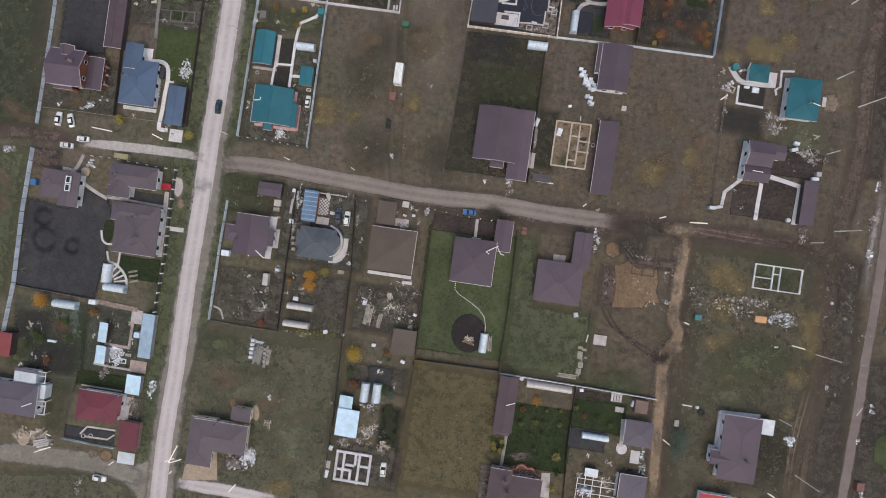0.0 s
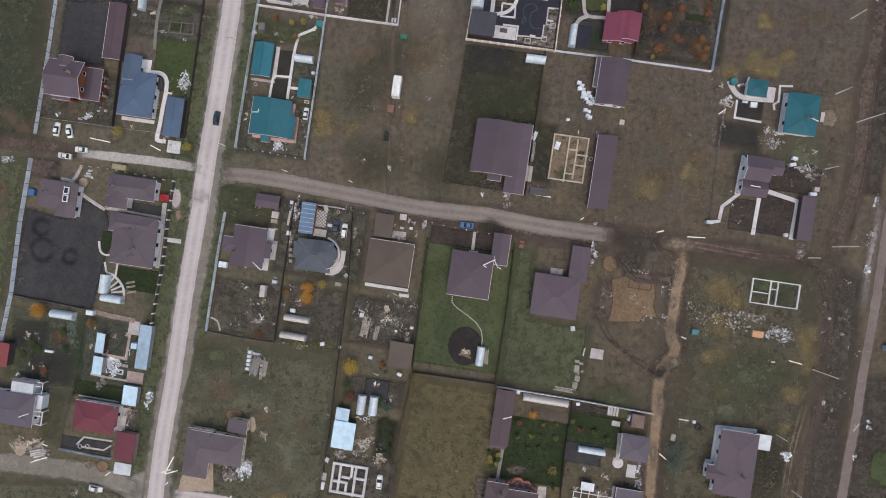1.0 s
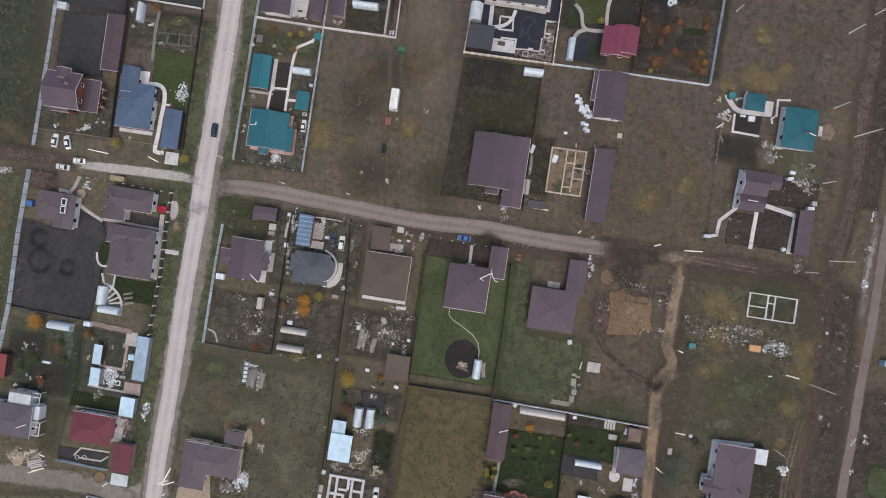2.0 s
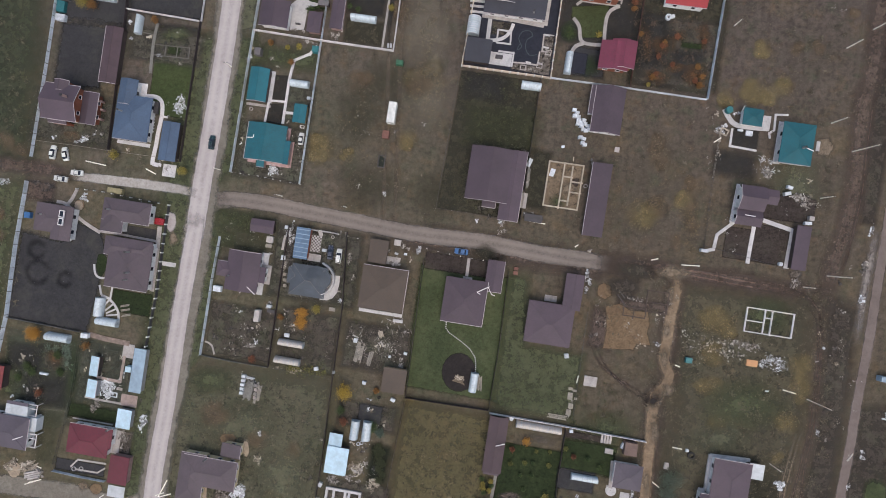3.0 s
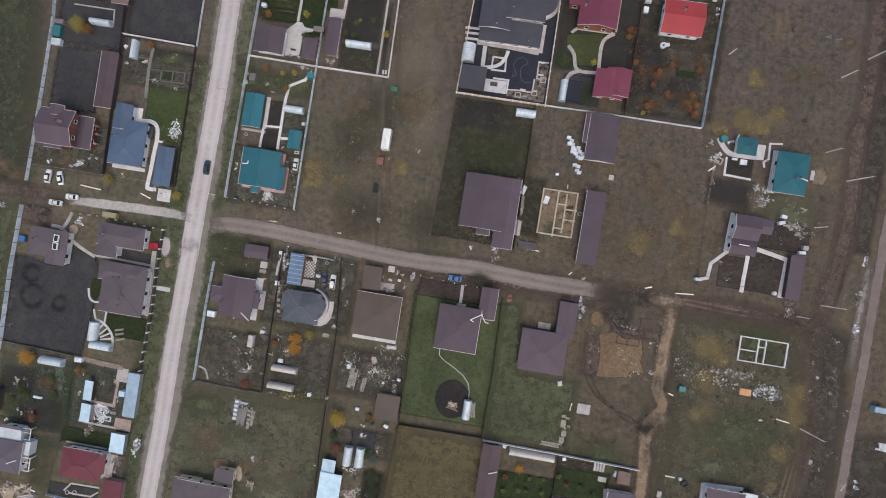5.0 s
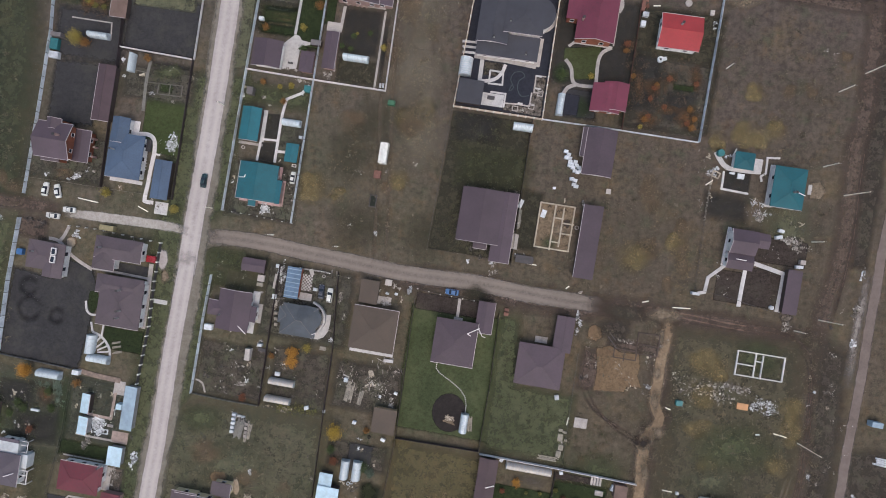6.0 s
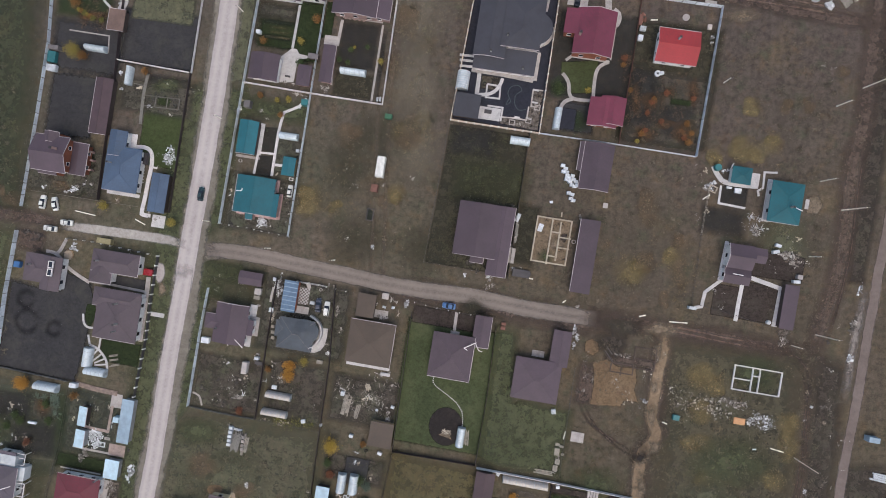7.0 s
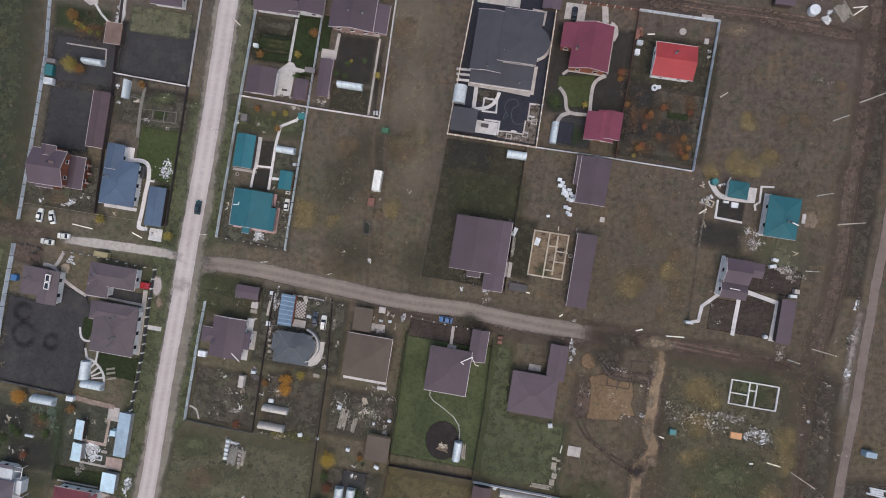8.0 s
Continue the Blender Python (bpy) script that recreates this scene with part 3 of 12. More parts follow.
def blotch(name, x, y, rx, ry, mat, seed=1, label="", category="grass", core=0.35, rz=0.0):
    """A patch of ground cover that fades outwards from its core."""
    z = cover_height(spots_in(x - rx, y - ry, x + rx, y + ry), 0.1)
    rnd = random.Random(seed)
    lob = [rnd.uniform(0.75, 1.2) for _ in range(24)]
    verts, edge, faces = [(0, 0, z)], [1.0], []
    for k, (f, e) in enumerate(((core, 1.0), ((core + 1.05) / 2, 0.55), (1.05, 0.0))):
        for i in range(24):
            q, a = f * (lob[i] + lob[i - 1] + lob[(i + 1) % 24]) / 3, 6.28318 * i / 24
            verts.append((rx * q * math.cos(a), ry * q * math.sin(a), z))
            edge.append(e)
    for i in range(24):
        j = (i + 1) % 24
        faces.append((0, 1 + i, 1 + j))
        for k in (0, 24):
            faces.append((1 + k + i, 25 + k + i, 25 + k + j, 1 + k + j))
    me = bpy.data.meshes.new(name)
    me.from_pydata([tuple(pose(x, y, 0, 0, 0, rz) @ Vector(v)) for v in verts], [], faces)
    me.attributes.new("edge", "FLOAT", "POINT").data.foreach_set("value", edge)
    me.materials.append(mat)
    return tagged(new(name, me), label, category, "", "structure")


def dry_patch(x, y, rx, ry, seed, mat=None, label="patch of yellow dry grass"):
    """An uneven patch of dry grass: a few overlapping faded spots."""
    rnd = random.Random(seed)
    blotch("dry_grass", x, y, rx, ry, mat or STRAW, seed, label, core=0.1, rz=rnd.uniform(0, 180) if abs(rx - ry) < 1 else 0.0)
    for k in range(3):
        a, f = rnd.uniform(0, 6.283), rnd.uniform(0.4, 0.7)
        blotch("dry_grass", x + 0.55 * rx * math.cos(a), y + 0.55 * ry * math.sin(a), rx * f, ry * f, mat or STRAW, seed + 1 + k, label, core=0.1)


# ---------- kinds of things ----------
def roof_mesh(x, y, w, d, eave, rise, style):
    """A solid roof shell over the rectangle w by d: hip, gable along x or y, or a single slope."""
    hw, hd = w / 2, d / 2
    c = [(-hw, -hd), (hw, -hd), (hw, hd), (-hw, hd)]
    top = [(x + a, y + b, eave) for a, b in c]
    faces = []
    if style == "hip":
        k = min(hw, hd) * 0.98
        r = [(x - hw + k, y, eave + rise), (x + hw - k, y, eave + rise)] if w >= d else [(x, y - hd + k, eave + rise), (x, y + hd - k, eave + rise)]
        top += r
        faces = [(0, 1, 5, 4), (2, 3, 4, 5), (1, 2, 5), (3, 0, 4)] if w >= d else [(1, 2, 5, 4), (3, 0, 4, 5), (0, 1, 4), (2, 3, 5)]
    elif style == "cone":
        top = [(x + hw * math.cos(6.28318 * k / 24), y + hd * math.sin(6.28318 * k / 24), eave) for k in range(24)] + [(x, y, eave + rise)]
        faces = [(k, (k + 1) % 24, 24) for k in range(24)]
    elif style == "gx":
        top += [(x - hw, y, eave + rise), (x + hw, y, eave + rise)]
        faces = [(0, 1, 5, 4), (2, 3, 4, 5)]
    elif style == "gy":
        top += [(x, y - hd, eave + rise), (x, y + hd, eave + rise)]
        faces = [(1, 2, 5, 4), (3, 0, 4, 5)]
    else:
        up = {"sx": (1, 2), "sy": (2, 3), "flat": ()}[style]
        top = [(a, b, z + (rise if i in up else 0)) for i, (a, b, z) in enumerate(top)]
        faces = [(0, 1, 2, 3)]
    n = len(top)
    verts = top + [(a, b, z - 0.14) for a, b, z in top]
    out = faces + [tuple(n + i for i in reversed(f)) for f in faces]
    sides = {}
    for f in faces:
        for a, b in zip(f, f[1:] + f[:1]):
            if (b, a) in sides:
                del sides[(b, a)]
            else:
                sides[(a, b)] = 1
    out += [(b, a, n + a, n + b) for a, b in sides]
    bm = bmesh.new()
    vs = [bm.verts.new(v) for v in verts]
    for f in out:
        bm.faces.new([vs[i] for i in f])
    return bm, top, faces


def bar(bm, a, b, w, h):
    """A square bar from a to b."""
    a, b = Vector(a), Vector(b)
    d = b - a
    m = Matrix.Translation((a + b) / 2) @ d.to_track_quat("X", "Z").to_matrix().to_4x4() @ Matrix.Diagonal((d.length, w, h, 1))
    bmesh.ops.create_cube(bm, size=1.0, matrix=m)
    return bm


def window(parent, x, y, z, rz, w=1.3, h=1.3):
    fr = part("window", box(bmesh.new(), 0, 0, 0, w, 0.1, h, 0.02), TRIM, parent)
    fr.matrix_basis = pose(x, y, z, 0, 0, rz)
    part("pane", box(bmesh.new(), 0, 0.03, 0.1, w - 0.2, 0.1, h - 0.2), GLASS, fr)
    part("sill", box(bmesh.new(), 0, 0.09, -0.05, w + 0.1, 0.16, 0.04), TRIM, fr)


def house(label, x, y, rz, blocks, roof="plum", wall="white", trim="", vents=(), name="house", category="house", over=0.6, group="", lights=(), battens=0, pipes=(), ridge=None):
    """blocks: x, y, width, depth, eave height, rise, style of each roof, in the house's own axes. trim: sides with pale gutters.
    vents: chimneys and flues as x, y, top height, width."""
    ob = thing(name, x, y, rz, 0, label, category, group)
    for i, (bx, by, w, d, eave, rise, style) in enumerate(blocks):
        rise *= 0.6 if style == "hip" else 1.0
        o = min(over, 0.12 * min(w, d))
        ww, dd = w - 2 * o, d - 2 * o
        bm = bmesh.new()
        if style == "cone":
            tube(bm, 0, 0, 0, 1, 1, eave - 0.15, 24)
            bmesh.ops.transform(bm, matrix=Matrix.Translation((bx, by, 0)) @ Matrix.Diagonal((ww / 2, dd / 2, 1, 1)), verts=bm.verts)
        else:
            box(bm, bx, by, 0, ww, dd, eave - 0.15)
        if style in ("gx", "gy"):
            pk = rise * (1 - (2 * o / (d if style == "gx" else w))) - 0.16
            pr = [(-ww / 2, -dd / 2, 0), (ww / 2, -dd / 2, 0), (ww / 2, dd / 2, 0), (-ww / 2, dd / 2, 0)]
            pr += [(-ww / 2, 0, pk), (ww / 2, 0, pk)] if style == "gx" else [(0, -dd / 2, pk), (0, dd / 2, pk)]
            vs = [bm.verts.new((bx + a, by + b, eave - 0.15 + c)) for a, b, c in pr]
            for f in ([(0, 3, 4), (2, 1, 5), (0, 1, 5, 4), (2, 3, 4, 5)] if style == "gx" else [(1, 0, 4), (3, 2, 5), (1, 2, 5, 4), (3, 0, 4, 5)]):
                bm.faces.new([vs[k] for k in f])
        elif style in ("sx", "sy") and rise:
            pr = [(-ww / 2, -dd / 2), (ww / 2, -dd / 2), (ww / 2, dd / 2), (-ww / 2, dd / 2)]
            up = (1, 2) if style == "sx" else (2, 3)
            top = max(rise, 0) - 0.2
            vs = [bm.verts.new((bx + a, by + b, eave - 0.3)) for a, b in pr] + [bm.verts.new((bx + a, by + b, eave - 0.16 + (rise if k in up else 0.0))) for k, (a, b) in enumerate(pr)]
            for k in range(4):
                bm.faces.new([vs[k], vs[(k + 1) % 4], vs[4 + (k + 1) % 4], vs[4 + k]])
        part("wall", bm, WALL[wall], ob)
        bm, top, faces = roof_mesh(bx, by, w, d, eave, rise, style)
        rf = part("roof", bm, ROOF[roof], ob)
        if style in ("hip", "gx", "gy"):
            cap = bmesh.new()
            bar(cap, Vector(top[4]) + Vector((0, 0, 0.03)), Vector(top[5]) + Vector((0.001, 0.001, 0.03)), 0.16, 0.05)
            if style == "hip":
                for a, b in ((0, 4), (3, 4), (1, 5), (2, 5)) if w >= d else ((0, 4), (1, 4), (2, 5), (3, 5)):
                    bar(cap, Vector(top[a]) + Vector((0, 0, 0.03)), Vector(top[b]) + Vector((0, 0, 0.03)), 0.1, 0.03)
            part("ridge_cap", cap, ridge or ROOF[roof], rf)
        hw, hd = w / 2, d / 2
        lift = {s: 0.0 for s in "NSEW"}
        if style in ("sx", "sy"):
            lift["E" if style == "sx" else "N"] = rise
        for s, a, b in (("N", (-hw, hd), (hw, hd)), ("S", (-hw, -hd), (hw, -hd)), ("E", (hw, -hd), (hw, hd)), ("W", (-hw, -hd), (-hw, hd))):
            if style == "cone":
                break
            if s not in trim or (style == "gx" and s in "EW") or (style == "gy" and s in "NS") or (style == "sx" and s in "NS" and rise) or (style == "sy" and s in "EW" and rise):
                if s in trim and style in ("gx", "gy"):
                    r = top[4] if s in "WS" else top[5]
                    g = bmesh.new()
                    for e in (a, b):
                        bar(g, (bx + e[0], by + e[1], eave + 0.02), (r[0], r[1], r[2] + 0.02), 0.14, 0.1)
                    part("barge_board", g, GUTTER, rf)
                continue
            z = eave - 0.02 + lift[s]
            part("gutter", bar(bmesh.new(), (bx + a[0], by + a[1], z), (bx + b[0], by + b[1], z), 0.14, 0.12), GUTTER, rf)
        if name == "house" and min(w, d) > 3.5 and i < 3 and style != "cone":
            for k in range(max(1, int(ww / 3.6))):
                px = bx - ww / 2 + ww * (k + 0.5) / max(1, int(ww / 3.6))
                window(ob, px, by + dd / 2, 1.0, 0)
                window(ob, px, by - dd / 2, 1.0, 180)
                if eave > 4.3:
                    window(ob, px, by + dd / 2, 3.1, 0, 1.2, 1.0)
                    window(ob, px, by - dd / 2, 3.1, 180, 1.2, 1.0)
            for k in range(max(1, int(dd / 3.6))):
                py = by - dd / 2 + dd * (k + 0.5) / max(1, int(dd / 3.6))
                window(ob, bx + ww / 2, py, 1.0, -90)
                window(ob, bx - ww / 2, py, 1.0, 90)
                if eave > 4.3:
                    window(ob, bx + ww / 2, py, 3.1, -90, 1.2, 1.0)
                    window(ob, bx - ww / 2, py, 3.1, 90, 1.2, 1.0)
        if battens and i == 0:
            for k in range(battens):
                py = by - d / 2 + d * (k + 0.5) / battens
                part("batten", bar(bmesh.new(), (bx - w / 2, py, eave + 0.04), (bx + w / 2, py, eave + 0.04 + (rise if style == "sx" else 0)), 0.22, 0.06), ROOF["steel"], rf)
    for x1, y1, x2, y2, pz in pipes:
        part("roof_flashing", bar(bmesh.new(), (x1, y1, pz), (x2, y2, pz + 0.01), 0.22, 0.12), TRIM, ob, "pale raised strip on the roof")
    for vx, vy, vz, vw, vd in lights:
        sk = part("skylight", box(bmesh.new(), vx, vy, vz - 0.3, vw, vd, 0.42, 0.02), TRIM, ob, "white framed roof window")
        part("pane", box(bmesh.new(), vx, vy, vz + 0.1, vw - 0.5, vd - 0.5, 0.04), GLASS, sk)
    for vx, vy, vz, vw in vents:
        ch = part("chimney", box(bmesh.new(), vx, vy, vz - 2.0, vw, vw, 2.0, 0.02), WALL["pink" if vw > 0.5 else "grey"], ob)
        part("chimney_cap", box(bmesh.new(), vx, vy, vz, vw + 0.15, vw + 0.15, 0.1, 0.02), POST_DARK, ch)
    return ob


def slab(label, x, y, rz, w, d, h=0.12, mat=None, name="paving_slab", category="paving", kind="structure"):
    ob = new(name, link_mesh(name, box(bmesh.new(), 0, 0, 0, w, d, h, 0.03), mat or SLAB))
    ob.matrix_basis = pose(x, y, 0, 0, 0, rz)
    return tagged(ob, label, category, "", kind)


def path(label, line, width, mat=None, h=0.12, name="garden_path", category="path", bend=False):
    """A paved path along a line, raised a little over the ground."""
    LAYER[1] += 1
    h += 0.04 + 0.003 * (LAYER[1] % 17)
    bm = bmesh.new()
    pts = [Vector(p) for p in line]
    if bend:
        pts = curve_points(pts, 0.8)
    side = []
    for i, p in enumerate(pts):
        d1 = (pts[i] - pts[i - 1]).normalized() if i else (pts[1] - pts[0]).normalized()
        d2 = (pts[i + 1] - pts[i]).normalized() if i < len(pts) - 1 else d1
        t = (d1 + d2).normalized()
        s = Vector((-t.y, t.x)) / max(0.5, t.dot(d1)) * width / 2
        side.append([bm.verts.new((*(p + k * s), z)) for k in (1, -1) for z in (0.0, h)])
    for a, b in zip(side, side[1:]):
        bm.faces.new((a[1], b[1], b[3], a[3])[::-1])
        bm.faces.new((a[0], b[0], b[1], a[1])[::-1])
        bm.faces.new((a[3], b[3], b[2], a[2])[::-1])
    bm.faces.new((side[0][0], side[0][1], side[0][3], side[0][2]))
    bm.faces.new((side[-1][0], side[-1][2], side[-1][3], side[-1][1]))
    bmesh.ops.recalc_face_normals(bm, faces=bm.faces)
    return tagged(new(name, link_mesh(name, bm, mat or SLAB)), label, category, "", "structure")


def fence(label, line, height=1.8, step=2.5, panel=None, post=None, post_w=0.08, gap=0.0, rails=False, cap=None, thick=0.05):
    """Posts at even steps along a line, with a panel or two rails in each bay."""
    x0, y0 = line[0]
    ob = thing("fence", x0, y0, 0, 0, label, "fence")
    for (ax, ay), (bx, by) in zip(line, line[1:]):
        length = math.hypot(bx - ax, by - ay)
        n = max(1, round(length / step))
        ang = math.degrees(math.atan2(by - ay, bx - ax))
        bay = length / n
        for k in range(n + 1):
            px, py = ax + (bx - ax) * k / n - x0, ay + (by - ay) * k / n - y0
            po = part("post", box_mesh(post_w, post_w, height + 0.06, post or POST_DARK), None, ob)
            po.matrix_basis = pose(px, py, 0, 0, 0, ang)
            if cap:
                cp = part("post_cap", box_mesh(post_w + 0.1, post_w + 0.1, 0.08, cap), None, po)
                cp.matrix_basis = pose(0, 0, height + 0.06)
            if k == n:
                break
            mx, my = ax + (bx - ax) * (k + 0.5) / n - x0, ay + (by - ay) * (k + 0.5) / n - y0
            if panel:
                pa = part("panel", box_mesh(bay - gap, thick, height - 0.06, panel, 0.0), None, ob)
                pa.matrix_basis = pose(mx, my, 0.06, 0, random.uniform(-0.3, 0.3), ang)
            if rails:
                for z in (0.35 * height, 0.9 * height):
                    ra = part("rail", box_mesh(bay, 0.05, 0.06, FENCE_DARK if post in (None, POST_WHITE) else post, 0.0), None, ob)
                    ra.matrix_basis = pose(mx, my, z, 0, 0, ang)
    return ob


def greenhouse(label, x, y, rz, w, length, h=2.1, mat=None, ribs=5, rib=None):
    """An arched polycarbonate tunnel along its own x axis."""
    ob = thing("greenhouse", x, y, rz, 0, label, "greenhouse")
    prof = [(-w / 2, 0)] + [(-w / 2 * math.cos(a), 0.7 + (h - 0.7) * math.sin(a)) for a in [math.pi * k / 12 for k in range(13)]] + [(w / 2, 0)]
    bm = bmesh.new()
    rows = [[bm.verts.new((sx, py, pz)) for py, pz in prof] for sx in (-length / 2, length / 2)]
    for k in range(len(prof) - 1):
        bm.faces.new((rows[0][k], rows[0][k + 1], rows[1][k + 1], rows[1][k]))
    bmesh.ops.recalc_face_normals(bm, faces=bm.faces)
    part("cover", bm, mat or POLY, ob)
    for sx in (-length / 2, length / 2):
        bm = bmesh.new()
        bm.faces.new([bm.verts.new((sx, py * 0.99, pz * 0.99)) for py, pz in prof])
        ew = part("end_wall", bm, mat or POLY, ob)
        part("door", box(bmesh.new(), sx + (0.03 if sx > 0 else -0.03), 0, 0, 0.04, 0.9, 1.8), RIB, ew)
    for k in range(ribs + 1):
        bm = bmesh.new()
        sx = -length / 2 + length * k / ribs
        for (a, b), (c, d) in zip(prof, prof[1:]):
            bar(bm, (sx, a * 1.01, b * 1.01), (sx, c * 1.01, d * 1.01), 0.08, 0.04)
        part("rib", bm, rib or RIB, ob)
    return ob


def car(label, x, y, rz, paint="white", length=4.3, width=1.72, wagon=False):
    """A passenger car, nose along its own +x."""
    ob = thing("car", x, y, rz, 0, label, "car")
    L, W = length / 2, width / 2
    def loft(rings):
        bm = bmesh.new()
        vs = [[bm.verts.new(p) for p in r] for r in rings]
        for r, s in zip(vs, vs[1:]):
            for k in range(len(r)):
                bm.faces.new((r[k], r[(k + 1) % len(r)], s[(k + 1) % len(r)], s[k]))
        bm.faces.new(vs[0][::-1])
        bm.faces.new(vs[-1])
        bmesh.ops.recalc_face_normals(bm, faces=bm.faces)
        return bm
    body = []
    for fx, fw, top in ((-1.0, 0.82, 0.72), (-0.95, 0.94, 0.86), (-0.6, 1.0, 0.95), (0.25, 1.0, 0.95), (0.7, 0.98, 0.88), (0.93, 0.88, 0.74), (1.0, 0.7, 0.62)):
        w = W * fw
        body.append([(L * fx, -w, 0.3), (L * fx, w, 0.3), (L * fx, w, top - 0.14), (L * fx, w * 0.9, top), (L * fx, -w * 0.9, top), (L * fx, -w, top - 0.14)])
    part("body", loft(body), PAINT[paint], ob)
    r0, r1 = (-0.93, -0.8) if wagon else (-0.72, -0.48)
    cabin = [[(L * fx, -W * fw, 0.9), (L * fx, W * fw, 0.9), (L * fx, W * fw * k, z), (L * fx, -W * fw * k, z)] for fx, fw, k, z in ((r0, 0.86, 0.95, 0.92), (r1, 0.86, 0.84, 1.42), (0.05, 0.86, 0.84, 1.44), (0.42, 0.86, 0.95, 0.94))]
    part("glasshouse", loft(cabin), GLASS, ob, "dark car windows")
    roof = [[(L * fx, -W * 0.70, 1.40), (L * fx, W * 0.70, 1.40), (L * fx, W * 0.62, z), (L * fx, -W * 0.62, z)] for fx, z in ((r1 - 0.02, 1.44), (-0.2, 1.49), (0.09, 1.45))]
    part("roof", loft(roof), PAINT[paint], ob)
    for sx in (-0.62, 0.64):
        for sy in (-1, 1):
            turn = Matrix.Translation((L * sx, sy * (W - 0.1), 0.31)) @ pose(0, 0, 0, 90, 0, 0)
            wh = part("wheel", tube(bmesh.new(), 0, 0, -0.1, 0.31, 0.31, 0.2, 14, turn), RUBBER, ob)
            part("rim", tube(bmesh.new(), 0, 0, -0.11, 0.19, 0.19, 0.22, 10, turn), CHROME, wh)
    for sy in (-1, 1):
        part("headlight", box(bmesh.new(), L * 0.94, sy * W * 0.62, 0.6, 0.16, 0.34, 0.14, 0.03), CHROME, ob)
        part("door_mirror", box(bmesh.new(), L * 0.3, sy * (W + 0.06), 0.9, 0.14, 0.2, 0.13, 0.03), PAINT[paint], ob)
    return ob


def pole(label, x, y, h=9.5, rz=0, arms=1):
    ob = thing("utility_pole", x, y, rz, 0, label, "pole", "power line poles")
    part("shaft", tube(bmesh.new(), 0, 0, 0, 0.17, 0.12, h, 10), POLE, ob)
    for k in range(arms):
        arm = part("crossarm", box(bmesh.new(), 0, 0, h - 0.35 - 0.5 * k, 1.5, 0.1, 0.1), POST_DARK, ob)
        for s in (-0.65, 0.0, 0.65):
            part("insulator", tube(bmesh.new(), s, 0, h - 0.25 - 0.5 * k, 0.06, 0.04, 0.16, 8), CHROME, arm)
    return ob


def footing(label, x, y, rz, w, d, crossings, h=0.5, t=0.4, mat=None, name="house_foundation", category="foundation", beams=False):
    """An unfinished foundation: a rectangle of low walls with cross walls x1, y1, x2, y2 in its own axes.
    beams: thin beams on corner posts in place of walls."""
    ob = thing(name, x, y, rz, 0, label, category)
    hw, hd = w / 2 - t / 2, d / 2 - t / 2
    runs = [(-hw - t / 2, -hd, hw + t / 2, -hd), (-hw - t / 2, hd, hw + t / 2, hd), (-hw, -hd + t / 2, -hw, hd - t / 2), (hw, -hd + t / 2, hw, hd - t / 2)]
    for k, (x1, y1, x2, y2) in enumerate(runs + list(crossings)):
        ln = math.hypot(x2 - x1, y2 - y1)
        top = h - 0.004 * max(0, k - 3)
        z = top - 0.16 if beams else 0
        part("beam" if beams else "low_wall", box(bmesh.new(), (x1 + x2) / 2, (y1 + y2) / 2, z, ln, t, top - z, 0.03, math.degrees(math.atan2(y2 - y1, x2 - x1))), mat or CONCRETE, ob)
    if beams:
        for px, py in ((-hw, -hd), (hw, -hd), (-hw, hd), (hw, hd)):
            part("post", box(bmesh.new(), px, py, 0, t * 0.8, t * 0.8, h - 0.16), mat or CONCRETE, ob)
    return ob


def crate(label, x, y, rz, w, d, h, mat, name="crate", category="box", z=0.0, bevel=0.04, group=""):
    ob = new(name, box_mesh(w, d, h, mat, bevel))
    ob.matrix_basis = pose(x, y, z, 0, 0, rz)
    return tagged(ob, label, category, group)


def pile(label, x, y, rx, ry, n, size, mat, name="rubble_pile", category="rubble", flatness=0.5, seed=1, rz=-8.0, long=1.0):
    """A heap of broken pieces over an ellipse: one mesh of loose lumps."""
    rnd = random.Random(seed)
    bm = bmesh.new()
    size *= 0.5
    hubs = []
    for _ in range(max(3, n // 5)):
        a, r = rnd.uniform(0, 6.283), math.sqrt(rnd.random())
        hubs.append((r * math.cos(a), r * math.sin(a)))
    for _ in range(int(n * 3.4)):
        cx, cy = hubs[rnd.randrange(len(hubs))]
        px, py = cx + rnd.gauss(0, 0.22), cy + rnd.gauss(0, 0.22)
        s = size * rnd.uniform(0.25, 1.0) * (1.7 if rnd.random() < 0.15 else 1.0)
        m = pose(rx * px, ry * py, s * flatness * rnd.uniform(0.3, 0.6), rnd.uniform(-15, 15), rnd.uniform(-15, 15), rnd.uniform(0, 180))
        bmesh.ops.create_cube(bm, size=1.0, matrix=m @ Matrix.Diagonal((s * rnd.uniform(0.8, 1.8) * long, s * rnd.uniform(0.4, 1.0) / long ** 0.5, s * flatness, 1)))
    for v in bm.verts:
        v.co += Vector((rnd.uniform(-1, 1), rnd.uniform(-1, 1), rnd.uniform(-1, 1))) * 0.12 * size
    ob = new(name, link_mesh(name, bm, mat))
    ob.matrix_basis = pose(x, y, 0, 0, 0, rz)
    return tagged(ob, label, category, "", "stuff")


def planks(label, x, y, rz, w, length, n, mat, seed=1, h=0.3, name="plank_stack", category="timber"):
    rnd = random.Random(seed)
    ob = thing(name, x, y, rz, 0, label, category)
    for k in range(n):
        pl = part("plank", box_mesh(length * rnd.choice((0.7, 0.85, 1.0)), max(0.12, w / n * 0.8), h, mat), None, ob)
        pl.matrix_basis = pose(rnd.uniform(-0.2, 0.2), -w / 2 + w * (k + 0.5) / n, 0, 0, 0, rnd.uniform(-1.8, 1.8))
    return ob


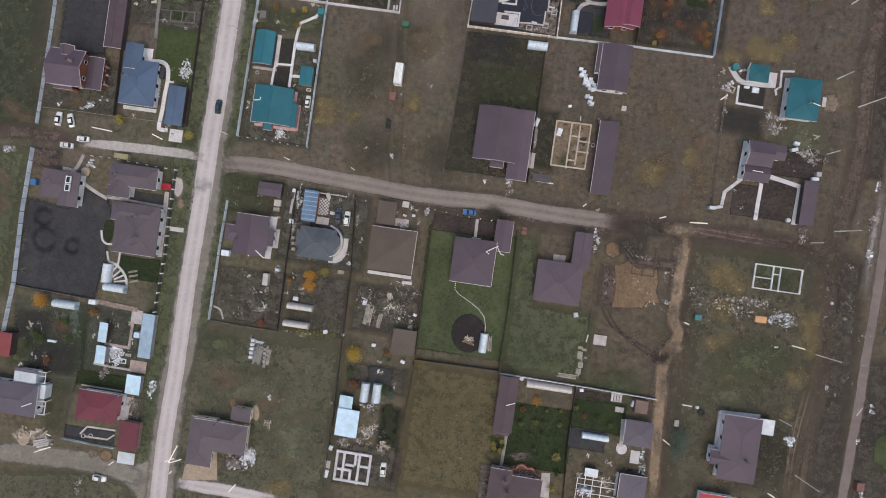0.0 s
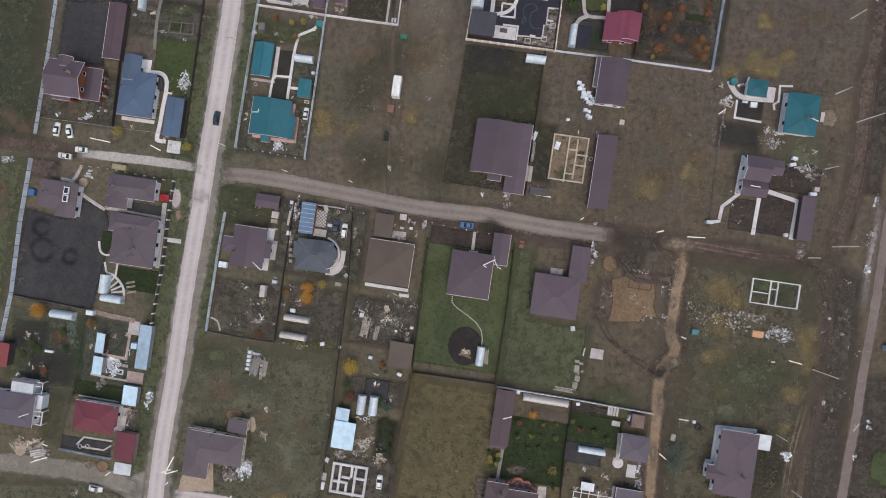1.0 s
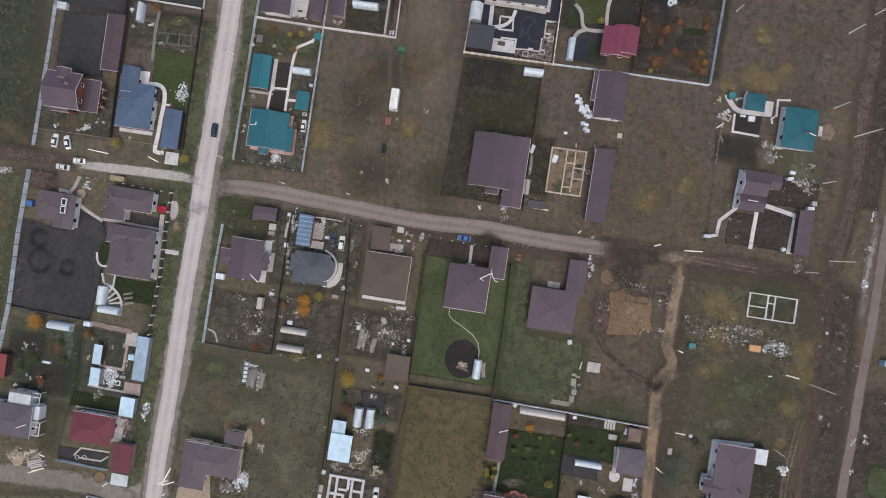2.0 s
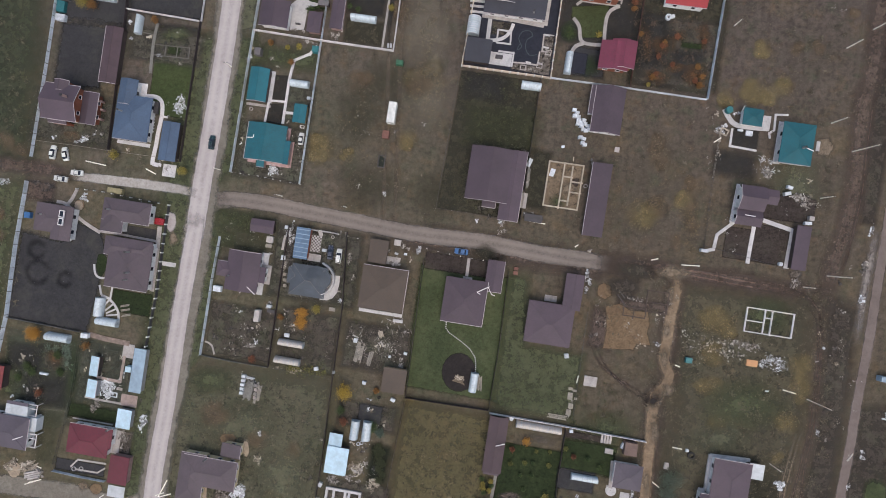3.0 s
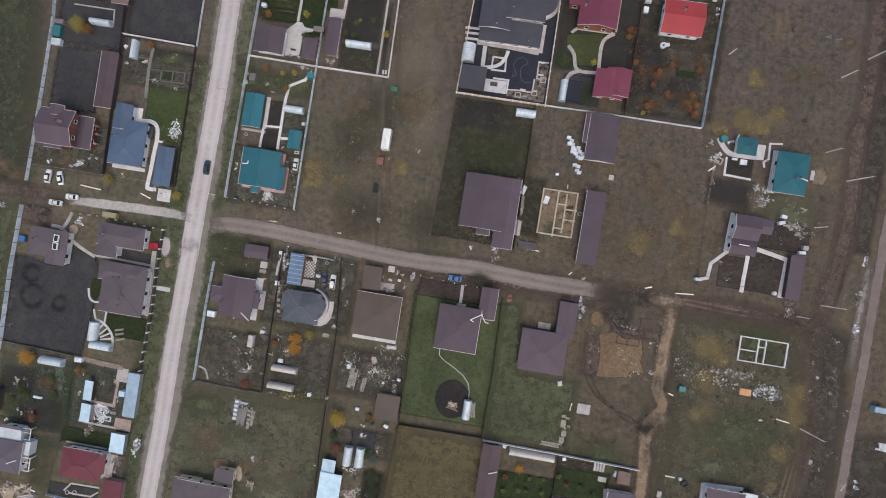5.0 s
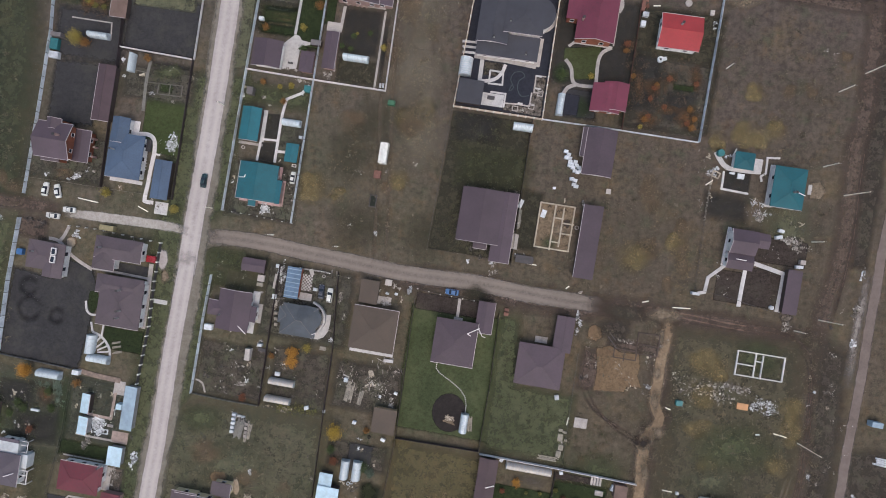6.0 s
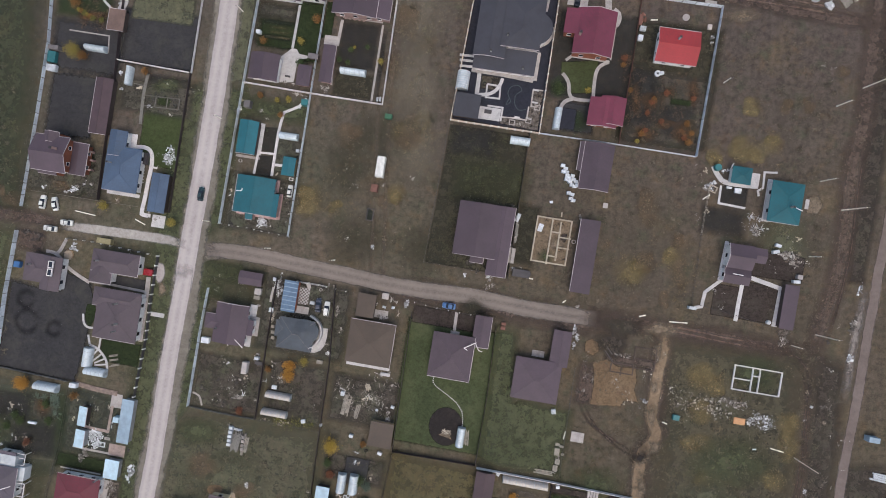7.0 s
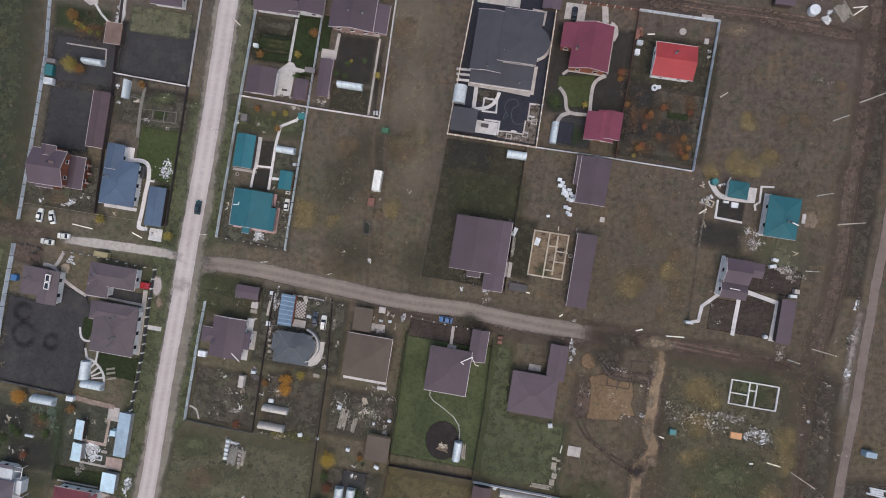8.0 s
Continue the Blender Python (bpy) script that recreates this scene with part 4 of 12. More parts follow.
def leaves(bm, centre, radius, n, size, rnd, squash=0.8):
    for _ in range(n):
        d = Vector((rnd.gauss(0, 1), rnd.gauss(0, 1), rnd.gauss(0, 1))).normalized() * radius * rnd.random() ** 0.4
        p = Vector(centre) + Vector((d.x, d.y, d.z * squash))
        e = Euler((rnd.uniform(-0.9, 0.9), rnd.uniform(-0.9, 0.9), rnd.uniform(0, 6.28))).to_matrix()
        s = size * rnd.uniform(0.6, 1.4)
        vs = [bm.verts.new(p + e @ Vector(q)) for q in ((-s, 0, 0), (0, -s * 0.6, 0.1 * s), (s, 0, 0), (0, s * 0.6, 0.1 * s))]
        bm.faces.new(vs)


def tree(label, x, y, r, h, leaf="orange", seed=1, dense=1.0, name="tree"):
    rnd = random.Random(seed)
    ob = thing(name, x, y, 0, 0, label, "tree" if h > 2.2 else "shrub")
    bm = bmesh.new()
    tube(bm, 0, 0, 0, 0.05 + 0.02 * h, 0.03 + 0.008 * h, h * 0.7, 8)
    tips = []
    for k in range(12):
        a = k * 2.4 + rnd.uniform(-0.3, 0.3)
        tip = Vector((math.cos(a) * r * rnd.uniform(0.3, 0.85), math.sin(a) * r * rnd.uniform(0.3, 0.85), h * rnd.uniform(0.5, 0.85)))
        bar(bm, (0, 0, h * rnd.uniform(0.2, 0.5)), tip, 0.05, 0.05)
        tips.append(tip)
    part("trunk", bm, BARK, ob)
    bm = bmesh.new()
    for tip in tips + [Vector((0, 0, h * 0.85))]:
        leaves(bm, tip, r * rnd.uniform(0.22, 0.45), int(26 * dense), 0.1, rnd)
    for _ in range(int(620 * dense)):
        q = Vector((rnd.gauss(0, 0.36) * r, rnd.gauss(0, 0.36) * r, h * rnd.uniform(0.35, 0.95)))
        leaves(bm, q, 0.12, 1, 0.1, rnd)
    part("crown", bm, LEAF[leaf], ob)
    return ob


def weeds(name, label, spots, leaf, seed, size=0.14, per=5):
    """Low tufts of dry weeds strewn over ellipses x, y, rx, ry, count: one object of stuff."""
    rnd = random.Random(seed)
    verts, faces = [], []
    for x, y, rx, ry, n in spots:
        hubs = []
        for _ in range(max(4, n // 9)):
            a, q = rnd.uniform(0, 6.283), math.sqrt(rnd.random())
            hubs.append((x + rx * q * math.cos(a), y + ry * q * math.sin(a), rnd.uniform(0.25, 1.5)))
        for _ in range(n):
            hx, hy, spread = hubs[rnd.randrange(len(hubs))]
            px, py = hx + rnd.gauss(0, spread), hy + rnd.gauss(0, spread)
            for _ in range(per):
                s, b = size * rnd.lognormvariate(0, 0.55), rnd.uniform(0, 6.283)
                qx, qy, h = px + rnd.gauss(0, 0.22), py + rnd.gauss(0, 0.22), rnd.uniform(0.02, 0.35)
                c, d = math.cos(b) * s, math.sin(b) * s
                k = len(verts)
                verts += [(qx - c, qy - d, h * 0.4), (qx + d * 0.5, qy - c * 0.5, h), (qx + c, qy + d, h * 0.5), (qx - d * 0.5, qy + c * 0.5, h * 0.9)]
                faces.append((k, k + 1, k + 2, k + 3))
    me = bpy.data.meshes.new(name)
    me.from_pydata(verts, [], faces)
    me.materials.append(LEAF[leaf])
    return tagged(new(name, me), label, "weeds", "", "stuff")


def ring(label, x, y, r, h, mat, name="well_ring", category="well", thick=0.15):
    """A short open cylinder: a well ring or a tyre."""
    bm = bmesh.new()
    prof = [(r, 0.0), (r, h), (r - thick, h), (r - thick, 0.0)]
    rings = [[bm.verts.new((a * math.cos(t), a * math.sin(t), b)) for a, b in prof] for t in [6.28318 * k / 20 for k in range(20)]]
    for i in range(20):
        for k in range(4):
            bm.faces.new((rings[i][k], rings[(i + 1) % 20][k], rings[(i + 1) % 20][(k + 1) % 4], rings[i][(k + 1) % 4]))
    bmesh.ops.recalc_face_normals(bm, faces=bm.faces)
    ob = new(name, link_mesh(name, bm, mat))
    ob.matrix_basis = pose(x, y, 0)
    return tagged(ob, label, category)


def tank(label, x, y, r, h, mat, name="barrel", category="barrel"):
    ob = thing(name, x, y, 0, 0, label, category)
    part("drum", tube(bmesh.new(), 0, 0, 0, r, r, h, 16), mat, ob)
    part("lid", tube(bmesh.new(), 0, 0, h, r * 0.9, r * 0.85, 0.05, 16), mat, ob)
    return ob


def trailer(label, x, y, rz, w, length, h, mat, name="box_trailer", category="trailer"):
    ob = thing(name, x, y, rz, 0, label, category)
    part("box", box(bmesh.new(), 0, 0, 0.7, length, w, h, 0.05), mat, ob)
    part("chassis", box(bmesh.new(), 0.3, 0, 0.5, length, w * 0.6, 0.18), POST_DARK, ob)
    part("drawbar", box(bmesh.new(), length / 2 + 0.4, 0, 0.5, 0.9, 0.14, 0.14), POST_DARK, ob)
    for sx in (-0.3, 0.25):
        for sy in (-1, 1):
            turn = Matrix.Translation((length * sx, sy * (w / 2 - 0.15), 0.35)) @ pose(0, 0, 0, 90, 0, 0)
            part("wheel", tube(bmesh.new(), 0, 0, -0.12, 0.35, 0.35, 0.24, 12, turn), RUBBER, ob)
    return ob


def tile_court(label, x, y, rz, w, d, nx, ny, mats):
    """A small court of square tiles in two colours, each laid a little proud of its bed."""
    ob = thing("tiled_court", x, y, rz, 0, label, "paving", "", "structure")
    part("bed", box(bmesh.new(), 0, 0, 0, w, d, 0.1), CONCRETE, ob)
    for i in range(nx):
        for j in range(ny):
            t = part("tile", box_mesh(w / nx - 0.04, d / ny - 0.04, 0.05, mats[(i + j) % 2], 0.01), None, ob)
            t.matrix_basis = pose(-w / 2 + w * (i + 0.5) / nx, -d / 2 + d * (j + 0.5) / ny, 0.09)
    return ob


def stones(label, line, step, size, mat):
    """Stepping stones at even steps along a curved line."""
    pts = [Vector(p) for p in line]
    walked, nxt = 0.0, 0.0
    for a, b in zip(pts, pts[1:]):
        length = (b - a).length
        while nxt <= walked + length:
            p = a.lerp(b, (nxt - walked) / length)
            ob = new("stepping_stone", box_mesh(size, size * 0.8, 0.1, mat))
            ob.matrix_basis = pose(p.x, p.y, 0, 0, 0, math.degrees(math.atan2(b.y - a.y, b.x - a.x)) + random.uniform(-8, 8))
            tagged(ob, label, "stepping stone", "stepping stones across the lawn")
            nxt += step
        walked += length


# ---------- the ground ----------
bm = bmesh.new()
bmesh.ops.create_grid(bm, x_segments=40, y_segments=40, size=2500)
tagged(new("ground", link_mesh("ground", bm, GROUND)), "rough brown and olive autumn grassland", "ground", "", "structure")


# ---------- ground cover and roads ----------
flat("field", [(-156.32, 202.33), (-128.73, 200.81), (-130.78, 81.12), (-134.53, 38.78), (-141.89, 37.97), (-156.69, 39.9)], GREEN_FIELD, 8, "dark greenish rough field", "field")
flat("field", [(-156.71, 30.12), (-136.01, 31.36), (-143.84, -14.36), (-156.81, -14.41)], DULL_GRASS, 5, "dull green rough verge", "field")
flat("field", [(109.49, -1.81), (117.15, -5.1), (108.65, -77.1), (100.14, -77.29), (104.1, -43.21)], TILLED, 4, "dark ploughed strip beside the road", "field")
flat("field", [(116.88, -33.15), (143.76, -32.89), (143.88, -88.6), (110.59, -89.48)], TILLED, 3, "dark ploughed field beyond the road", "field")
flat("field", [(125, 113), (131, 113), (127.5, 65.6), (125.3, 45.0), (121.5, 20.0), (117.4, 20.0), (119.6, 45.4), (122.3, 66.0)], TILLED, 1.6, "dark ploughed strip", "field")
blotch("field", 79.88, -65.22, 15.36, 8.53, DARK_GRASS, 21, "dark damp grass", "grass", core=0.2, rz=0.0)
blotch("field", 84.71, -26.8, 15.36, 6.83, DARK_GRASS, 22, "dark damp grass", "grass", core=0.2, rz=0.0)
flat("field", [(-153.22, -70.53), (-118.27, -69.86), (-102.85, -73.96), (-99.26, -91.47), (-153.27, -92.83)], PATCHY, 3, "green rough grass below the lane", "field")
blotch("field", -76.79, -36.77, 11.95, 10.24, GREY_GRASS, 24, "grey-green trampled grass", "grass", core=0.2, rz=0.0)
blotch("field", -46.79, -48.58, 10.24, 15.36, DULL_GRASS, 27, "dull green grass", "grass", core=0.2, rz=0.0)
flat("field", [(-83.02, -26.35), (-69.68, -25.39), (-36.31, -29.81), (-38.76, -51.92), (-42.44, -79.65), (-92.94, -80.78), (-89.32, -56.16)], PATCHY, 7, "patchy grey-green autumn field", "field")
flat("field", [(65.9, 2.35), (84.67, -0.16), (103.24, -3.47), (102.48, -33.29), (96.08, -59.93), (93.68, -76.61), (60.23, -77.35), (61.85, -53.81), (65.94, -33.64), (65.1, -16.9)], DIM_FIELD, 8, "patchy grey-green autumn field", "field")
DRY_SPOTS = ((-41.2, 42.5, 5.0, 4.6), (-42.8, 39.2, 3.4, 3.4), (-33.4, 39.9, 3.2, 2.4), (-11.0, 61.7, 5.6, 5.0), (-15.0, 44.6, 3.4, 3.6), (-7.4, 66.5, 3.6, 3.2),
             (55.2, 22.5, 5.6, 4.4), (67.8, 26.4, 3.6, 3.4), (76.8, -8.4, 5.4, 4.4), (80.0, -11.0, 4.0, 3.6), (76.0, -18.6, 4.8, 3.8), (101.1, -22.0, 3.4, 4.2), (101.6, -27.8, 3.6, 4.4), (75.2, -28.2, 4.4, 3.0),
             (97.4, -38.4, 3.8, 3.0), (77.5, -38.3, 3.2, 2.6), (94.7, -48.5, 2.4, 2.0), (-56.5, -73.6, 5.6, 3.0), (-54.7, -65.2, 3.6, 2.4), (-14.5, -69.5, 5.6, 5.0), (-10.0, -62.5, 3.6, 5.0), (-12.4, -34.9, 3.0, 2.0), (86.6, 58.6, 4.4, 4.0), (91.5, 57.6, 3.4, 3.6),
             (95.7, 60.0, 3.0, 3.0), (78.9, 55.7, 2.6, 3.6), (89.1, 71.0, 3.4, 3.0))
for k, (px, py, prx, pry) in enumerate(DRY_SPOTS):
    dry_patch(px, py, prx, pry, 300 + 7 * k)
for k, (px, py, prx, pry) in enumerate(((-9.0, 100.0, 12.0, 16.0), (-9.0, 78.0, 9.0, 14.0), (-8.0, 58.0, 7.0, 11.0))):
    blotch("field", px, py, prx, pry, PALE_MEADOW, 800 + 7 * k, "pale grey-brown meadow grass", "grass", core=0.3)
for k, (px, py, prx, pry) in enumerate(((-27.0, 30.0, 13.0, 8.0), (-6.0, 27.0, 9.0, 9.0), (-30.0, 52.0, 8.0, 10.0), (-22.0, 62.0, 9.0, 7.0))):
    blotch("field", px, py, prx, pry, DARK_MEADOW, 840 + 7 * k, "darker rough meadow grass", "grass", core=0.2)
FADED_SPOTS = ((-144.4, 21.7, 2.6, 4.4), (-144.4, 14.2, 2.6, 3.2), (3.2, -44.5, 4.0, 3.0), (70.0, 30.0, 3.0, 4.0),
               (98.7, 71.3, 2.6, 2.4), (105.1, 71.3, 2.6, 2.4), (-16.7, 83.2, 3.6, 5.0), (-12.0, 97.0, 3.6, 6.0), (-11.1, 60.8, 4.4, 3.6), (-19.0, 41.9, 2.4, 2.0), (-67.4, -42.9, 6.5, 4.5), (-53.5, -56.0, 4.0, 3.4), (-48.8, -51.6, 3.4, 3.0), (4.0, -66.0, 4.0, 4.0), (-4.0, -52.0, 5.0, 5.0),
               (60.0, 40.0, 4.0, 6.0), (-30.0, 62.0, 5.0, 4.0), (69.4, 21.6, 2.4, 5.0), (65.3, 13.9, 2.0, 3.0), (59.6, 24.8, 3.0, 4.0), (114.4, 80.8, 2.4, 2.4))
for k, (px, py, prx, pry) in enumerate(FADED_SPOTS):
    dry_patch(px, py, prx, pry, 600 + 7 * k, FADED, "patch of faded brownish grass")
blotch("field", 84.72, -33.46, 13.65, 8.53, DULL_GRASS, 40, "grey-green patchy autumn grass", "grass", core=0.2, rz=0.0)
blotch("field", 84.75, -60.13, 13.65, 11.95, DARK_GRASS, 41, "grey-green patchy autumn grass", "grass", core=0.2, rz=0.0)
blotch("field", 91.16, -6.8, 8.53, 6.83, DULL_GRASS, 42, "grey-green patchy autumn grass", "grass", core=0.2, rz=0.0)
blotch("field", -66.15, -43.62, 15.36, 8.53, GREY_GRASS, 43, "grey-green patchy autumn grass", "grass", core=0.2, rz=0.0)
blotch("field", -52.06, -59.05, 10.24, 11.95, GREY_GRASS, 44, "grey-green patchy autumn grass", "grass", core=0.2, rz=0.0)
blotch("field", -75.01, -29.78, 8.53, 5.12, DULL_GRASS, 45, "grey-green patchy autumn grass", "grass", core=0.2, rz=0.0)
blotch("field", 45.31, -42.27, 10.24, 6.83, DULL_GRASS, 46, "grey-green patchy autumn grass", "grass", core=0.2, rz=0.0)
blotch("field", 78.22, -43.54, 10.24, 5.12, GREY_GRASS, 47, "grey-green patchy autumn grass", "grass", core=0.2, rz=0.0)
blotch("field", 99.17, 31.32, 8.53, 10.24, GREY_GRASS, 49, "grey-green patchy autumn grass", "grass", core=0.2, rz=0.0)
flat("grass_verge", [(-84.69, 76.61), (-73.12, 76.36), (-95.64, -77.68), (-104.66, -77.87)], DULL_GRASS, 4, "dull green verge beside the gravel road", "grass")
flat("grass_verge", [(-66.0, 113.0), (-57.6, 113.0), (-62.9, 78.5), (-69.6, 77.0)], GREY_GRASS, 1.5, "grey-green verge beside the gravel road", "grass")
flat("grass_verge", [(-68.69, 76.27), (-61.63, 76.12), (-68.73, 34.6), (-74.06, 29.43)], DULL_GRASS, 3, "dull green verge beside the gravel road", "grass")
flat("grass_verge", [(-75.84, 24.23), (-70.51, 22.45), (-78.56, -22.83), (-83.02, -28.1), (-87.52, -49.13), (-90.25, -77.21), (-94.74, -77.31)], DULL_GRASS, 1.2, "dull green verge beside the gravel road", "grass")
strip("road", [(-20.7, 16.14), (-3.55, 14.18), (10.05, 12.09), (23.55, 9.16), (45.27, 6.91), (53.55, 6.56)], 6.5, RUT, 4, "worn verge of the dirt road", "road")
flat("road_junction", [(-79.21, 32.09), (-76.01, 30.84), (-72.82, 27.51), (-66.08, 26.94), (-65.2, 24.15), (-72.29, 23.16), (-76.02, 21.09), (-79.23, 16.41), (-81.0, 24.26)], DIRT_ROAD, 2.0, "worn earth junction of two roads", "road")
strip("road", [(-76.73, 25.97), (-67.85, 25.91), (-52.0, 23.55), (-34.55, 20.16), (-13.82, 16.11), (4.96, 13.98), (18.5, 11.72), (33.61, 9.13), (46.93, 7.25)], 4.6, DIRT_ROAD, 0.9, "brown dirt side road with ruts", "road")
flat("road_junction", [(-108.26, -66.67), (-101.94, -67.96), (-96.52, -65.4), (-92.56, -60.77), (-94.02, -77.99), (-97.99, -81.77), (-102.31, -76.06), (-106.46, -71.92)], LANE, 2.0, "worn earth where the lane meets the road", "road")
strip("road_shoulder", [(-55.38, 188.15), (-62.1, 140.14), (-67.78, 100.52), (-71.17, 76.32), (-74.93, 46.84), (-77.25, 31.2), (-81.02, 6.82), (-84.8, -15.88), (-88.58, -36.89), (-92.2, -57.96), (-94.56, -77.65), (-96.92, -94.92)], 8.0, LANE, 2.4, "worn earth shoulder of the gravel road", "road")
strip("road", [(-55.38, 188.15), (-62.1, 140.14), (-67.78, 100.52), (-71.17, 76.32), (-75.7, 46.84), (-78.4, 31.2), (-81.2, 12.0)], 5.8, GRAVEL, 0.6, "pale gravel village road with wheel marks", "road")
strip("road", [(-79.6, 22.0), (-82.2, 6.82), (-85.9, -15.88), (-88.9, -36.89), (-92.5, -57.96), (-94.9, -77.65), (-97.1, -94.92)], 5.1, GRAVEL, 0.6, "pale gravel village road with wheel marks", "road")
strip("track", [(41.95, 7.93), (60.15, 6.05), (76.53, 3.85), (92.77, 1.34), (106.44, -1.31)], 4.6, RUT, 3, "rutted bare earth track", "track")
strip("road", [(-121.37, 33.35), (-109.02, 31.83), (-98.19, 30.51), (-87.42, 29.2), (-78.5, 27.21)], 2.7, LANE_GRAVEL, 0.8, "pale gravel lane joining the road", "road")
strip("track", [(-152.98, 37.91), (-141.89, 36.73), (-130.87, 35.21), (-118.09, 32.97)], 4.0, RUT, 2, "worn earth lane", "track")
strip("track", [(128.0, 121.0), (124.4, 102.0), (123.0, 86.0), (120.9, 66.0), (118.9, 56.9), (117.9, 49.5), (116.9, 41.3), (115.8, 29.8), (112.6, 17.0), (109.0, 3.0), (106.6, -6.0)], 5.0, RUT, 3, "rutted bare earth track", "track")
strip("track", [(107.0, -4.0), (106.6, -13.0), (106.2, -21.2), (105.6, -29.4), (105.0, -36.8), (103.6, -44.2), (101.6, -53.4), (100.2, -61.7), (99.0, -73.3), (98.0, -85.0)], 3.2, FAINT_RUT, 1.6, "faint rutted earth track", "track")
strip("wheel_rut", [(119.90, 66.00), (117.90, 56.90), (116.90, 49.50), (115.90, 41.30), (114.80, 29.80), (112.20, 17.00), (108.60, 3.00)], 0.55, FAINT_RUT, 0.4, "wheel rut in the track", "track")
strip("wheel_rut", [(121.75, 66.00), (119.75, 56.90), (118.75, 49.50), (117.75, 41.30), (116.65, 29.80), (114.05, 17.00), (110.45, 3.00)], 0.55, FAINT_RUT, 0.4, "wheel rut in the track", "track")
strip("wheel_rut", [(123.10, 66.00), (121.10, 56.90), (120.10, 49.50), (119.10, 41.30), (118.00, 29.80), (115.40, 17.00), (111.80, 3.00)], 0.55, DARK_RUT, 0.4, "wheel rut in the track", "track")
for rut, tone in (([(102.2, -3.0), (105.1, -7.1), (106.1, -12.9), (105.7, -21.2), (105.1, -29.4), (104.3, -36.7), (103.0, -44.2), (100.9, -53.4), (99.1, -61.7), (97.9, -73.3)], DARK_RUT),
                  ([(107.4, -4.0), (107.3, -12.9), (106.9, -21.2), (106.3, -29.4), (105.5, -36.7), (104.1, -44.2), (102.3, -53.3), (101.5, -61.6), (100.1, -73.3)], DARK_RUT),
                  ([(100.9, -52.0), (98.5, -55.9), (95.5, -62.6), (94.7, -73.4)], RED_RUT), ([(100.0, -57.0), (97.5, -62.5), (96.6, -67.6), (96.3, -73.4)], RED_RUT)):
    strip("wheel_rut", rut, 0.55, tone, 0.4, "wheel rut in the track", "track")
strip("wheel_rut", [(93.57, 1.84), (100.82, -0.16), (105.97, -5.12), (106.63, -16.7), (105.05, -33.26)], 0.6, DARK_RUT, 0.4, "dark wheel rut curving into the track", "track")
strip("wheel_rut", [(46.1, 7.75), (60.15, 6.38), (76.53, 4.18), (92.76, 1.67), (102.43, -0.32)], 0.9, DARK_RUT, 0.7, "dark wheel rut in the track", "track")
strip("wheel_rut", [(100.24, -41.6), (96.24, -56.6), (94.16, -69.94), (93.85, -76.6)], 0.5, PALE_DIRT, 0.4, "pale wheel rut in grass", "track")
strip("wheel_rut", [(39.96, -14.49), (43.8, -22.9), (51.93, -28.4), (58.87, -32.37)], 0.7, DARK_RUT, 0.5, "narrow wheel rut", "track")
strip("wheel_rut", [(46.1, 6.41), (60.15, 5.04), (76.54, 2.85), (92.77, 0.34), (102.43, -1.65)], 0.9, DARK_RUT, 0.7, "dark wheel rut in the track", "track")
strip("wheel_rut", [(101.53, -41.59), (97.53, -56.58), (95.45, -69.92), (95.14, -76.57)], 0.5, PALE_DIRT, 0.4, "pale wheel rut in grass", "track")
strip("wheel_rut", [(41.3, -14.49), (45.13, -22.89), (51.93, -29.74), (58.87, -33.71)], 0.7, DARK_RUT, 0.5, "narrow wheel rut", "track")
strip("road", [(140.29, 120.79), (134.4, 81.75), (128.49, 39.25), (124.58, 16.29), (120.82, -10.04), (117.2, -33.15), (113.89, -53.01), (110.57, -73.25), (108.51, -86.22)], 2.6, WORN_ROAD, 0.8, "narrow worn asphalt road", "road")
strip("track", [(64.9, 6.9), (65.3, -1.0), (63.7, -7.0), (62.9, -13.8), (62.0, -20.7), (63.6, -25.2), (62.3, -28.6), (59.6, -31.6), (58.7, -38.0), (57.57, -53.88), (55.61, -75.78)], 4.4, RUT, 3.0, "worn verge of the sandy track", "track")
strip("track", [(64.9, 6.9), (65.3, -1.0), (63.7, -7.0), (62.9, -13.8), (62.0, -20.7), (63.6, -25.2), (62.3, -28.6), (59.6, -31.6), (58.7, -38.0), (57.57, -53.88), (55.61, -75.78)], 2.8, TRACK_DIRT, 1.6, "bare sandy footworn track", "track")
strip("bare_patch", [(122.6, 18.6), (119.9, 5.0), (117.6, -8.0), (116.2, -15.0)], 1.8, PALE_RUBBLE, 1.4, "pale rubble verge of the narrow road", "ground")
blotch("bare_patch", 64.43, 5.0, 5.2, 2.4, PALE_DIRT, 100, "pale sandy wear in the track", "track", core=0.2, rz=0.0)
blotch("bare_patch", 63.45, -1.83, 1.54, 3.75, PALE_DIRT, 101, "pale sandy wear in the track", "track", core=0.2, rz=0.0)
blotch("bare_patch", 62.15, -20.27, 1.54, 4.44, PALE_DIRT, 102, "pale sandy wear in the track", "track", core=0.2, rz=0.0)
blotch("bare_patch", 63.14, -29.48, 1.88, 2.39, PALE_DIRT, 103, "pale sandy wear in the track", "track", core=0.2, rz=0.0)
blotch("bare_patch", 59.54, -42.1, 1.54, 3.75, PALE_DIRT, 104, "pale sandy wear in the track", "track", core=0.2, rz=0.0)
blotch("bare_patch", 57.24, -57.25, 1.37, 4.44, PALE_DIRT, 105, "pale sandy wear in the track", "track", core=0.2, rz=0.0)
blotch("bare_patch", 62.8, -11.88, 1.19, 2.73, PALE_DIRT, 106, "pale sandy wear in the track", "track", core=0.2, rz=0.0)
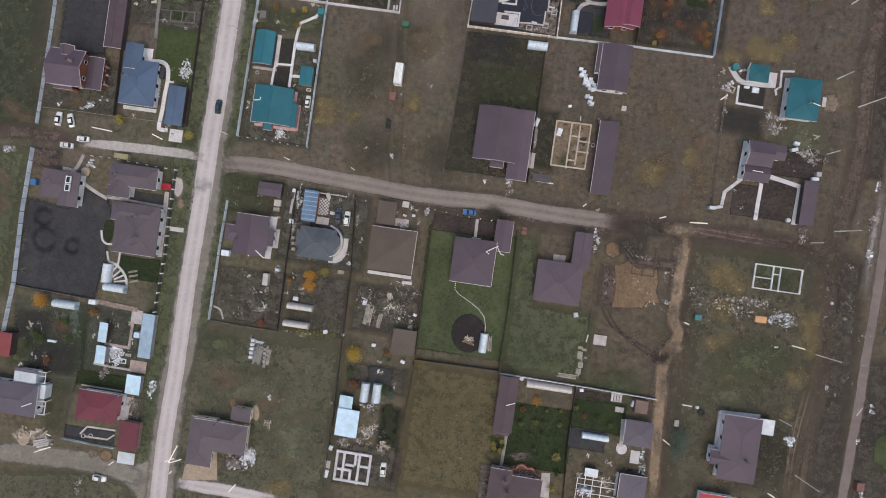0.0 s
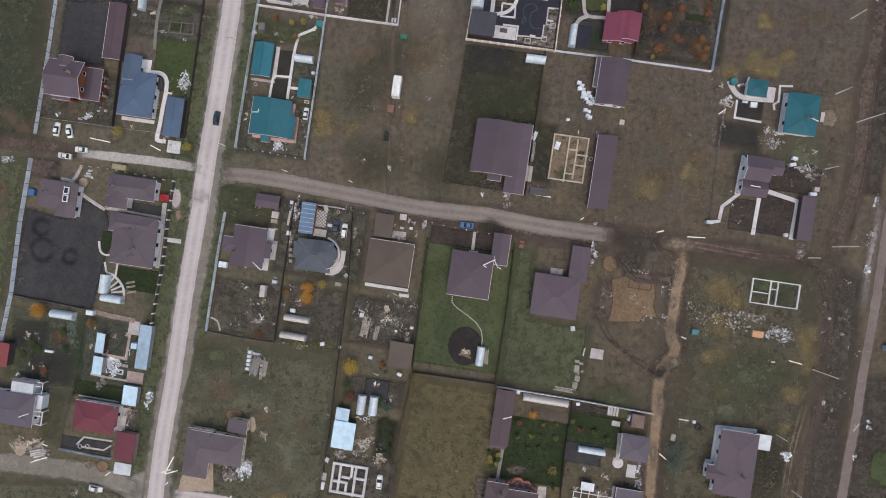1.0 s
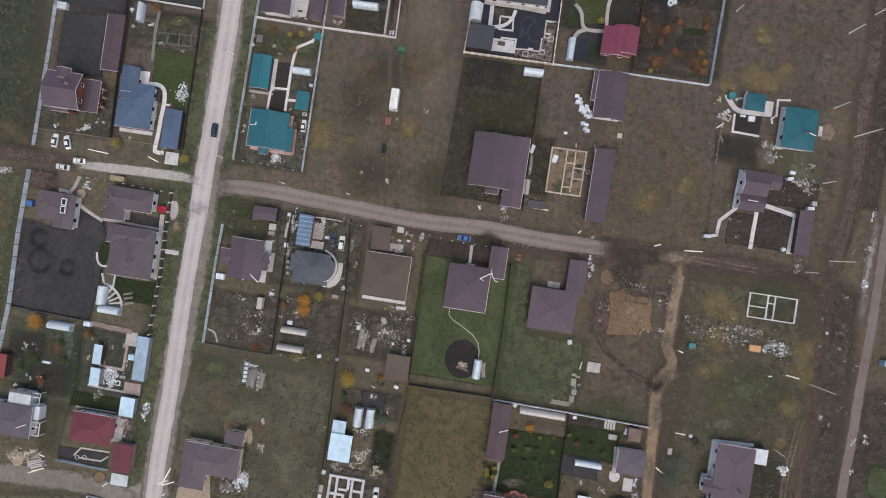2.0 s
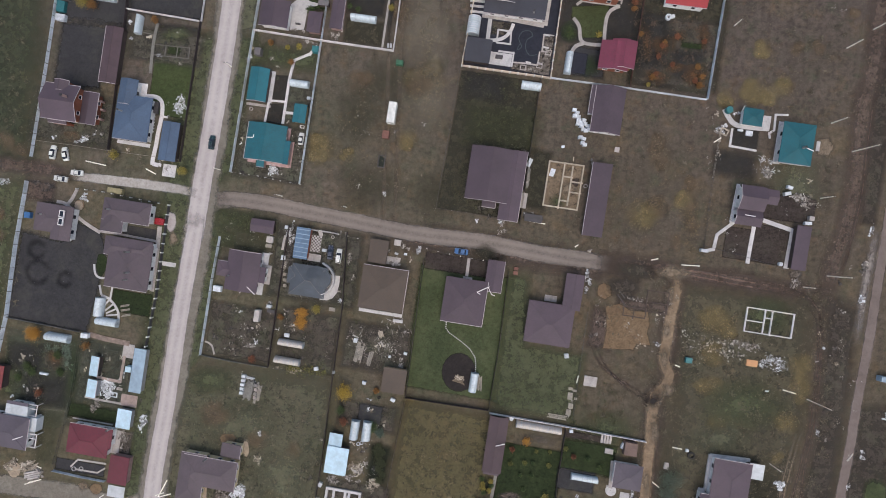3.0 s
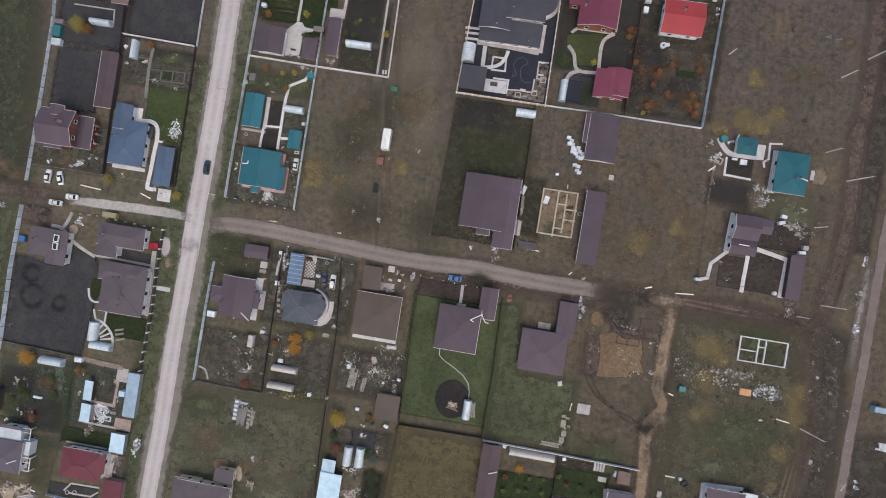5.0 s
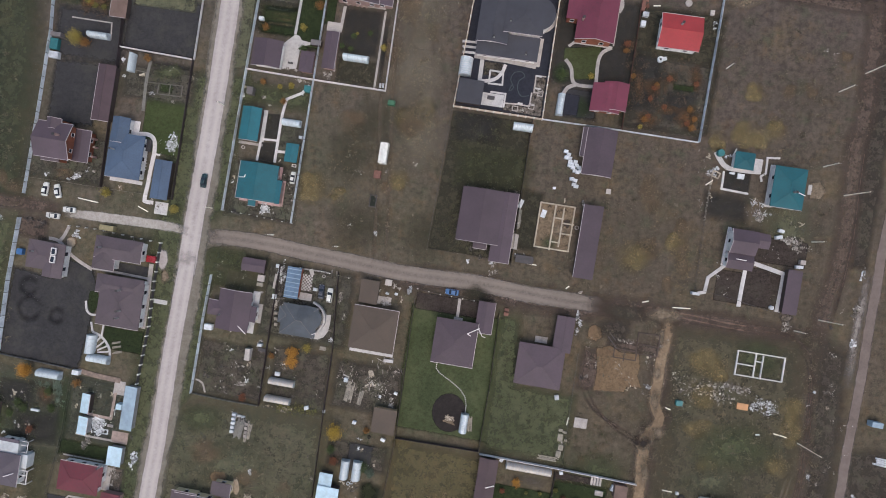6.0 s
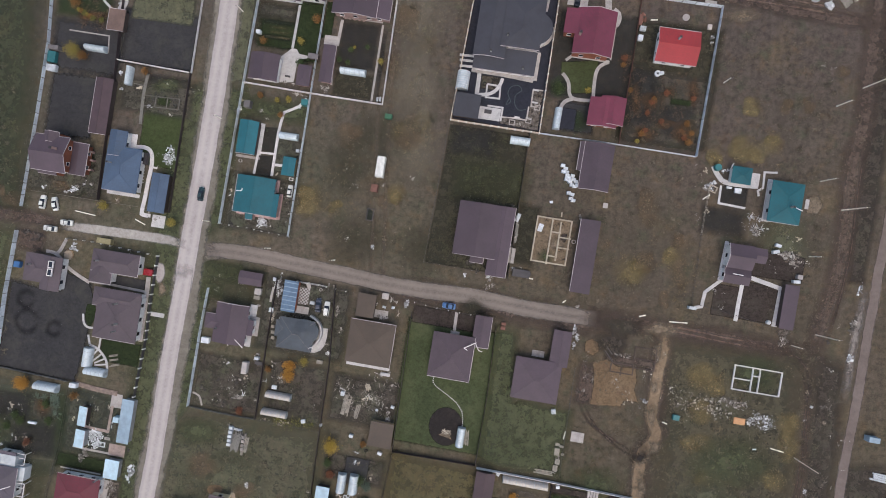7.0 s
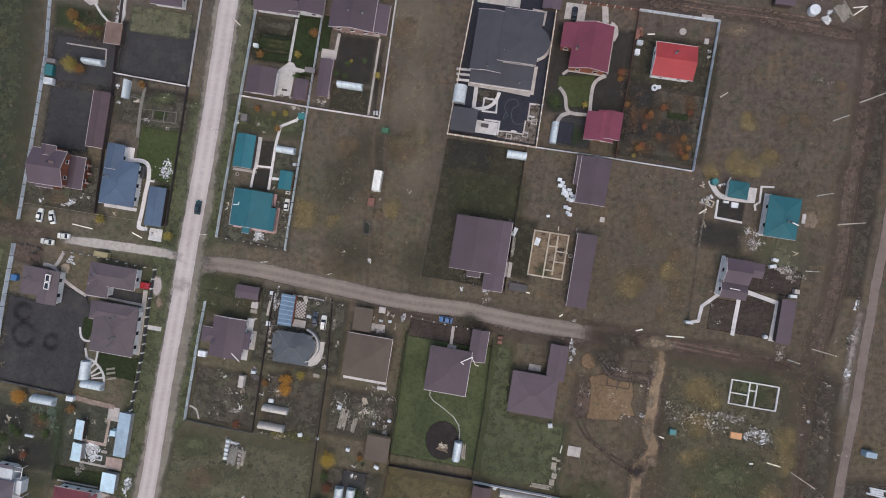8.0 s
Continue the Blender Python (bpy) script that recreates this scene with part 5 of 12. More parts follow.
blotch("bare_patch", 48.6, -6.88, 2.39, 1.71, CLAY, 110, "patchy clay of the building pad", "ground", core=0.2, rz=0.0)
blotch("bare_patch", 49.43, -14.45, 3.07, 2.05, CLAY, 112, "patchy clay of the building pad", "ground", core=0.2, rz=0.0)
for plot_line in ([(15.3, 60.2), (13.04, 44.9)], [(13.77, 51.3), (21.38, 50.28)], [(21.38, 50.2), (14.74, 44.1)]):
    strip("worn_line", plot_line, 0.3, WORN_LINE, 0.3, "thin worn line across the grass plot", "track")
for dx in (0.0, 3.6):
    strip("wheel_rut", [(-19.5 + dx, 96.0), (-20.7 + dx, 73.9), (-21.4 + dx, 50.0), (-22.4 + dx, 18.7)], 0.9, FAINT_RUT, 0.8, "faint wheel mark across the meadow", "track")
strip("wheel_rut", [(55.2, 7.23), (68.36, 5.86), (83.04, 3.34), (95.99, 1.17)], 0.8, RED_RUT, 0.6, "pale reddish wheel rut in the track", "track")
strip("wheel_rut", [(55.2, 5.89), (68.36, 4.53), (83.05, 2.01), (95.99, -0.16)], 0.8, RED_RUT, 0.6, "pale reddish wheel rut in the track", "track")
strip("track", [(-151.35, -63.36), (-134.73, -64.85), (-120.08, -66.36), (-105.55, -69.61), (-97.98, -74.21)], 5.5, LANE, 2, "greyish dirt side lane", "track")
strip("road", [(-91.14, -72.32), (-80.4, -73.85), (-69.72, -75.38), (-55.59, -78.21)], 3.6, GRAVEL, 1.0, "pale gravel side lane", "road")
blotch("bare_patch", -88.33, 19.07, 2.05, 3.75, GRAVEL, 3, "grey gravel heap spread beside the fence", "ground", core=0.5, rz=0.0)
blotch("bare_patch", -87.44, 13.82, 1.71, 2.39, PALE_DIRT, 4, "sandy patch beside the fence", "ground", core=0.5, rz=0.0)
flat("garden_plot", [(-136.04, 15.43), (-125.42, 12.56), (-119.95, 12.54), (-119.57, 18.88), (-110.85, 15.32), (-109.05, 9.51), (-112.34, -5.44), (-115.26, -15.66), (-140.88, -11.33)], SOIL, 3, "dark bare garden soil", "garden plot")
flat("garden_plot", [(-123.35, 80.59), (-109.33, 79.2), (-111.92, 60.46), (-119.3, 61.11), (-125.99, 62.83)], SOIL, 3, "dark bare garden soil", "garden plot")
flat("garden_plot", [(-102.17, 84.62), (-79.58, 81.37), (-77.27, 97.45), (-99.85, 100.7)], SOIL, 3, "dark bare garden soil", "garden plot")
flat("garden_plot", [(-92.5, 80.5), (-80.0, 78.5), (-81.5, 69.5), (-93.0, 71.0)], BED, 1.5, "dark vegetable beds", "garden plot")
flat("lawn", [(-96.25, 52.63), (-83.47, 50.79), (-81.04, 67.62), (-93.82, 69.46)], GREEN_LAWN, 0.5, "dense green lawn", "lawn")
flat("lawn", [(-15.34, -30.06), (13.11, -34.16), (18.4, 2.58), (-10.05, 6.68)], LAWN, 1.5, "green mown lawn", "lawn")
flat("lawn", [(-107.31, -8.89), (-95.01, -10.67), (-94.05, -4.04), (-106.36, -2.26)], DEEP_LAWN, 0.8, "green lawn with planting", "lawn")
flat("garden_bed", [(6.5, -25.7), (6.19, -27.68), (5.31, -29.43), (3.95, -30.74), (2.28, -31.44), (0.51, -31.46), (-1.16, -30.78), (-2.52, -29.5), (-3.41, -27.76), (-3.72, -25.78), (-3.41, -23.79), (-2.52, -22.03), (-1.16, -20.73), (0.51, -20.03), (2.28, -20.02), (3.95, -20.7), (5.3, -21.99), (6.19, -23.72)], ROUND_BED, 0.4, "round dark soil bed in the lawn", "garden bed")
flat("grass_plot", [(16.82, 4.09), (21.87, 3.23), (21.88, -17.11), (38.63, -19.73), (35.31, -39.35), (11.42, -36.21)], DULL_GRASS, 3, "dull green grass plot", "grass")
flat("grass_plot", [(1.22, 65.25), (24.54, 61.77), (19.17, 20.19), (-5.6, 23.75)], DARK_GRASS, 0.5, "dark brownish grass plot", "grass")
flat("grass_plot", [(2.05, 44.0), (23.88, 41.0), (25.0, 52.0), (3.6, 55.0)], THIN_GREEN, 4, "dull green grass", "grass")
flat("garden_plot", [(2.0, 57.5), (13.5, 56.0), (14.5, 63.5), (2.8, 65.0)], BED, 3, "brown dug-over corner of the plot", "garden plot")
strip("bare_patch", [(56.5, -34.6), (59.6, -34.4), (61.9, -31.6), (62.3, -27.6)], 1.2, PALE_DIRT, 1.2, "sandy rim of the hollow", "ground")
flat("grass_plot", [(-19.89, -71.37), (8.37, -75.44), (13.57, -39.36), (-14.69, -35.28)], OLIVE, 3, "dry yellowish meadow plot", "grass")
flat("garden_plot", [(12.14, -64.9), (30.3, -67.52), (32.97, -49.0), (14.81, -46.38)], DEEP_LAWN, 1, "dark green garden with shrubs", "garden")
flat("garden_plot", [(32.06, -53.58), (46.98, -55.73), (48.22, -47.1), (33.3, -44.95)], DEEP_LAWN, 2, "green weedy garden", "garden")
flat("garden_plot", [(33.4, -44.08), (44.31, -45.66), (44.55, -43.98), (33.64, -42.41)], MUD, 1, "dark bare bed by the fence", "garden plot")
flat("garden_plot", [(30.81, -59.37), (41.33, -60.89), (42.16, -55.12), (31.64, -53.61)], SOIL, 1.5, "dark garden soil", "garden plot")
flat("building_pad", [(48.22, -4.78), (62.63, -6.86), (63.01, -4.25), (48.6, -2.17)], RUT, 2, "churned earth beside the pad", "ground")
flat("building_pad", [(39.6, -16.92), (45.95, -17.83), (47.64, -6.13), (41.29, -5.21)], RUT, 2.5, "churned earth beside the pad", "ground")
flat("building_pad", [(44.9, -5.2), (48.9, -4.3), (52.0, -6.2), (57.2, -6.6), (57.6, -10.0), (56.9, -13.0), (58.0, -16.4), (54.0, -16.2), (53.0, -17.8), (44.2, -17.6), (45.2, -12.0)], CLAY, 0.9, "bare clay building pad", "ground")
planks("dark beam in the excavation", 49.59, -1.5, -53.51, 0.38, 3.35, 1, PAINT["dull"], seed=16, name="log", category="timber", h=0.2)
strip("bare_patch", [(55.24, -30.72), (57.88, -33.05), (59.86, -32.02), (60.51, -27.82)], 2.6, ROUND_BED, 1.6, "dark wet hollow in the track", "ground")
flat("garden_plot", [(50.89, 61.35), (72.39, 58.25), (74.17, 70.58), (52.67, 73.68)], BROWN_SOIL, 2, "brown garden soil with autumn plants", "garden plot")
flat("garden_plot", [(50.23, 62.06), (75.81, 58.37), (80.79, 92.93), (55.21, 96.62)], DARK_GRASS, 2, "dark garden ground", "garden plot")
blotch("garden_plot", 60.98, 68.24, 5.8, 8.53, SOIL, 91, "dark garden soil", "ground", core=0.2, rz=0.0)
flat("garden_plot", [(52.93, 61.54), (75.0, 58.36), (77.89, 78.4), (55.82, 81.58)], BROWN_SOIL, 2, "brown garden soil with autumn plants", "garden plot")
flat("garden_bed", [(54.4, 82.5), (62.6, 80.6), (61.0, 66.5), (53.2, 66.0)], BED, 2.5, "dark dug garden bed", "garden bed")
flat("garden_bed", [(64.5, 71.0), (72.5, 69.8), (71.2, 62.0), (63.2, 63.2)], BED, 2.5, "dark dug garden bed", "garden bed")
flat("yard", [(80.54, 42.44), (87.86, 41.39), (88.68, 47.07), (81.36, 48.12)], BED, 0.6, "dark fenced soil yard", "yard")
flat("yard", [(75.19, 34.8), (87.06, 33.09), (88.03, 39.82), (76.16, 41.53)], BED, 2.5, "dark fenced soil yard", "yard")
flat("yard", [(78.48, 10.05), (85.8, 8.99), (87.09, 17.95), (79.77, 19.01)], MUD, 0.8, "dark bare yard", "yard")
flat("yard", [(86.33, 8.97), (97.92, 7.3), (99.48, 18.12), (87.89, 19.79)], MUD, 0.8, "dark bare yard", "yard")
flat("yard", [(89.28, 21.82), (104.01, 19.7), (105.03, 26.79), (90.3, 28.91)], MUD, 0.8, "dark bare yard", "yard")
flat("yard", [(-34.87, -24.66), (-14.69, -27.57), (-12.65, -13.39), (-32.82, -10.49)], BROWN_SOIL, 2, "muddy yard littered with building waste", "yard")
flat("yard", [(-9.37, 5.68), (13.44, 2.39), (14.13, 7.16), (-8.68, 10.44)], MUD, 1, "brown soil front yard", "yard")
flat("yard", [(-77.29, -21.42), (-56.43, -24.42), (-54.12, -8.39), (-74.98, -5.38)], BROWN_SOIL, 1.5, "brown soil plot", "yard")
flat("yard", [(-54.51, -24.38), (-37.18, -26.88), (-34.68, -9.58), (-52.02, -7.08)], BROWN_SOIL, 2, "brown earth plot", "yard")
flat("yard", [(-35.67, -42.23), (-18.13, -44.76), (-17.04, -37.15), (-34.57, -34.62)], BROWN_SOIL, 1.5, "brown garden soil", "garden plot")
flat("yard", [(-142.64, -36.0), (-121.86, -39.0), (-119.38, -21.78), (-140.16, -18.78)], DULL_GRASS, 3, "dark vegetable garden", "garden")
flat("yard", [(-137.49, -27.54), (-130.99, -28.47), (-129.98, -21.47), (-136.48, -20.54)], SOIL, 1.5, "dark vegetable bed", "garden")
flat("yard", [(-129.79, -28.42), (-123.67, -29.3), (-122.65, -22.26), (-128.78, -21.38)], RUT, 2, "brown vegetable bed", "garden")
pile("heap of broken boards", -29.72, -55.24, 1.54, 2.05, 40, 1.1, HEAP["wood"], seed=17, flatness=0.3, long=1.8)
pile("pale rubble heap in the yard", -31.11, -58.71, 2.05, 1.37, 30, 0.7, HEAP["grey"], seed=18)
blotch("sand_heap", -29.89, -61.1, 1.19, 0.85, SAND, 53, "small sand heap", "ground", core=0.5, rz=0.0)
pile("heap of firewood by the fence", -23.83, -60.65, 1.54, 1.71, 40, 0.8, HEAP["wood"], seed=19)
pile("rubble along the cabin", -37.02, -59.15, 2.05, 1.02, 26, 0.7, HEAP["grey"], seed=20)
flat("yard", [(-39.85, -71.25), (-20.73, -74.0), (-18.94, -61.58), (-38.06, -58.82)], BROWN_SOIL, 1.5, "muddy building yard", "yard")
flat("forecourt", [(-83.07, -63.06), (-76.11, -62.94), (-76.12, -71.67), (-87.19, -71.71), (-86.29, -67.67)], SAND, 0.7, "sandy forecourt of a house", "yard")
flat("yard", [(-56.16, 64.24), (-51.23, 63.94), (-52.53, 56.44), (-56.65, 56.84)], BED, 0.3, "dark soil bed between the paths", "garden")
flat("yard", [(-57.69, 55.45), (-52.9, 55.29), (-53.77, 48.53), (-58.67, 49.79)], BED, 0.3, "dark soil bed", "garden")
flat("yard", [(8.61, 108.67), (33.16, 108.48), (27.97, 63.31), (1.89, 67.19)], ASPHALT, 0.4, "dark asphalt courtyard", "yard")
flat("lawn", [(-38.44, 91.78), (-35.81, 91.4), (-34.26, 102.11), (-36.9, 102.49)], DEEP_LAWN, 0.5, "narrow green lawn", "lawn")
flat("garden_plot", [(-33.84, 83.08), (-22.59, 81.46), (-20.64, 94.97), (-31.9, 96.59)], BED, 1.5, "dark garden soil", "garden plot")
flat("lawn", [(-34.88, 74.54), (-23.3, 72.87), (-22.3, 79.77), (-33.88, 81.44)], DARK_GRASS, 1, "dull dark lawn", "lawn")
flat("garden_plot", [(-57.46, 91.55), (-47.19, 90.07), (-46.4, 95.54), (-56.67, 97.02)], DEEP_LAWN, 1, "green vegetable beds", "garden")
flat("lawn", [(-122.96, 99.7), (-105.63, 97.2), (-104.65, 103.98), (-121.98, 106.48)], DEEP_GREEN, 2, "dark green garden lawn", "lawn")
flat("garden_plot", [(-124.24, 82.96), (-103.12, 79.92), (-101.06, 94.22), (-122.18, 97.26)], SOIL, 5, "dark garden soil", "garden plot")
flat("lawn", [(-98.71, 98.15), (-79.3, 95.36), (-78.18, 103.17), (-97.58, 105.97)], GREY_GRASS, 1, "dull green grass", "lawn")
flat("garden_plot", [(-102.16, 69.74), (-79.67, 66.5), (-78.25, 76.33), (-100.74, 79.57)], TRODDEN, 2, "vegetable garden", "garden plot")
flat("garden_plot", [(-64.14, 68.4), (-43.23, 65.39), (-42.48, 70.54), (-63.39, 73.55)], DULL_GRASS, 3, "dull green garden grass", "garden plot")
flat("garden_plot", [(-53.21, 50.22), (-44.98, 49.04), (-43.4, 60.04), (-51.62, 61.22)], TRODDEN, 2, "dark garden soil", "garden plot")
flat("garden_plot", [(-60.64, 90.53), (-45.4, 88.34), (-43.66, 100.39), (-58.9, 102.59)], DARK_GRASS, 2, "dark garden ground", "garden plot")
flat("garden_plot", [(-47.99, 85.11), (-40.4, 84.02), (-37.89, 101.42), (-45.48, 102.52)], DEEP_LAWN, 2.5, "dark green garden grass", "garden plot")
flat("yard", [(-57.9, 98.89), (-47.14, 97.34), (-46.71, 100.34), (-57.47, 101.89)], TRODDEN, 2, "grey patterned yard", "yard")
flat("garden_plot", [(-58.11, 89.5), (-47.68, 87.99), (-46.59, 95.52), (-57.03, 97.03)], DEEP_LAWN, 3, "dark green garden grass", "garden plot")
flat("garden_plot", [(29.4, 74.06), (52.73, 70.7), (56.48, 96.7), (33.14, 100.07)], BED, 2, "dark garden ground", "garden plot")
flat("garden_plot", [(32.5, 64.26), (42.97, 62.76), (44.12, 70.77), (33.65, 72.28)], SOIL, 2, "dark garden soil", "garden plot")
flat("lawn", [(34.11, 84.03), (44.88, 84.37), (44.12, 80.68), (43.57, 74.81), (36.77, 74.79), (35.87, 78.99), (33.83, 81.0)], OLIVE_LAWN, 0.6, "small green lawn", "lawn")
flat("garden_plot", [(-29.63, -43.83), (-22.79, -44.82), (-21.65, -36.92), (-28.5, -35.94)], SOIL, 1, "dark garden soil", "garden plot")
flat("garden_plot", [(-26.47, -59.42), (-20.72, -60.25), (-19.12, -49.11), (-24.87, -48.28)], HEDGE, 2, "dark green hedge bed", "garden plot")
# Dark oval blot on the verge, drawn with the dark grass material
blotch("bare_patch", 8.6, 10.4, 4.6, 2.6, DARK_GRASS, 1, "dark oval patch on the verge", "grass", core=0.2, rz=-8.0)
flat("yard", [(-135.43, 25.88), (-126.31, 24.57), (-125.42, 30.74), (-134.54, 32.06)], RUT, 2, "churned brown earth by the fence", "yard")
flat("lawn", [(-73.89, 17.84), (-63.44, 16.33), (-62.73, 21.31), (-73.17, 22.82)], DULL_GRASS, 2, "dull green grass", "lawn")
flat("lawn", [(-74.63, 12.51), (-68.75, 11.67), (-68.2, 15.54), (-74.07, 16.38)], DULL_GRASS, 2, "dull green grass", "lawn")
flat("yard", [(-57.82, -3.19), (-31.09, -7.04), (-27.9, 15.04), (-54.64, 18.89)], TRODDEN, 2, "dark trampled yard", "yard")
flat("lawn", [(20.26, 24.37), (26.07, 23.53), (28.51, 40.49), (22.7, 41.33)], DARK_GRASS, 2, "narrow green strip", "lawn")
flat("yard", [(-118.9, -36.33), (-101.89, -38.79), (-99.35, -21.11), (-116.36, -18.66)], TRODDEN, 2, "dark trampled yard", "yard")
flat("garden_plot", [(-111.81, -28.79), (-103.32, -30.01), (-102.06, -21.26), (-110.55, -20.04)], BROWN_SOIL, 1.5, "dark garden soil", "garden plot")
flat("yard", [(-133.9, 44.97), (-107.19, 41.12), (-105.03, 56.1), (-131.74, 59.95)], TRODDEN, 3, "dull trampled yard", "yard")
flat("yard", [(-68.45, 33.6), (-47.61, 30.6), (-45.22, 47.19), (-66.06, 50.2)], TRODDEN, 2, "dull garden ground", "yard")

flat("lawn", [(-73.5, 23.2), (-55.0, 20.8), (-56.0, 12.0), (-58.0, 9.5), (-72.0, 10.5)], THIN_GREEN, 3, "dull green garden grass", "lawn")
flat("garden_plot", [(-141.0, -14.5), (-116.5, -18.0), (-120.5, -45.0), (-138.0, -46.0)], GREY_WEEDS, 2, "grey-green weedy garden ground", "garden plot")
flat("garden_plot", [(-117.0, -17.0), (-100.5, -20.0), (-103.5, -40.0), (-119.5, -38.0)], GREY_WEEDS, 1.5, "grey-green weedy garden ground", "garden plot")
flat("garden_bed", [(-139.5, -20.1), (-129.2, -20.5), (-130.2, -27.7), (-140.9, -27.3)], BED, 2, "dark vegetable bed", "garden bed")
flat("garden_bed", [(-134.8, -30.0), (-121.5, -30.3), (-122.5, -39.0), (-135.8, -39.0)], BED, 2.5, "dark vegetable bed", "garden bed")
strip("grass_strip", [(-118.0, -16.0), (-119.0, -27.2), (-120.1, -39.8)], 2.4, DEEP_GREEN, 1.6, "dense green grass strip between gardens", "grass")
dry_patch(-136.0, 41.0, 4.0, 2.4, 901, FADED, "trampled pale grass")
dry_patch(-142.0, 44.0, 3.0, 4.0, 902, FADED, "trampled pale grass")
dry_patch(-121.0, 45.0, 4.0, 2.2, 903, FADED, "trampled pale ground by the house")
dry_patch(-74.0, -40.0, 5.0, 4.0, 904, FADED, "trampled pale grass")
dry_patch(-60.0, -47.5, 4.0, 3.0, 905, FADED, "trampled pale grass")

blotch("bare_patch", 53.8, 5.4, 6.6, 3.2, TILLED, 121, "dark churned mud where the road ends", "ground", core=0.3, rz=-8.0)
blotch("bare_patch", 65.5, 5.4, 4.6, 1.8, PALE_DIRT, 122, "pale sandy wear in the track", "track", core=0.3, rz=-8.0)
flat("garden_plot", [(-131.2, -41.4), (-122.8, -42.2), (-125.8, -57.5), (-131.6, -57.0)], THIN_GREEN, 2.5, "green weedy garden strip", "garden plot")
blotch("garden_bed", -125.3, -23.8, 3.0, 4.0, RUSSET, 123, "russet vegetable bed", "garden bed", core=0.2)

# ---------- north-west plots ----------
fence("pale grey sheet metal fence beside rough grass", [(-123.16, 120.32), (-125.01, 90.17), (-128.31, 67.96), (-133.06, 38.76)], 1.3, panel=FENCE_GREY, post=POST_DARK, step=3.7, gap=0.18, post_w=0.1)
fence("low timber and wire fence with pale posts", [(-132.32, 44.06), (-119.89, 42.5), (-108.1, 40.78), (-85.63, 37.91)], 1.0, post=TIMBER, rails=True, step=4.0)
fence("dark brown sheet fence between two plots", [(-100.05, 111.26), (-102.83, 83.97), (-108.1, 41.13)], 1.3, panel=FENCE_DARK, post=POST_DARK)
fence("pale sheet fence beside the road verge", [(-74.74, 111.06), (-79.03, 80.49)], 1.0, panel=TRIM, post=POST_DARK)
fence("dark sheet fence beside the road verge", [(-79.21, 80.49), (-85.27, 37.38)], 1.2, panel=FENCE_DARK, post=POST_DARK)
fence("pale concrete panel fence between gardens", [(-102.48, 84.68), (-79.57, 80.67)], 1.2, panel=TRIM, post=POST_WHITE, thick=0.16)
house("two-storey house with plum metal roof and orange brick gable", -120.25, 54.74, -8.2, [(0.0, 0.0, 11.21, 10.96, 4.58, 1.87, "gx"), (7.37, -0.31, 5.38, 9.94, 2.55, 0.5, "gy"), (-1.49, -5.88, 6.1, 0.95, 2.99, 0.43, "sy"), (-0.54, 5.09, 4.74, 3.19, 4.58, 1.15, "gy")], roof="plum", wall="brick", trim="ENS", vents=[(2.84, 1.54, 8.2, 0.7)])
house("long plum-roofed shed with pale edging", -106.37, 69.86, -8.2, [(0.0, 0.0, 5.62, 17.33, 2.25, 0.5, "gy")], trim="WS", wall="dark", roof="cocoa", over=0.35, name="shed", category="shed")
house("blue-roofed house with white paved surround", -98.45, 52.45, -8.2, [(-0.15, -2.2, 11.1, 13.7, 2.9, 1.4, "hip"), (-2.85, 5.6, 5.6, 7.8, 2.8, 0.9, "gy")], roof="blue", wall="white", trim="S", vents=[(-3.3, -0.67, 5.5, 0.4)])
house("blue-roofed garage beside the house", -87.43, 42.59, -8.2, [(-0.4, 0.65, 5.4, 12.0, 2.35, 0.36, "gy")], roof="blue", wall="dark", trim="", over=0.35, name="shed", category="shed")
path("white paved path curving round the blue house", [(-96.47, 57.77), (-93.74, 57.62), (-92.09, 56.76), (-91.33, 55.01), (-91.45, 51.85), (-92.45, 47.09), (-93.27, 42.34), (-94.28, 37.75), (-93.9, 36.7), (-91.53, 36.39)], 1.25, mat=TRIM, bend=True)
path("short white paved branch across the lawn", [(-91.0, 51.45), (-89.6, 51.2)], 0.6, mat=TRIM)
slab("white concrete apron by the garage", -88.96, 34.69, -8.2, 4.16, 3.84, 0.12)
slab("white concrete terrace beside the blue house", -97.9, 59.4, -8.2, 3.2, 4.8, 0.12, mat=TRIM)
crate("white pergola slat over the terrace", -97.99, 60.91, -8.2, 1.64, 0.2, 0.12, TRIM, z=0.13, name="slat_bench", category="bench")
crate("white pergola slat over the terrace", -97.98, 60.28, -8.2, 1.64, 0.2, 0.12, TRIM, z=0.13, name="slat_bench", category="bench")
crate("white pergola slat over the terrace", -97.96, 59.65, -8.2, 1.64, 0.2, 0.12, TRIM, z=0.13, name="slat_bench", category="bench")
crate("white pergola slat over the terrace", -97.94, 59.02, -8.2, 1.64, 0.2, 0.12, TRIM, z=0.13, name="slat_bench", category="bench")
crate("white pergola slat over the terrace", -97.92, 58.39, -8.2, 1.64, 0.2, 0.12, TRIM, z=0.13, name="slat_bench", category="bench")
crate("white step beside the house", -94.1, 51.54, -8.2, 1.13, 0.29, 0.16, TRIM, z=0.0, name="step", category="step")
crate("white step beside the house", -94.19, 50.6, -8.2, 1.13, 0.29, 0.16, TRIM, z=0.0, name="step", category="step")
crate("white step beside the house", -94.29, 49.66, -8.2, 1.13, 0.29, 0.16, TRIM, z=0.0, name="step", category="step")
crate("white step beside the house", -94.38, 48.71, -8.2, 1.13, 0.29, 0.16, TRIM, z=0.0, name="step", category="step")
crate("white step beside the house", -94.47, 47.77, -8.2, 1.13, 0.29, 0.16, TRIM, z=0.0, name="step", category="step")
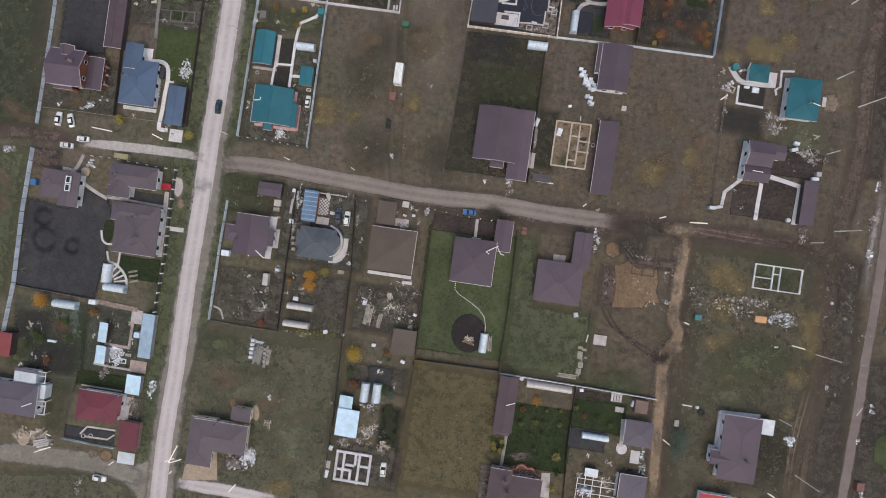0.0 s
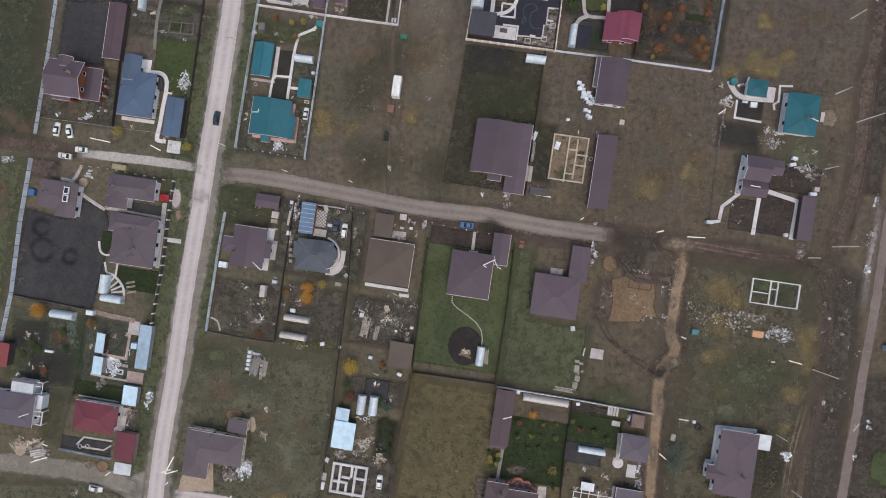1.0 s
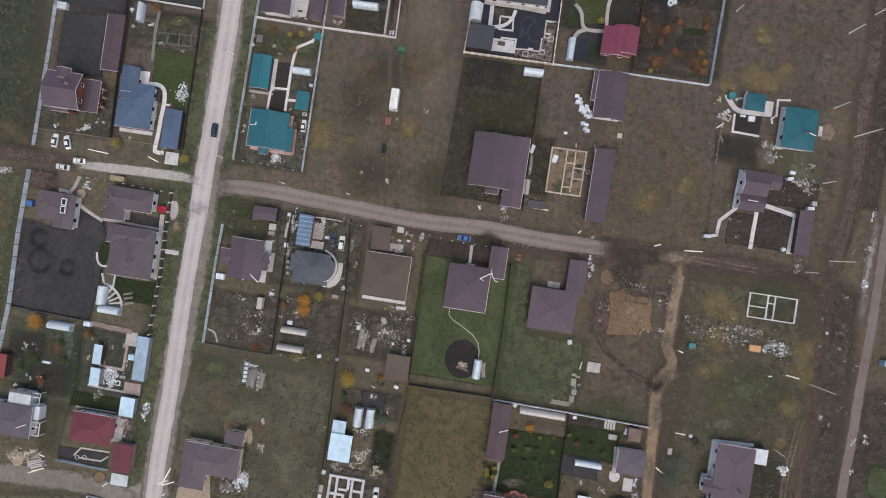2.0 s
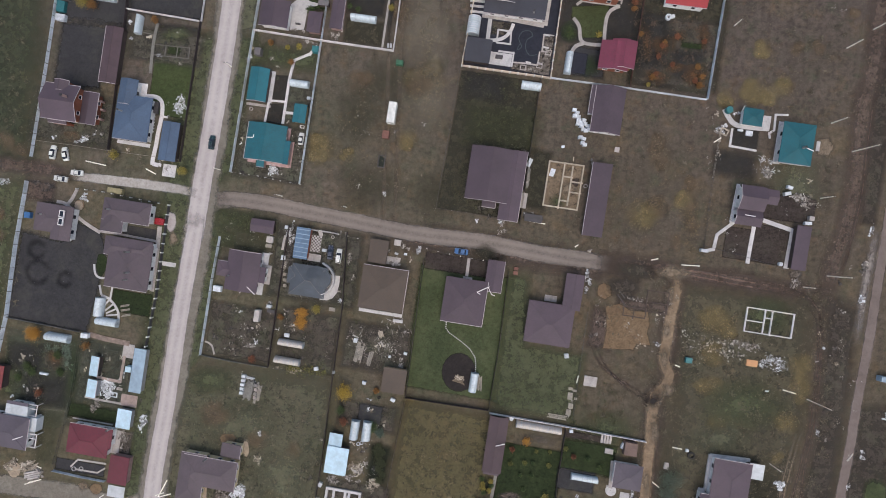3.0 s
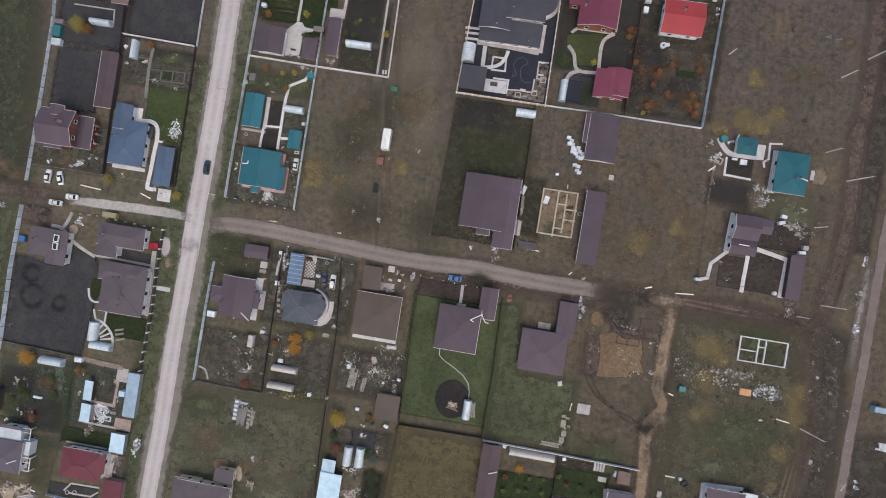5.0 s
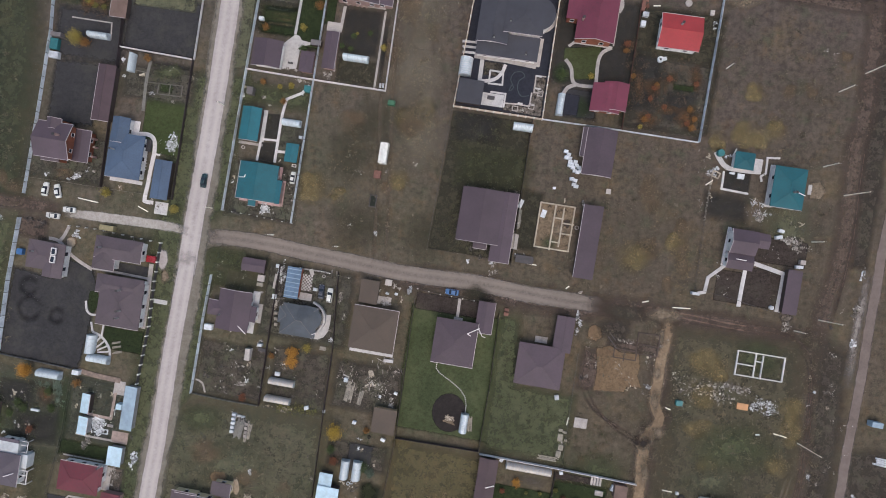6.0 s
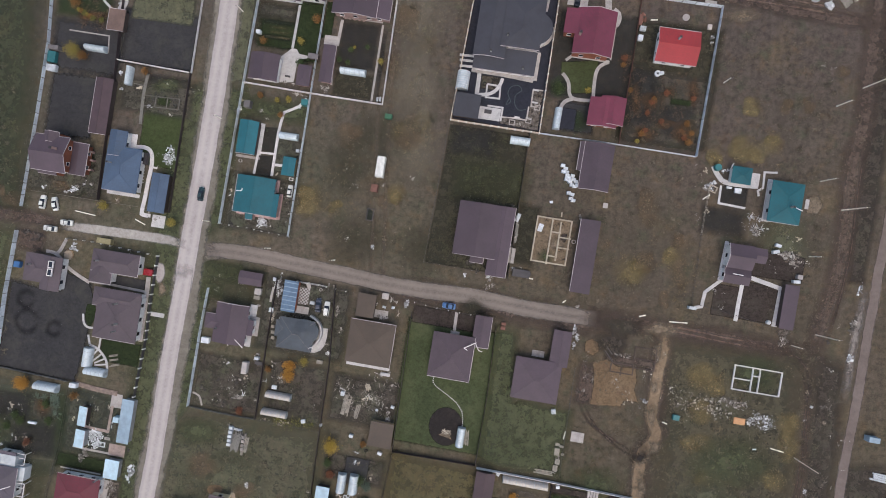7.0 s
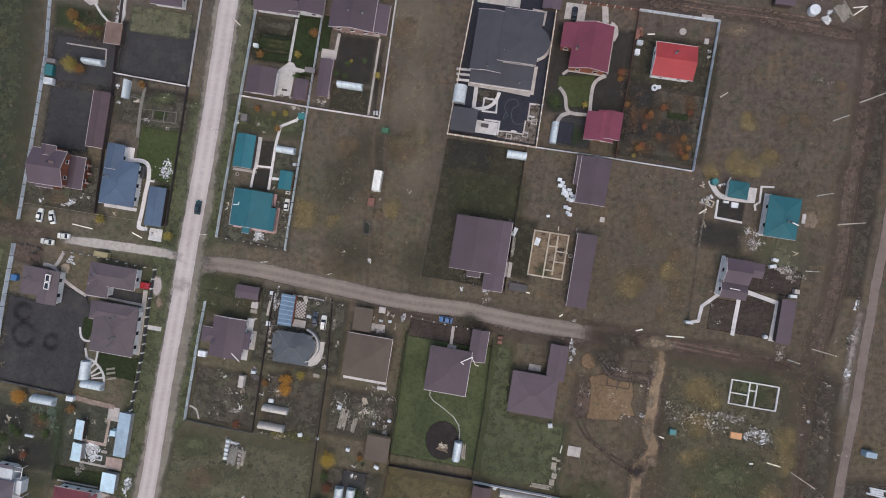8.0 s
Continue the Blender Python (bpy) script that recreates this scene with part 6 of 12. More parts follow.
crate("white step beside the house", -94.56, 46.83, -8.2, 1.13, 0.29, 0.16, TRIM, z=0.0, name="step", category="step")
crate("dark covered car beside the path", -92.95, 54.0, -8.2, 1.5, 3.6, 1.2, PAINT["dull"], z=0.0, name="covered_motorcycle", category="vehicle")
slab("white concrete strip beside the blue house", -100.4, 43.1, -8.2, 10.6, 1.1, 0.12)
pile("heap of white sacks and rubble on the lawn", -85.96, 54.84, 2.05, 2.73, 50, 0.85, HEAP["bright"], seed=21)
pile("heap of white rubble by the house", -116.62, 44.57, 1.19, 1.19, 34, 0.8, HEAP["bright"], seed=22)
path("thin grey kerb between vegetable beds", [(-93.8, 73.8), (-82.8, 72.6)], 0.28, mat=DIM_KERB)
path("thin grey kerb between vegetable beds", [(-94.2, 70.6), (-83.2, 69.3)], 0.28, mat=DIM_KERB)
path("thin grey kerb between vegetable beds", [(-90.3, 73.3), (-90.8, 70.3)], 0.28, mat=DIM_KERB)
path("thin grey kerb between vegetable beds", [(-86.6, 72.9), (-87.1, 69.8)], 0.28, mat=DIM_KERB)
path("thin grey kerb between vegetable beds", [(-82.8, 72.6), (-83.2, 69.3)], 0.28, mat=DIM_KERB)
path("thin grey kerb between vegetable beds", [(-98.7, 77.82), (-94.32, 76.78)], 0.28, mat=DIM_KERB)
blotch("garden_bed", -87.07, 76.8, 5.12, 2.22, DULL_GRASS, 71, "patchy green vegetable bed", "garden bed", core=0.5, rz=0.0)
flat("garden_bed", [(-89.87, 71.01), (-86.23, 70.49), (-85.91, 72.76), (-89.54, 73.28)], DEEP_LAWN, 1.5, "green vegetable bed", "garden bed")
tree("small yellow tree on the verge", -105.7, 39.23, 1.71, 2.6, "yellow", seed=23, dense=1.6)
tree("small yellow tree by the slab", -83.87, 34.33, 1.54, 2.6, "yellow", seed=24, dense=1.6)
pile("dark scrap and boards by the fence", -129.96, 29.54, 3.41, 1.71, 40, 0.8, HEAP["dark"], seed=25)
planks("long pale pole on the ground", -112.64, 36.96, -12.72, 0.38, 6.69, 1, POLE, seed=26, name="log", category="timber", h=0.2)
planks("pale plank on grass", -94.77, 34.42, -26.43, 0.38, 3.61, 1, POLE, seed=27, name="log", category="timber", h=0.2)
pile("pale frame scrap in rough grass", -142.64, 30.71, 2.39, 1.54, 22, 0.7, HEAP["white"], seed=28, flatness=0.25, long=1.8)
tank("dark round water barrel", -119.33, 18.21, 0.9, 1.2, PAINT["dull"])
crate("small pale brick pier", -110.13, 55.85, -8.2, 0.81, 0.6, 1.6, WALL["pink"], z=0.0, name="pier", category="pier")
crate("small pale brick pier", -109.78, 53.23, -8.2, 0.81, 0.6, 1.6, WALL["pink"], z=0.0, name="pier", category="pier")
crate("small pale brick pier", -110.32, 50.29, -8.2, 0.81, 0.6, 1.6, WALL["pink"], z=0.0, name="pier", category="pier")
path("narrow concrete garden path", [(-93.0, 80.5), (-94.3, 74.5), (-95.3, 64.9)], 0.9, mat=KERB, bend=True)
greenhouse("small white arched greenhouse", -109.19, 88.11, -8.2, 1.92, 6.4, 2.2)
greenhouse("small white arched greenhouse beside the fence", -98.6, 79.6, 81.8, 1.8, 5.6, 2.2)
house("small timber gazebo with brown board roof", -102.09, 96.42, -8.2, [(0.0, 0.0, 5.27, 6.63, 2.15, 0.37, "hip")], roof="timber", wall="dark", trim="NSW", over=0.35, name="shed", category="shed")
path("pale concrete garden edging", [(-118.62, 94.24), (-105.72, 92.26), (-105.99, 86.97)], 0.38, mat=CONCRETE)
blotch("garden_bed", -111.15, 98.63, 5.46, 1.54, RUSSET, 72, "autumn-coloured flower bed", "garden bed", core=0.5, rz=0.0)
tree("low olive autumn plants", -115.5, 100.52, 0.68, 0.8, "yellow", seed=29, name="shrub", dense=0.8)
tree("low olive autumn plants", -114.58, 99.95, 0.85, 0.8, "orange", seed=30, name="shrub", dense=0.8)
tree("low olive autumn plants", -113.65, 99.38, 1.02, 0.8, "olive", seed=31, name="shrub", dense=0.8)
tree("low olive autumn plants", -112.72, 98.81, 0.68, 0.8, "yellow", seed=32, name="shrub", dense=0.8)
tree("low olive autumn plants", -111.8, 98.25, 0.85, 0.8, "orange", seed=33, name="shrub", dense=0.8)
tree("low olive autumn plants", -110.87, 97.68, 1.02, 0.8, "olive", seed=34, name="shrub", dense=0.8)
tree("low olive autumn plants", -108.12, 97.04, 1.02, 0.8, "olive", seed=37, name="shrub", dense=0.8)
pile("small heap of white stones by the fence", -101.4, 75.4, 0.7, 0.7, 14, 0.6, HEAP["bright"], seed=541)
pile("small heap of white stones by the fence", -101.75, 80.5, 0.7, 0.7, 14, 0.6, HEAP["bright"], seed=542)
pile("white rubble strip along the fence", -101.73, 103.88, 0.68, 3.75, 46, 0.7, HEAP["white"], seed=40)
path("pale winding garden path", [(-109.6, 106.6), (-107.5, 103.3), (-105.1, 100.8)], 0.7, bend=True)
flat("pond_rim", [(-113.53, 107.84), (-111.29, 106.06), (-108.73, 106.75), (-109.16, 109.93), (-113.2, 109.96)], GRAVEL, 0.5, "pale gravel circle in the garden", "ground")
path("pale winding garden path", [(-99.5, 111.26), (-100.68, 106.34), (-100.8, 102.82), (-102.4, 100.36)], 2.0, bend=True)
house("plum-roofed house with pale gutters at the garden end", -84.39, 110.17, -8.2, [(0.0, 0.0, 10.3, 11.44, 2.82, 1.24, "hip")], roof="plum", trim="SE")
tree("yellow autumn tree by the fence", -115.57, 86.98, 2.73, 4.0, "yellow", seed=41, dense=3.2)
tree("orange autumn tree in the garden", -112.86, 85.5, 1.71, 3.0, "orange", seed=42, dense=1.8)
tree("orange autumn tree in the garden", -115.35, 102.25, 2.05, 3.0, "orange", seed=43, dense=1.8)
tree("small yellow tree in the garden", -93.19, 80.76, 1.37, 2.5, "orange", seed=44)
crate("white tarpaulin covered stack by the fence", -123.7, 82.13, -8.2, 3.12, 2.04, 1.2, BLOCK, z=0.0, name="covered_stack", category="stack")
crate("teal water tank by the fence", -123.58, 85.56, -8.2, 2.59, 3.36, 1.2, PAINT["teal"], z=0.0, name="water_tank", category="tank")
crate("grey timber shed roof by the fence", -122.55, 88.24, -8.2, 3.36, 1.29, 1.8, ROOF["grey"], z=0.0, name="woodshed", category="shed")
car("small white hatchback parked on grass", -125.97, 40.24, 80, "white")
car("small white hatchback parked on grass", -121.97, 39.67, 100, "white")
car("white sedan parked on the lane", -123.44, 31.97, 172, "white", length=4.4)
car("white sedan parked on the lane", -118.18, 33.85, 175, "white", length=4.0)
car("dark green car on the gravel road", -75.24, 43.37, 82, "dark", length=4.4)

# ---------- teal-roofed plot ----------
fence("pale blue-grey sheet metal fence by the road", [(-56.93, 110.91), (-62.35, 77.92), (-69.26, 34.26)], 1.6, panel=FENCE_GREY, post=POST_WHITE, step=3.7, gap=0.18, post_w=0.1)
fence("pale sheet metal fence between plots", [(-62.35, 77.74), (-41.63, 74.34), (-19.45, 71.0), (-14.49, 110.56)], 1.5, panel=TRIM, post=POST_WHITE, thick=0.16)
fence("pale blue-grey sheet metal fence beside the meadow", [(-36.17, 110.74), (-41.45, 74.52), (-47.79, 30.6)], 1.6, panel=FENCE_GREY, post=POST_DARK, step=3.7, gap=0.18, post_w=0.1)
fence("low fence with white posts", [(-68.91, 34.26), (-60.78, 33.14), (-53.75, 31.69), (-47.61, 30.6)], 0.9, post=POST_WHITE, rails=True, step=2.6, post_w=0.2)
house("teal-roofed outbuilding with a pale terrace", -60.1, 60.5, -8.2, [(0.0, 0.0, 5.9, 10.18, 2.55, 0.79, "gy")], roof="teal", wall="dark", trim="S", over=0.35, name="shed", category="shed")
slab("pale paved terrace beside the outbuilding", -57.0, 60.4, -8.2, 1.4, 9.8, 0.12, mat=SLAB)
slab("pale concrete strip on the village plot", -61.0, 55.0, -8.2, 7.6, 0.8, 0.12, mat=CONCRETE)
house("small teal-roofed shed on a village plot", -47.49, 51.84, -8.2, [(0.0, 0.0, 3.95, 5.67, 1.95, 0.36, "gy")], roof="teal", wall="wood", over=0.35, name="shed", category="shed")
house("single-storey house with teal metal roof and pink brick walls", -57.52, 43.01, -8.2, [(0.0, -0.1, 12.0, 11.3, 2.9, 1.2, "gy"), (6.2, -2.25, 3.0, 7.1, 2.7, 0.4, "sx"), (-0.85, -6.3, 2.3, 2.6, 2.4, 0.2, "sy")], roof="teal", wall="pink", trim="SW", pipes=[(-4.89, 0.38, -3.2, 0.6, 4.6), (-3.2, 0.6, -3.14, 1.45, 4.6)])
slab("pink brick terrace by the teal house", -51.4, 45.9, -8.2, 1.0, 3.8, 0.12, mat=PINK_PAVING)
slab("pink brick terrace by the teal house", -50.7, 39.7, -8.2, 1.0, 7.9, 0.12, mat=PINK_PAVING)
slab("pink brick strip before the teal house", -54.9, 36.6, -8.2, 7.2, 0.9, 0.12, mat=PINK_PAVING)
slab("pink brick strip before the teal house", -63.0, 37.9, -8.2, 2.6, 0.9, 0.12, mat=PINK_PAVING)
footing("small white frame on the grass", -47.32, 48.27, -8.2, 1.4, 0.9, [], mat=TRIM, h=0.2, t=0.2, name="frame", category="frame")
planks("pale log by the garden path", -51.73, 49.81, 50.0, 0.4, 1.6, 1, LUMBER, seed=546, name="log", category="timber", h=0.2)
greenhouse("grey arched greenhouse on the plot", -47.91, 61.19, -8.2, 2.06, 5.55, 2.2)
path("white concrete garden path", [(-42.9, 72.9), (-45.1, 70.5), (-49.9, 68.6), (-50.9, 65.1), (-51.5, 62.4), (-53.4, 49.2)], 0.8, mat=TRIM)
path("white concrete garden path", [(-57.3, 56.35), (-52.4, 55.9)], 0.6, mat=TRIM)
path("white concrete garden path", [(-57.81, 55.9), (-58.95, 49.8)], 0.7, mat=TRIM)
path("white concrete garden path", [(-52.4, 52.58), (-50.1, 52.4)], 0.8, mat=TRIM)
pile("heap of white rubble by the house", -56.76, 34.52, 1.7, 1.7, 44, 0.75, HEAP["bright"], seed=45)
car("small white hatchback beside the fence", -47.43, 44.5, 82, "white", length=3.7, width=1.5)
ring("pale concrete well ring in grass", -63.2, 53.79, 0.55, 0.5, CONCRETE)
crate("small white box on the village plot", -45.19, 56.85, -6.2, 0.99, 0.87, 1.0, BLOCK, z=0.0)
crate("small grey cabin by the road", -60.72, 70.82, -8.2, 1.89, 2.18, 2.0, ROOF["grey"], z=0.0, name="cabin", category="shed")
pile("white lumber scrap by the fence", -63.4, 69.22, 1.19, 1.54, 10, 1.0, HEAP["white"], seed=47)
pile("rubble heap in the garden", -56.88, 69.44, 0.85, 0.85, 10, 0.7, HEAP["grey"], seed=48)
crate("small teal shed by the path", -43.01, 71.36, -8.2, 2.0, 1.81, 1.9, PAINT["teal"], z=0.0, name="shed", category="shed")
tree("small yellow shrub in the garden", -51.7, 72.19, 0.85, 1.8, "yellow", seed=49)
tree("small orange shrub in the garden", -50.53, 67.78, 1.02, 1.6, "orange", seed=50)
house("long plum-roofed house behind the north fence", -50.61, 105.72, -8.2, [(0.0, 0.0, 13.8, 7.2, 2.82, 1.44, "gx"), (8.82, 1.55, 10.95, 8.41, 2.99, 1.15, "gy")], roof="plum", trim="S")
house("plum-roofed garage house beside the paved yard", -54.51, 82.11, -8.2, [(-0.55, -0.5, 8.9, 8.2, 3.0, 0.9, "gy")], roof="plum", trim="S", name="garage", category="garage")
house("plum-roofed summer kitchen on a village plot", -43.23, 79.31, -8.2, [(0.0, 0.0, 4.18, 6.27, 2.25, 0.5, "hip")], wall="pink", over=0.35, name="shed", category="shed")
house("long narrow plum-roofed shed by the fence", -36.07, 82.84, -8.2, [(0.0, 0.0, 3.93, 11.28, 2.15, 0.36, "gy")], wall="pink", trim="E", over=0.35, name="shed", category="shed")
house("large plum-roofed house with pink brick bay front", -26.74, 105.63, -8.2, [(0.0, 0.0, 13.6, 18.12, 3.52, 1.44, "gy"), (7.3, -4.51, 6.92, 8.72, 2.82, 0.72, "gy")], roof="plum", wall="pink", trim="SE", vents=[(-1.11, -4.1, 6.0, 0.45), (3.09, -4.26, 5.8, 0.45)])
ring("pale brick arch edging on the terrace", -31.27, 97.74, 0.55, 0.5, WALL["pink"], name="planter", category="planter")
ring("pale brick arch edging on the terrace", -29.87, 97.51, 0.55, 0.5, WALL["pink"], name="planter", category="planter")
ring("pale brick arch edging on the terrace", -28.48, 97.29, 0.55, 0.5, WALL["pink"], name="planter", category="planter")
ring("pale brick arch edging on the terrace", -27.09, 97.06, 0.55, 0.5, WALL["pink"], name="planter", category="planter")
ring("pale brick arch edging on the terrace", -25.71, 96.83, 0.55, 0.5, WALL["pink"], name="planter", category="planter")
flat("paved_yard", [(-47.68, 88.34), (-46.27, 87.99), (-45.54, 86.61), (-42.72, 85.92), (-43.05, 85.23), (-45.51, 84.88), (-46.18, 83.15), (-47.14, 77.96), (-51.55, 77.94), (-51.16, 85.74)], PAVING, 0.3, "pale paved yard between outbuildings", "yard")
path("pale paved path through the garden", [(-45.44, 101.42), (-47.58, 88.46)], 0.8)
path("pale paved path along the soil bed", [(-19.8, 95.3), (-23.0, 72.1)], 0.6, mat=CONCRETE)
strip("garden_bed", [(-18.7, 94.8), (-21.7, 71.7)], 1.2, BED, 0.4, "dark soil strip beside the path", "garden bed")
path("pale paved path along the house", [(-32.25, 96.94), (-33.68, 89.19)], 0.9, mat=CONCRETE)
slab("pinkish paved terrace in front of the house", -25.98, 97.03, -8.2, 12.41, 0.69, 0.12, mat=CONCRETE)
greenhouse("white arched greenhouse on the lawn", -28.54, 80.88, -8.2, 1.99, 7.66, 2.2)
tree("small autumn shrub in the garden", -39.71, 96.75, 1.54, 1.8, "orange", seed=51)
tree("small autumn shrub in the garden", -56.36, 90.45, 1.19, 1.8, "orange", seed=52)
tree("small autumn shrub in the garden", -44.63, 90.09, 1.19, 1.8, "yellow", seed=53)
tree("small autumn shrub in the garden", -20.15, 83.93, 1.02, 1.8, "yellow", seed=54)
tree("small autumn shrub in the garden", -44.86, 83.57, 1.37, 1.8, "green", seed=55)
tree("small autumn shrub in the garden", -32.73, 84.43, 0.85, 1.8, "green", seed=56)
tree("small autumn shrub in the garden", -48.15, 72.41, 1.02, 1.8, "yellow", seed=57)
tree("small autumn shrub in the garden", -56.94, 73.75, 1.02, 1.8, "orange", seed=58)
tree("small bush in the soil bed", -29.47, 87.72, 1.02, 1.0, "green", seed=59, name="shrub", dense=0.6)
tree("small bush in the soil bed", -24.3, 88.4, 0.85, 1.0, "green", seed=60, name="shrub", dense=0.6)
tree("small bush in the soil bed", -28.27, 88.4, 0.51, 1.0, "yellow", seed=61, name="shrub", dense=0.6)
tree("small bush in the soil bed", -30.27, 83.78, 1.02, 1.0, "green", seed=62, name="shrub", dense=0.6)
flat("garden_bed", [(-56.84, 96.22), (-47.8, 94.92), (-47.64, 96.07), (-56.68, 97.37)], HEDGE, 0.8, "dark green bed row", "garden bed")
flat("garden_bed", [(-57.12, 91.67), (-48.43, 90.42), (-48.25, 91.61), (-56.95, 92.86)], HEDGE, 0.8, "dark green bed row", "garden bed")
strip("bed_row", [(-56.29, 95.29), (-52.03, 94.75), (-47.79, 94.05)], 0.5, STRAW, 0.5, "thin straw-coloured bed row", "garden bed")
strip("bed_row", [(-56.26, 93.73), (-52.0, 93.19), (-47.76, 92.49)], 0.5, STRAW, 0.5, "thin straw-coloured bed row", "garden bed")
strip("bed_row", [(-56.23, 92.16), (-51.97, 91.63), (-47.73, 90.93)], 0.5, STRAW, 0.5, "thin straw-coloured bed row", "garden bed")
slab("pinkish paved corner by the shed", -35.42, 90.7, -8.2, 4.7, 2.81, 0.12, mat=CONCRETE)
pile("stacked bricks and scrap by the fence", -37.63, 75.91, 1.37, 1.54, 24, 0.8, HEAP["grey"], seed=63)
house("small grey lean-to roof", -40.65, 85.28, -8.2, [(0.0, 0.0, 3.24, 1.6, 1.75, 0.14, "sx")], roof="grey", wall="dark", over=0.35, name="shed", category="shed")
path("pale edging beside the shed", [(-34.38, 89.19), (-35.38, 77.13)], 0.6, mat=CONCRETE)
crate("small white vent box on the yard", -48.92, 79.69, -8.2, 1.5, 0.48, 0.5, PAINT["dull"], z=0.0)
pile("clutter on the yard edge", -48.72, 77.61, 1.54, 0.51, 16, 0.7, HEAP["grey"], seed=64)
crate("small white frame in the corner bed", -21.14, 72.77, -8.2, 0.56, 1.3, 0.4, BLOCK, z=0.0, name="cold_frame", category="cold frame")
crate("small white frame in the corner bed", -20.28, 72.77, -8.2, 0.56, 1.3, 0.4, BLOCK, z=0.0, name="cold_frame", category="cold frame")
crate("white tank by the fence", -57.93, 93.14, -8.2, 1.41, 1.02, 1.2, BLOCK, z=0.0, name="water_cube", category="tank")
pile("stacked boards along the fence", -44.61, 74.16, 2.39, 0.51, 18, 0.8, HEAP["grey"], seed=65)
flat("rockery", [(25.57, 75.62), (28.75, 75.29), (27.3, 63.47), (15.83, 65.59), (16.29, 67.62), (23.89, 66.32), (24.65, 70.89), (25.31, 71.06)], DEBRIS, 0.4, "brownish paved rockery along the fence", "yard")
path("pale kerb of the rockery", [(28.75, 75.46), (25.73, 75.79), (25.15, 70.89), (26.83, 70.56)], 0.4, mat=CONCRETE)
path("pale kerb of the rockery", [(16.13, 67.62), (19.84, 67.31), (23.88, 66.66), (24.48, 70.72)], 0.4, mat=CONCRETE)
footing("small pale square planter", 19.59, 65.97, -8.2, 1.79, 1.61, [], mat=CONCRETE, h=0.3, name="planter", category="planter", t=0.25)
footing("small pale square planter", 24.44, 66.51, -8.2, 1.79, 1.61, [], mat=CONCRETE, h=0.3, name="planter", category="planter", t=0.25)
footing("small pale square planter", 27.04, 70.4, -8.2, 1.79, 1.61, [], mat=CONCRETE, h=0.3, name="planter", category="planter", t=0.25)

# ---------- meadow ----------
trailer("white box trailer standing on meadow", -19.39, 51.88, 81.8, 2.35, 6.21, 2.6, PAINT["white"])
crate("rusty red machine cabin on meadow", -21.4, 45.7, -8.2, 2.0, 2.3, 1.5, PAINT["rust"], z=0.0, name="machine_cabin", category="cabin")
footing("dark open pit frame in the grass", -22.77, 37.78, -8.2, 2.2, 3.8, [], mat=PAINT["dull"], h=0.35, t=0.3, name="pit_frame", category="pit")
# Flat dark box stands in for the pit's inside; nothing is dug
crate("dark green inside of the open pit", -22.77, 37.78, -8.2, 1.5, 3.1, 0.1, PAINT["pit"], z=0.0, name="pit_water", category="water")
crate("green metal container on meadow", -17.5, 67.31, -8.2, 2.1, 1.44, 1.5, PAINT["green"], z=0.0, name="container", category="container")
pile("scatter of white rubble in grass", -22.08, 27.29, 1.02, 1.02, 10, 0.6, HEAP["white"], seed=66)
pile("scatter of scrap by the cabin", -19.49, 46.97, 1.02, 0.85, 9, 0.6, HEAP["grey"], seed=67)

# ---------- plum-roofed plots ----------
fence("thin dark wire fence beside the meadow", [(0.71, 65.43), (-2.7, 44.19), (-6.11, 23.41)], 1.5, post=POST_DARK, step=3.0, rails=True)
fence("thin dark fence between plots", [(24.88, 62.78), (21.86, 40.5), (19.01, 19.34)], 1.4, panel=FENCE_DARK, post=POST_DARK)
fence("low wire fence with pale posts", [(-6.11, 23.75), (3.26, 22.33), (13.44, 20.56)], 1.0, post=POST_WHITE, rails=True, step=5)
house("large single-storey house with plum metal roof", 10.08, 33.54, -8.2, [(0.0, 0.0, 13.17, 15.85, 3.17, 1.51, "gy"), (6.98, -2.37, 6.02, 20.83, 2.9, 0.65, "gy"), (0.84, -8.45, 4.06, 2.48, 2.64, 0.31, "hip")], roof="plum", wall="white", trim="ES")
greenhouse("white arched greenhouse by the fence", 22.01, 60.31, -8.2, 2.32, 5.73, 2.2)
crate("stack of white blocks along the wall", 21.8, 37.45, -24.2, 1.14, 2.5, 1.0, BLOCK, z=0.0)
crate("stack of grey blocks along the wall", 20.21, 26.11, -8.2, 1.67, 4.53, 1.0, CONCRETE, z=0.0)
trailer("dark flatbed trailer with a pale board", 22.99, 20.89, -8.2, 2.34, 5.23, 0.3, PAINT["dull"], name="flatbed_trailer")
planks("pale beam on the trailer side", 24.22, 19.65, -11.01, 0.38, 5.48, 1, POLE, seed=69, name="log", category="timber", h=0.2)
pile("white junk by the trailer", 21.19, 21.87, 0.68, 1.02, 8, 0.8, HEAP["white"], seed=70)
house("plum-roofed house with a pale side wall", 44.08, 52.44, -8.2, [(0.0, 0.0, 8.74, 13.82, 2.99, 1.3, "gy"), (-3.77, 2.57, 3.7, 8.51, 2.82, 0.36, "sx")], roof="plum", wall="white", trim="SW")
crate("pallet of white building blocks", 34.85, 53.13, -16.2, 1.21, 0.93, 1.0, BLOCK, z=0.0, name="block_pallet", category="building blocks", group="block pallets")
crate("pallet of white building blocks", 35.65, 52.23, -13.2, 1.2, 0.92, 1.15, BLOCK, z=0.0, name="block_pallet", category="building blocks", group="block pallets")
crate("pallet of white building blocks", 34.95, 51.35, -10.2, 1.2, 0.92, 1.3, BLOCK, z=0.0, name="block_pallet", category="building blocks", group="block pallets")
crate("pallet of white building blocks", 36.01, 51.11, -7.2, 1.2, 0.92, 1.0, BLOCK, z=0.0, name="block_pallet", category="building blocks", group="block pallets")
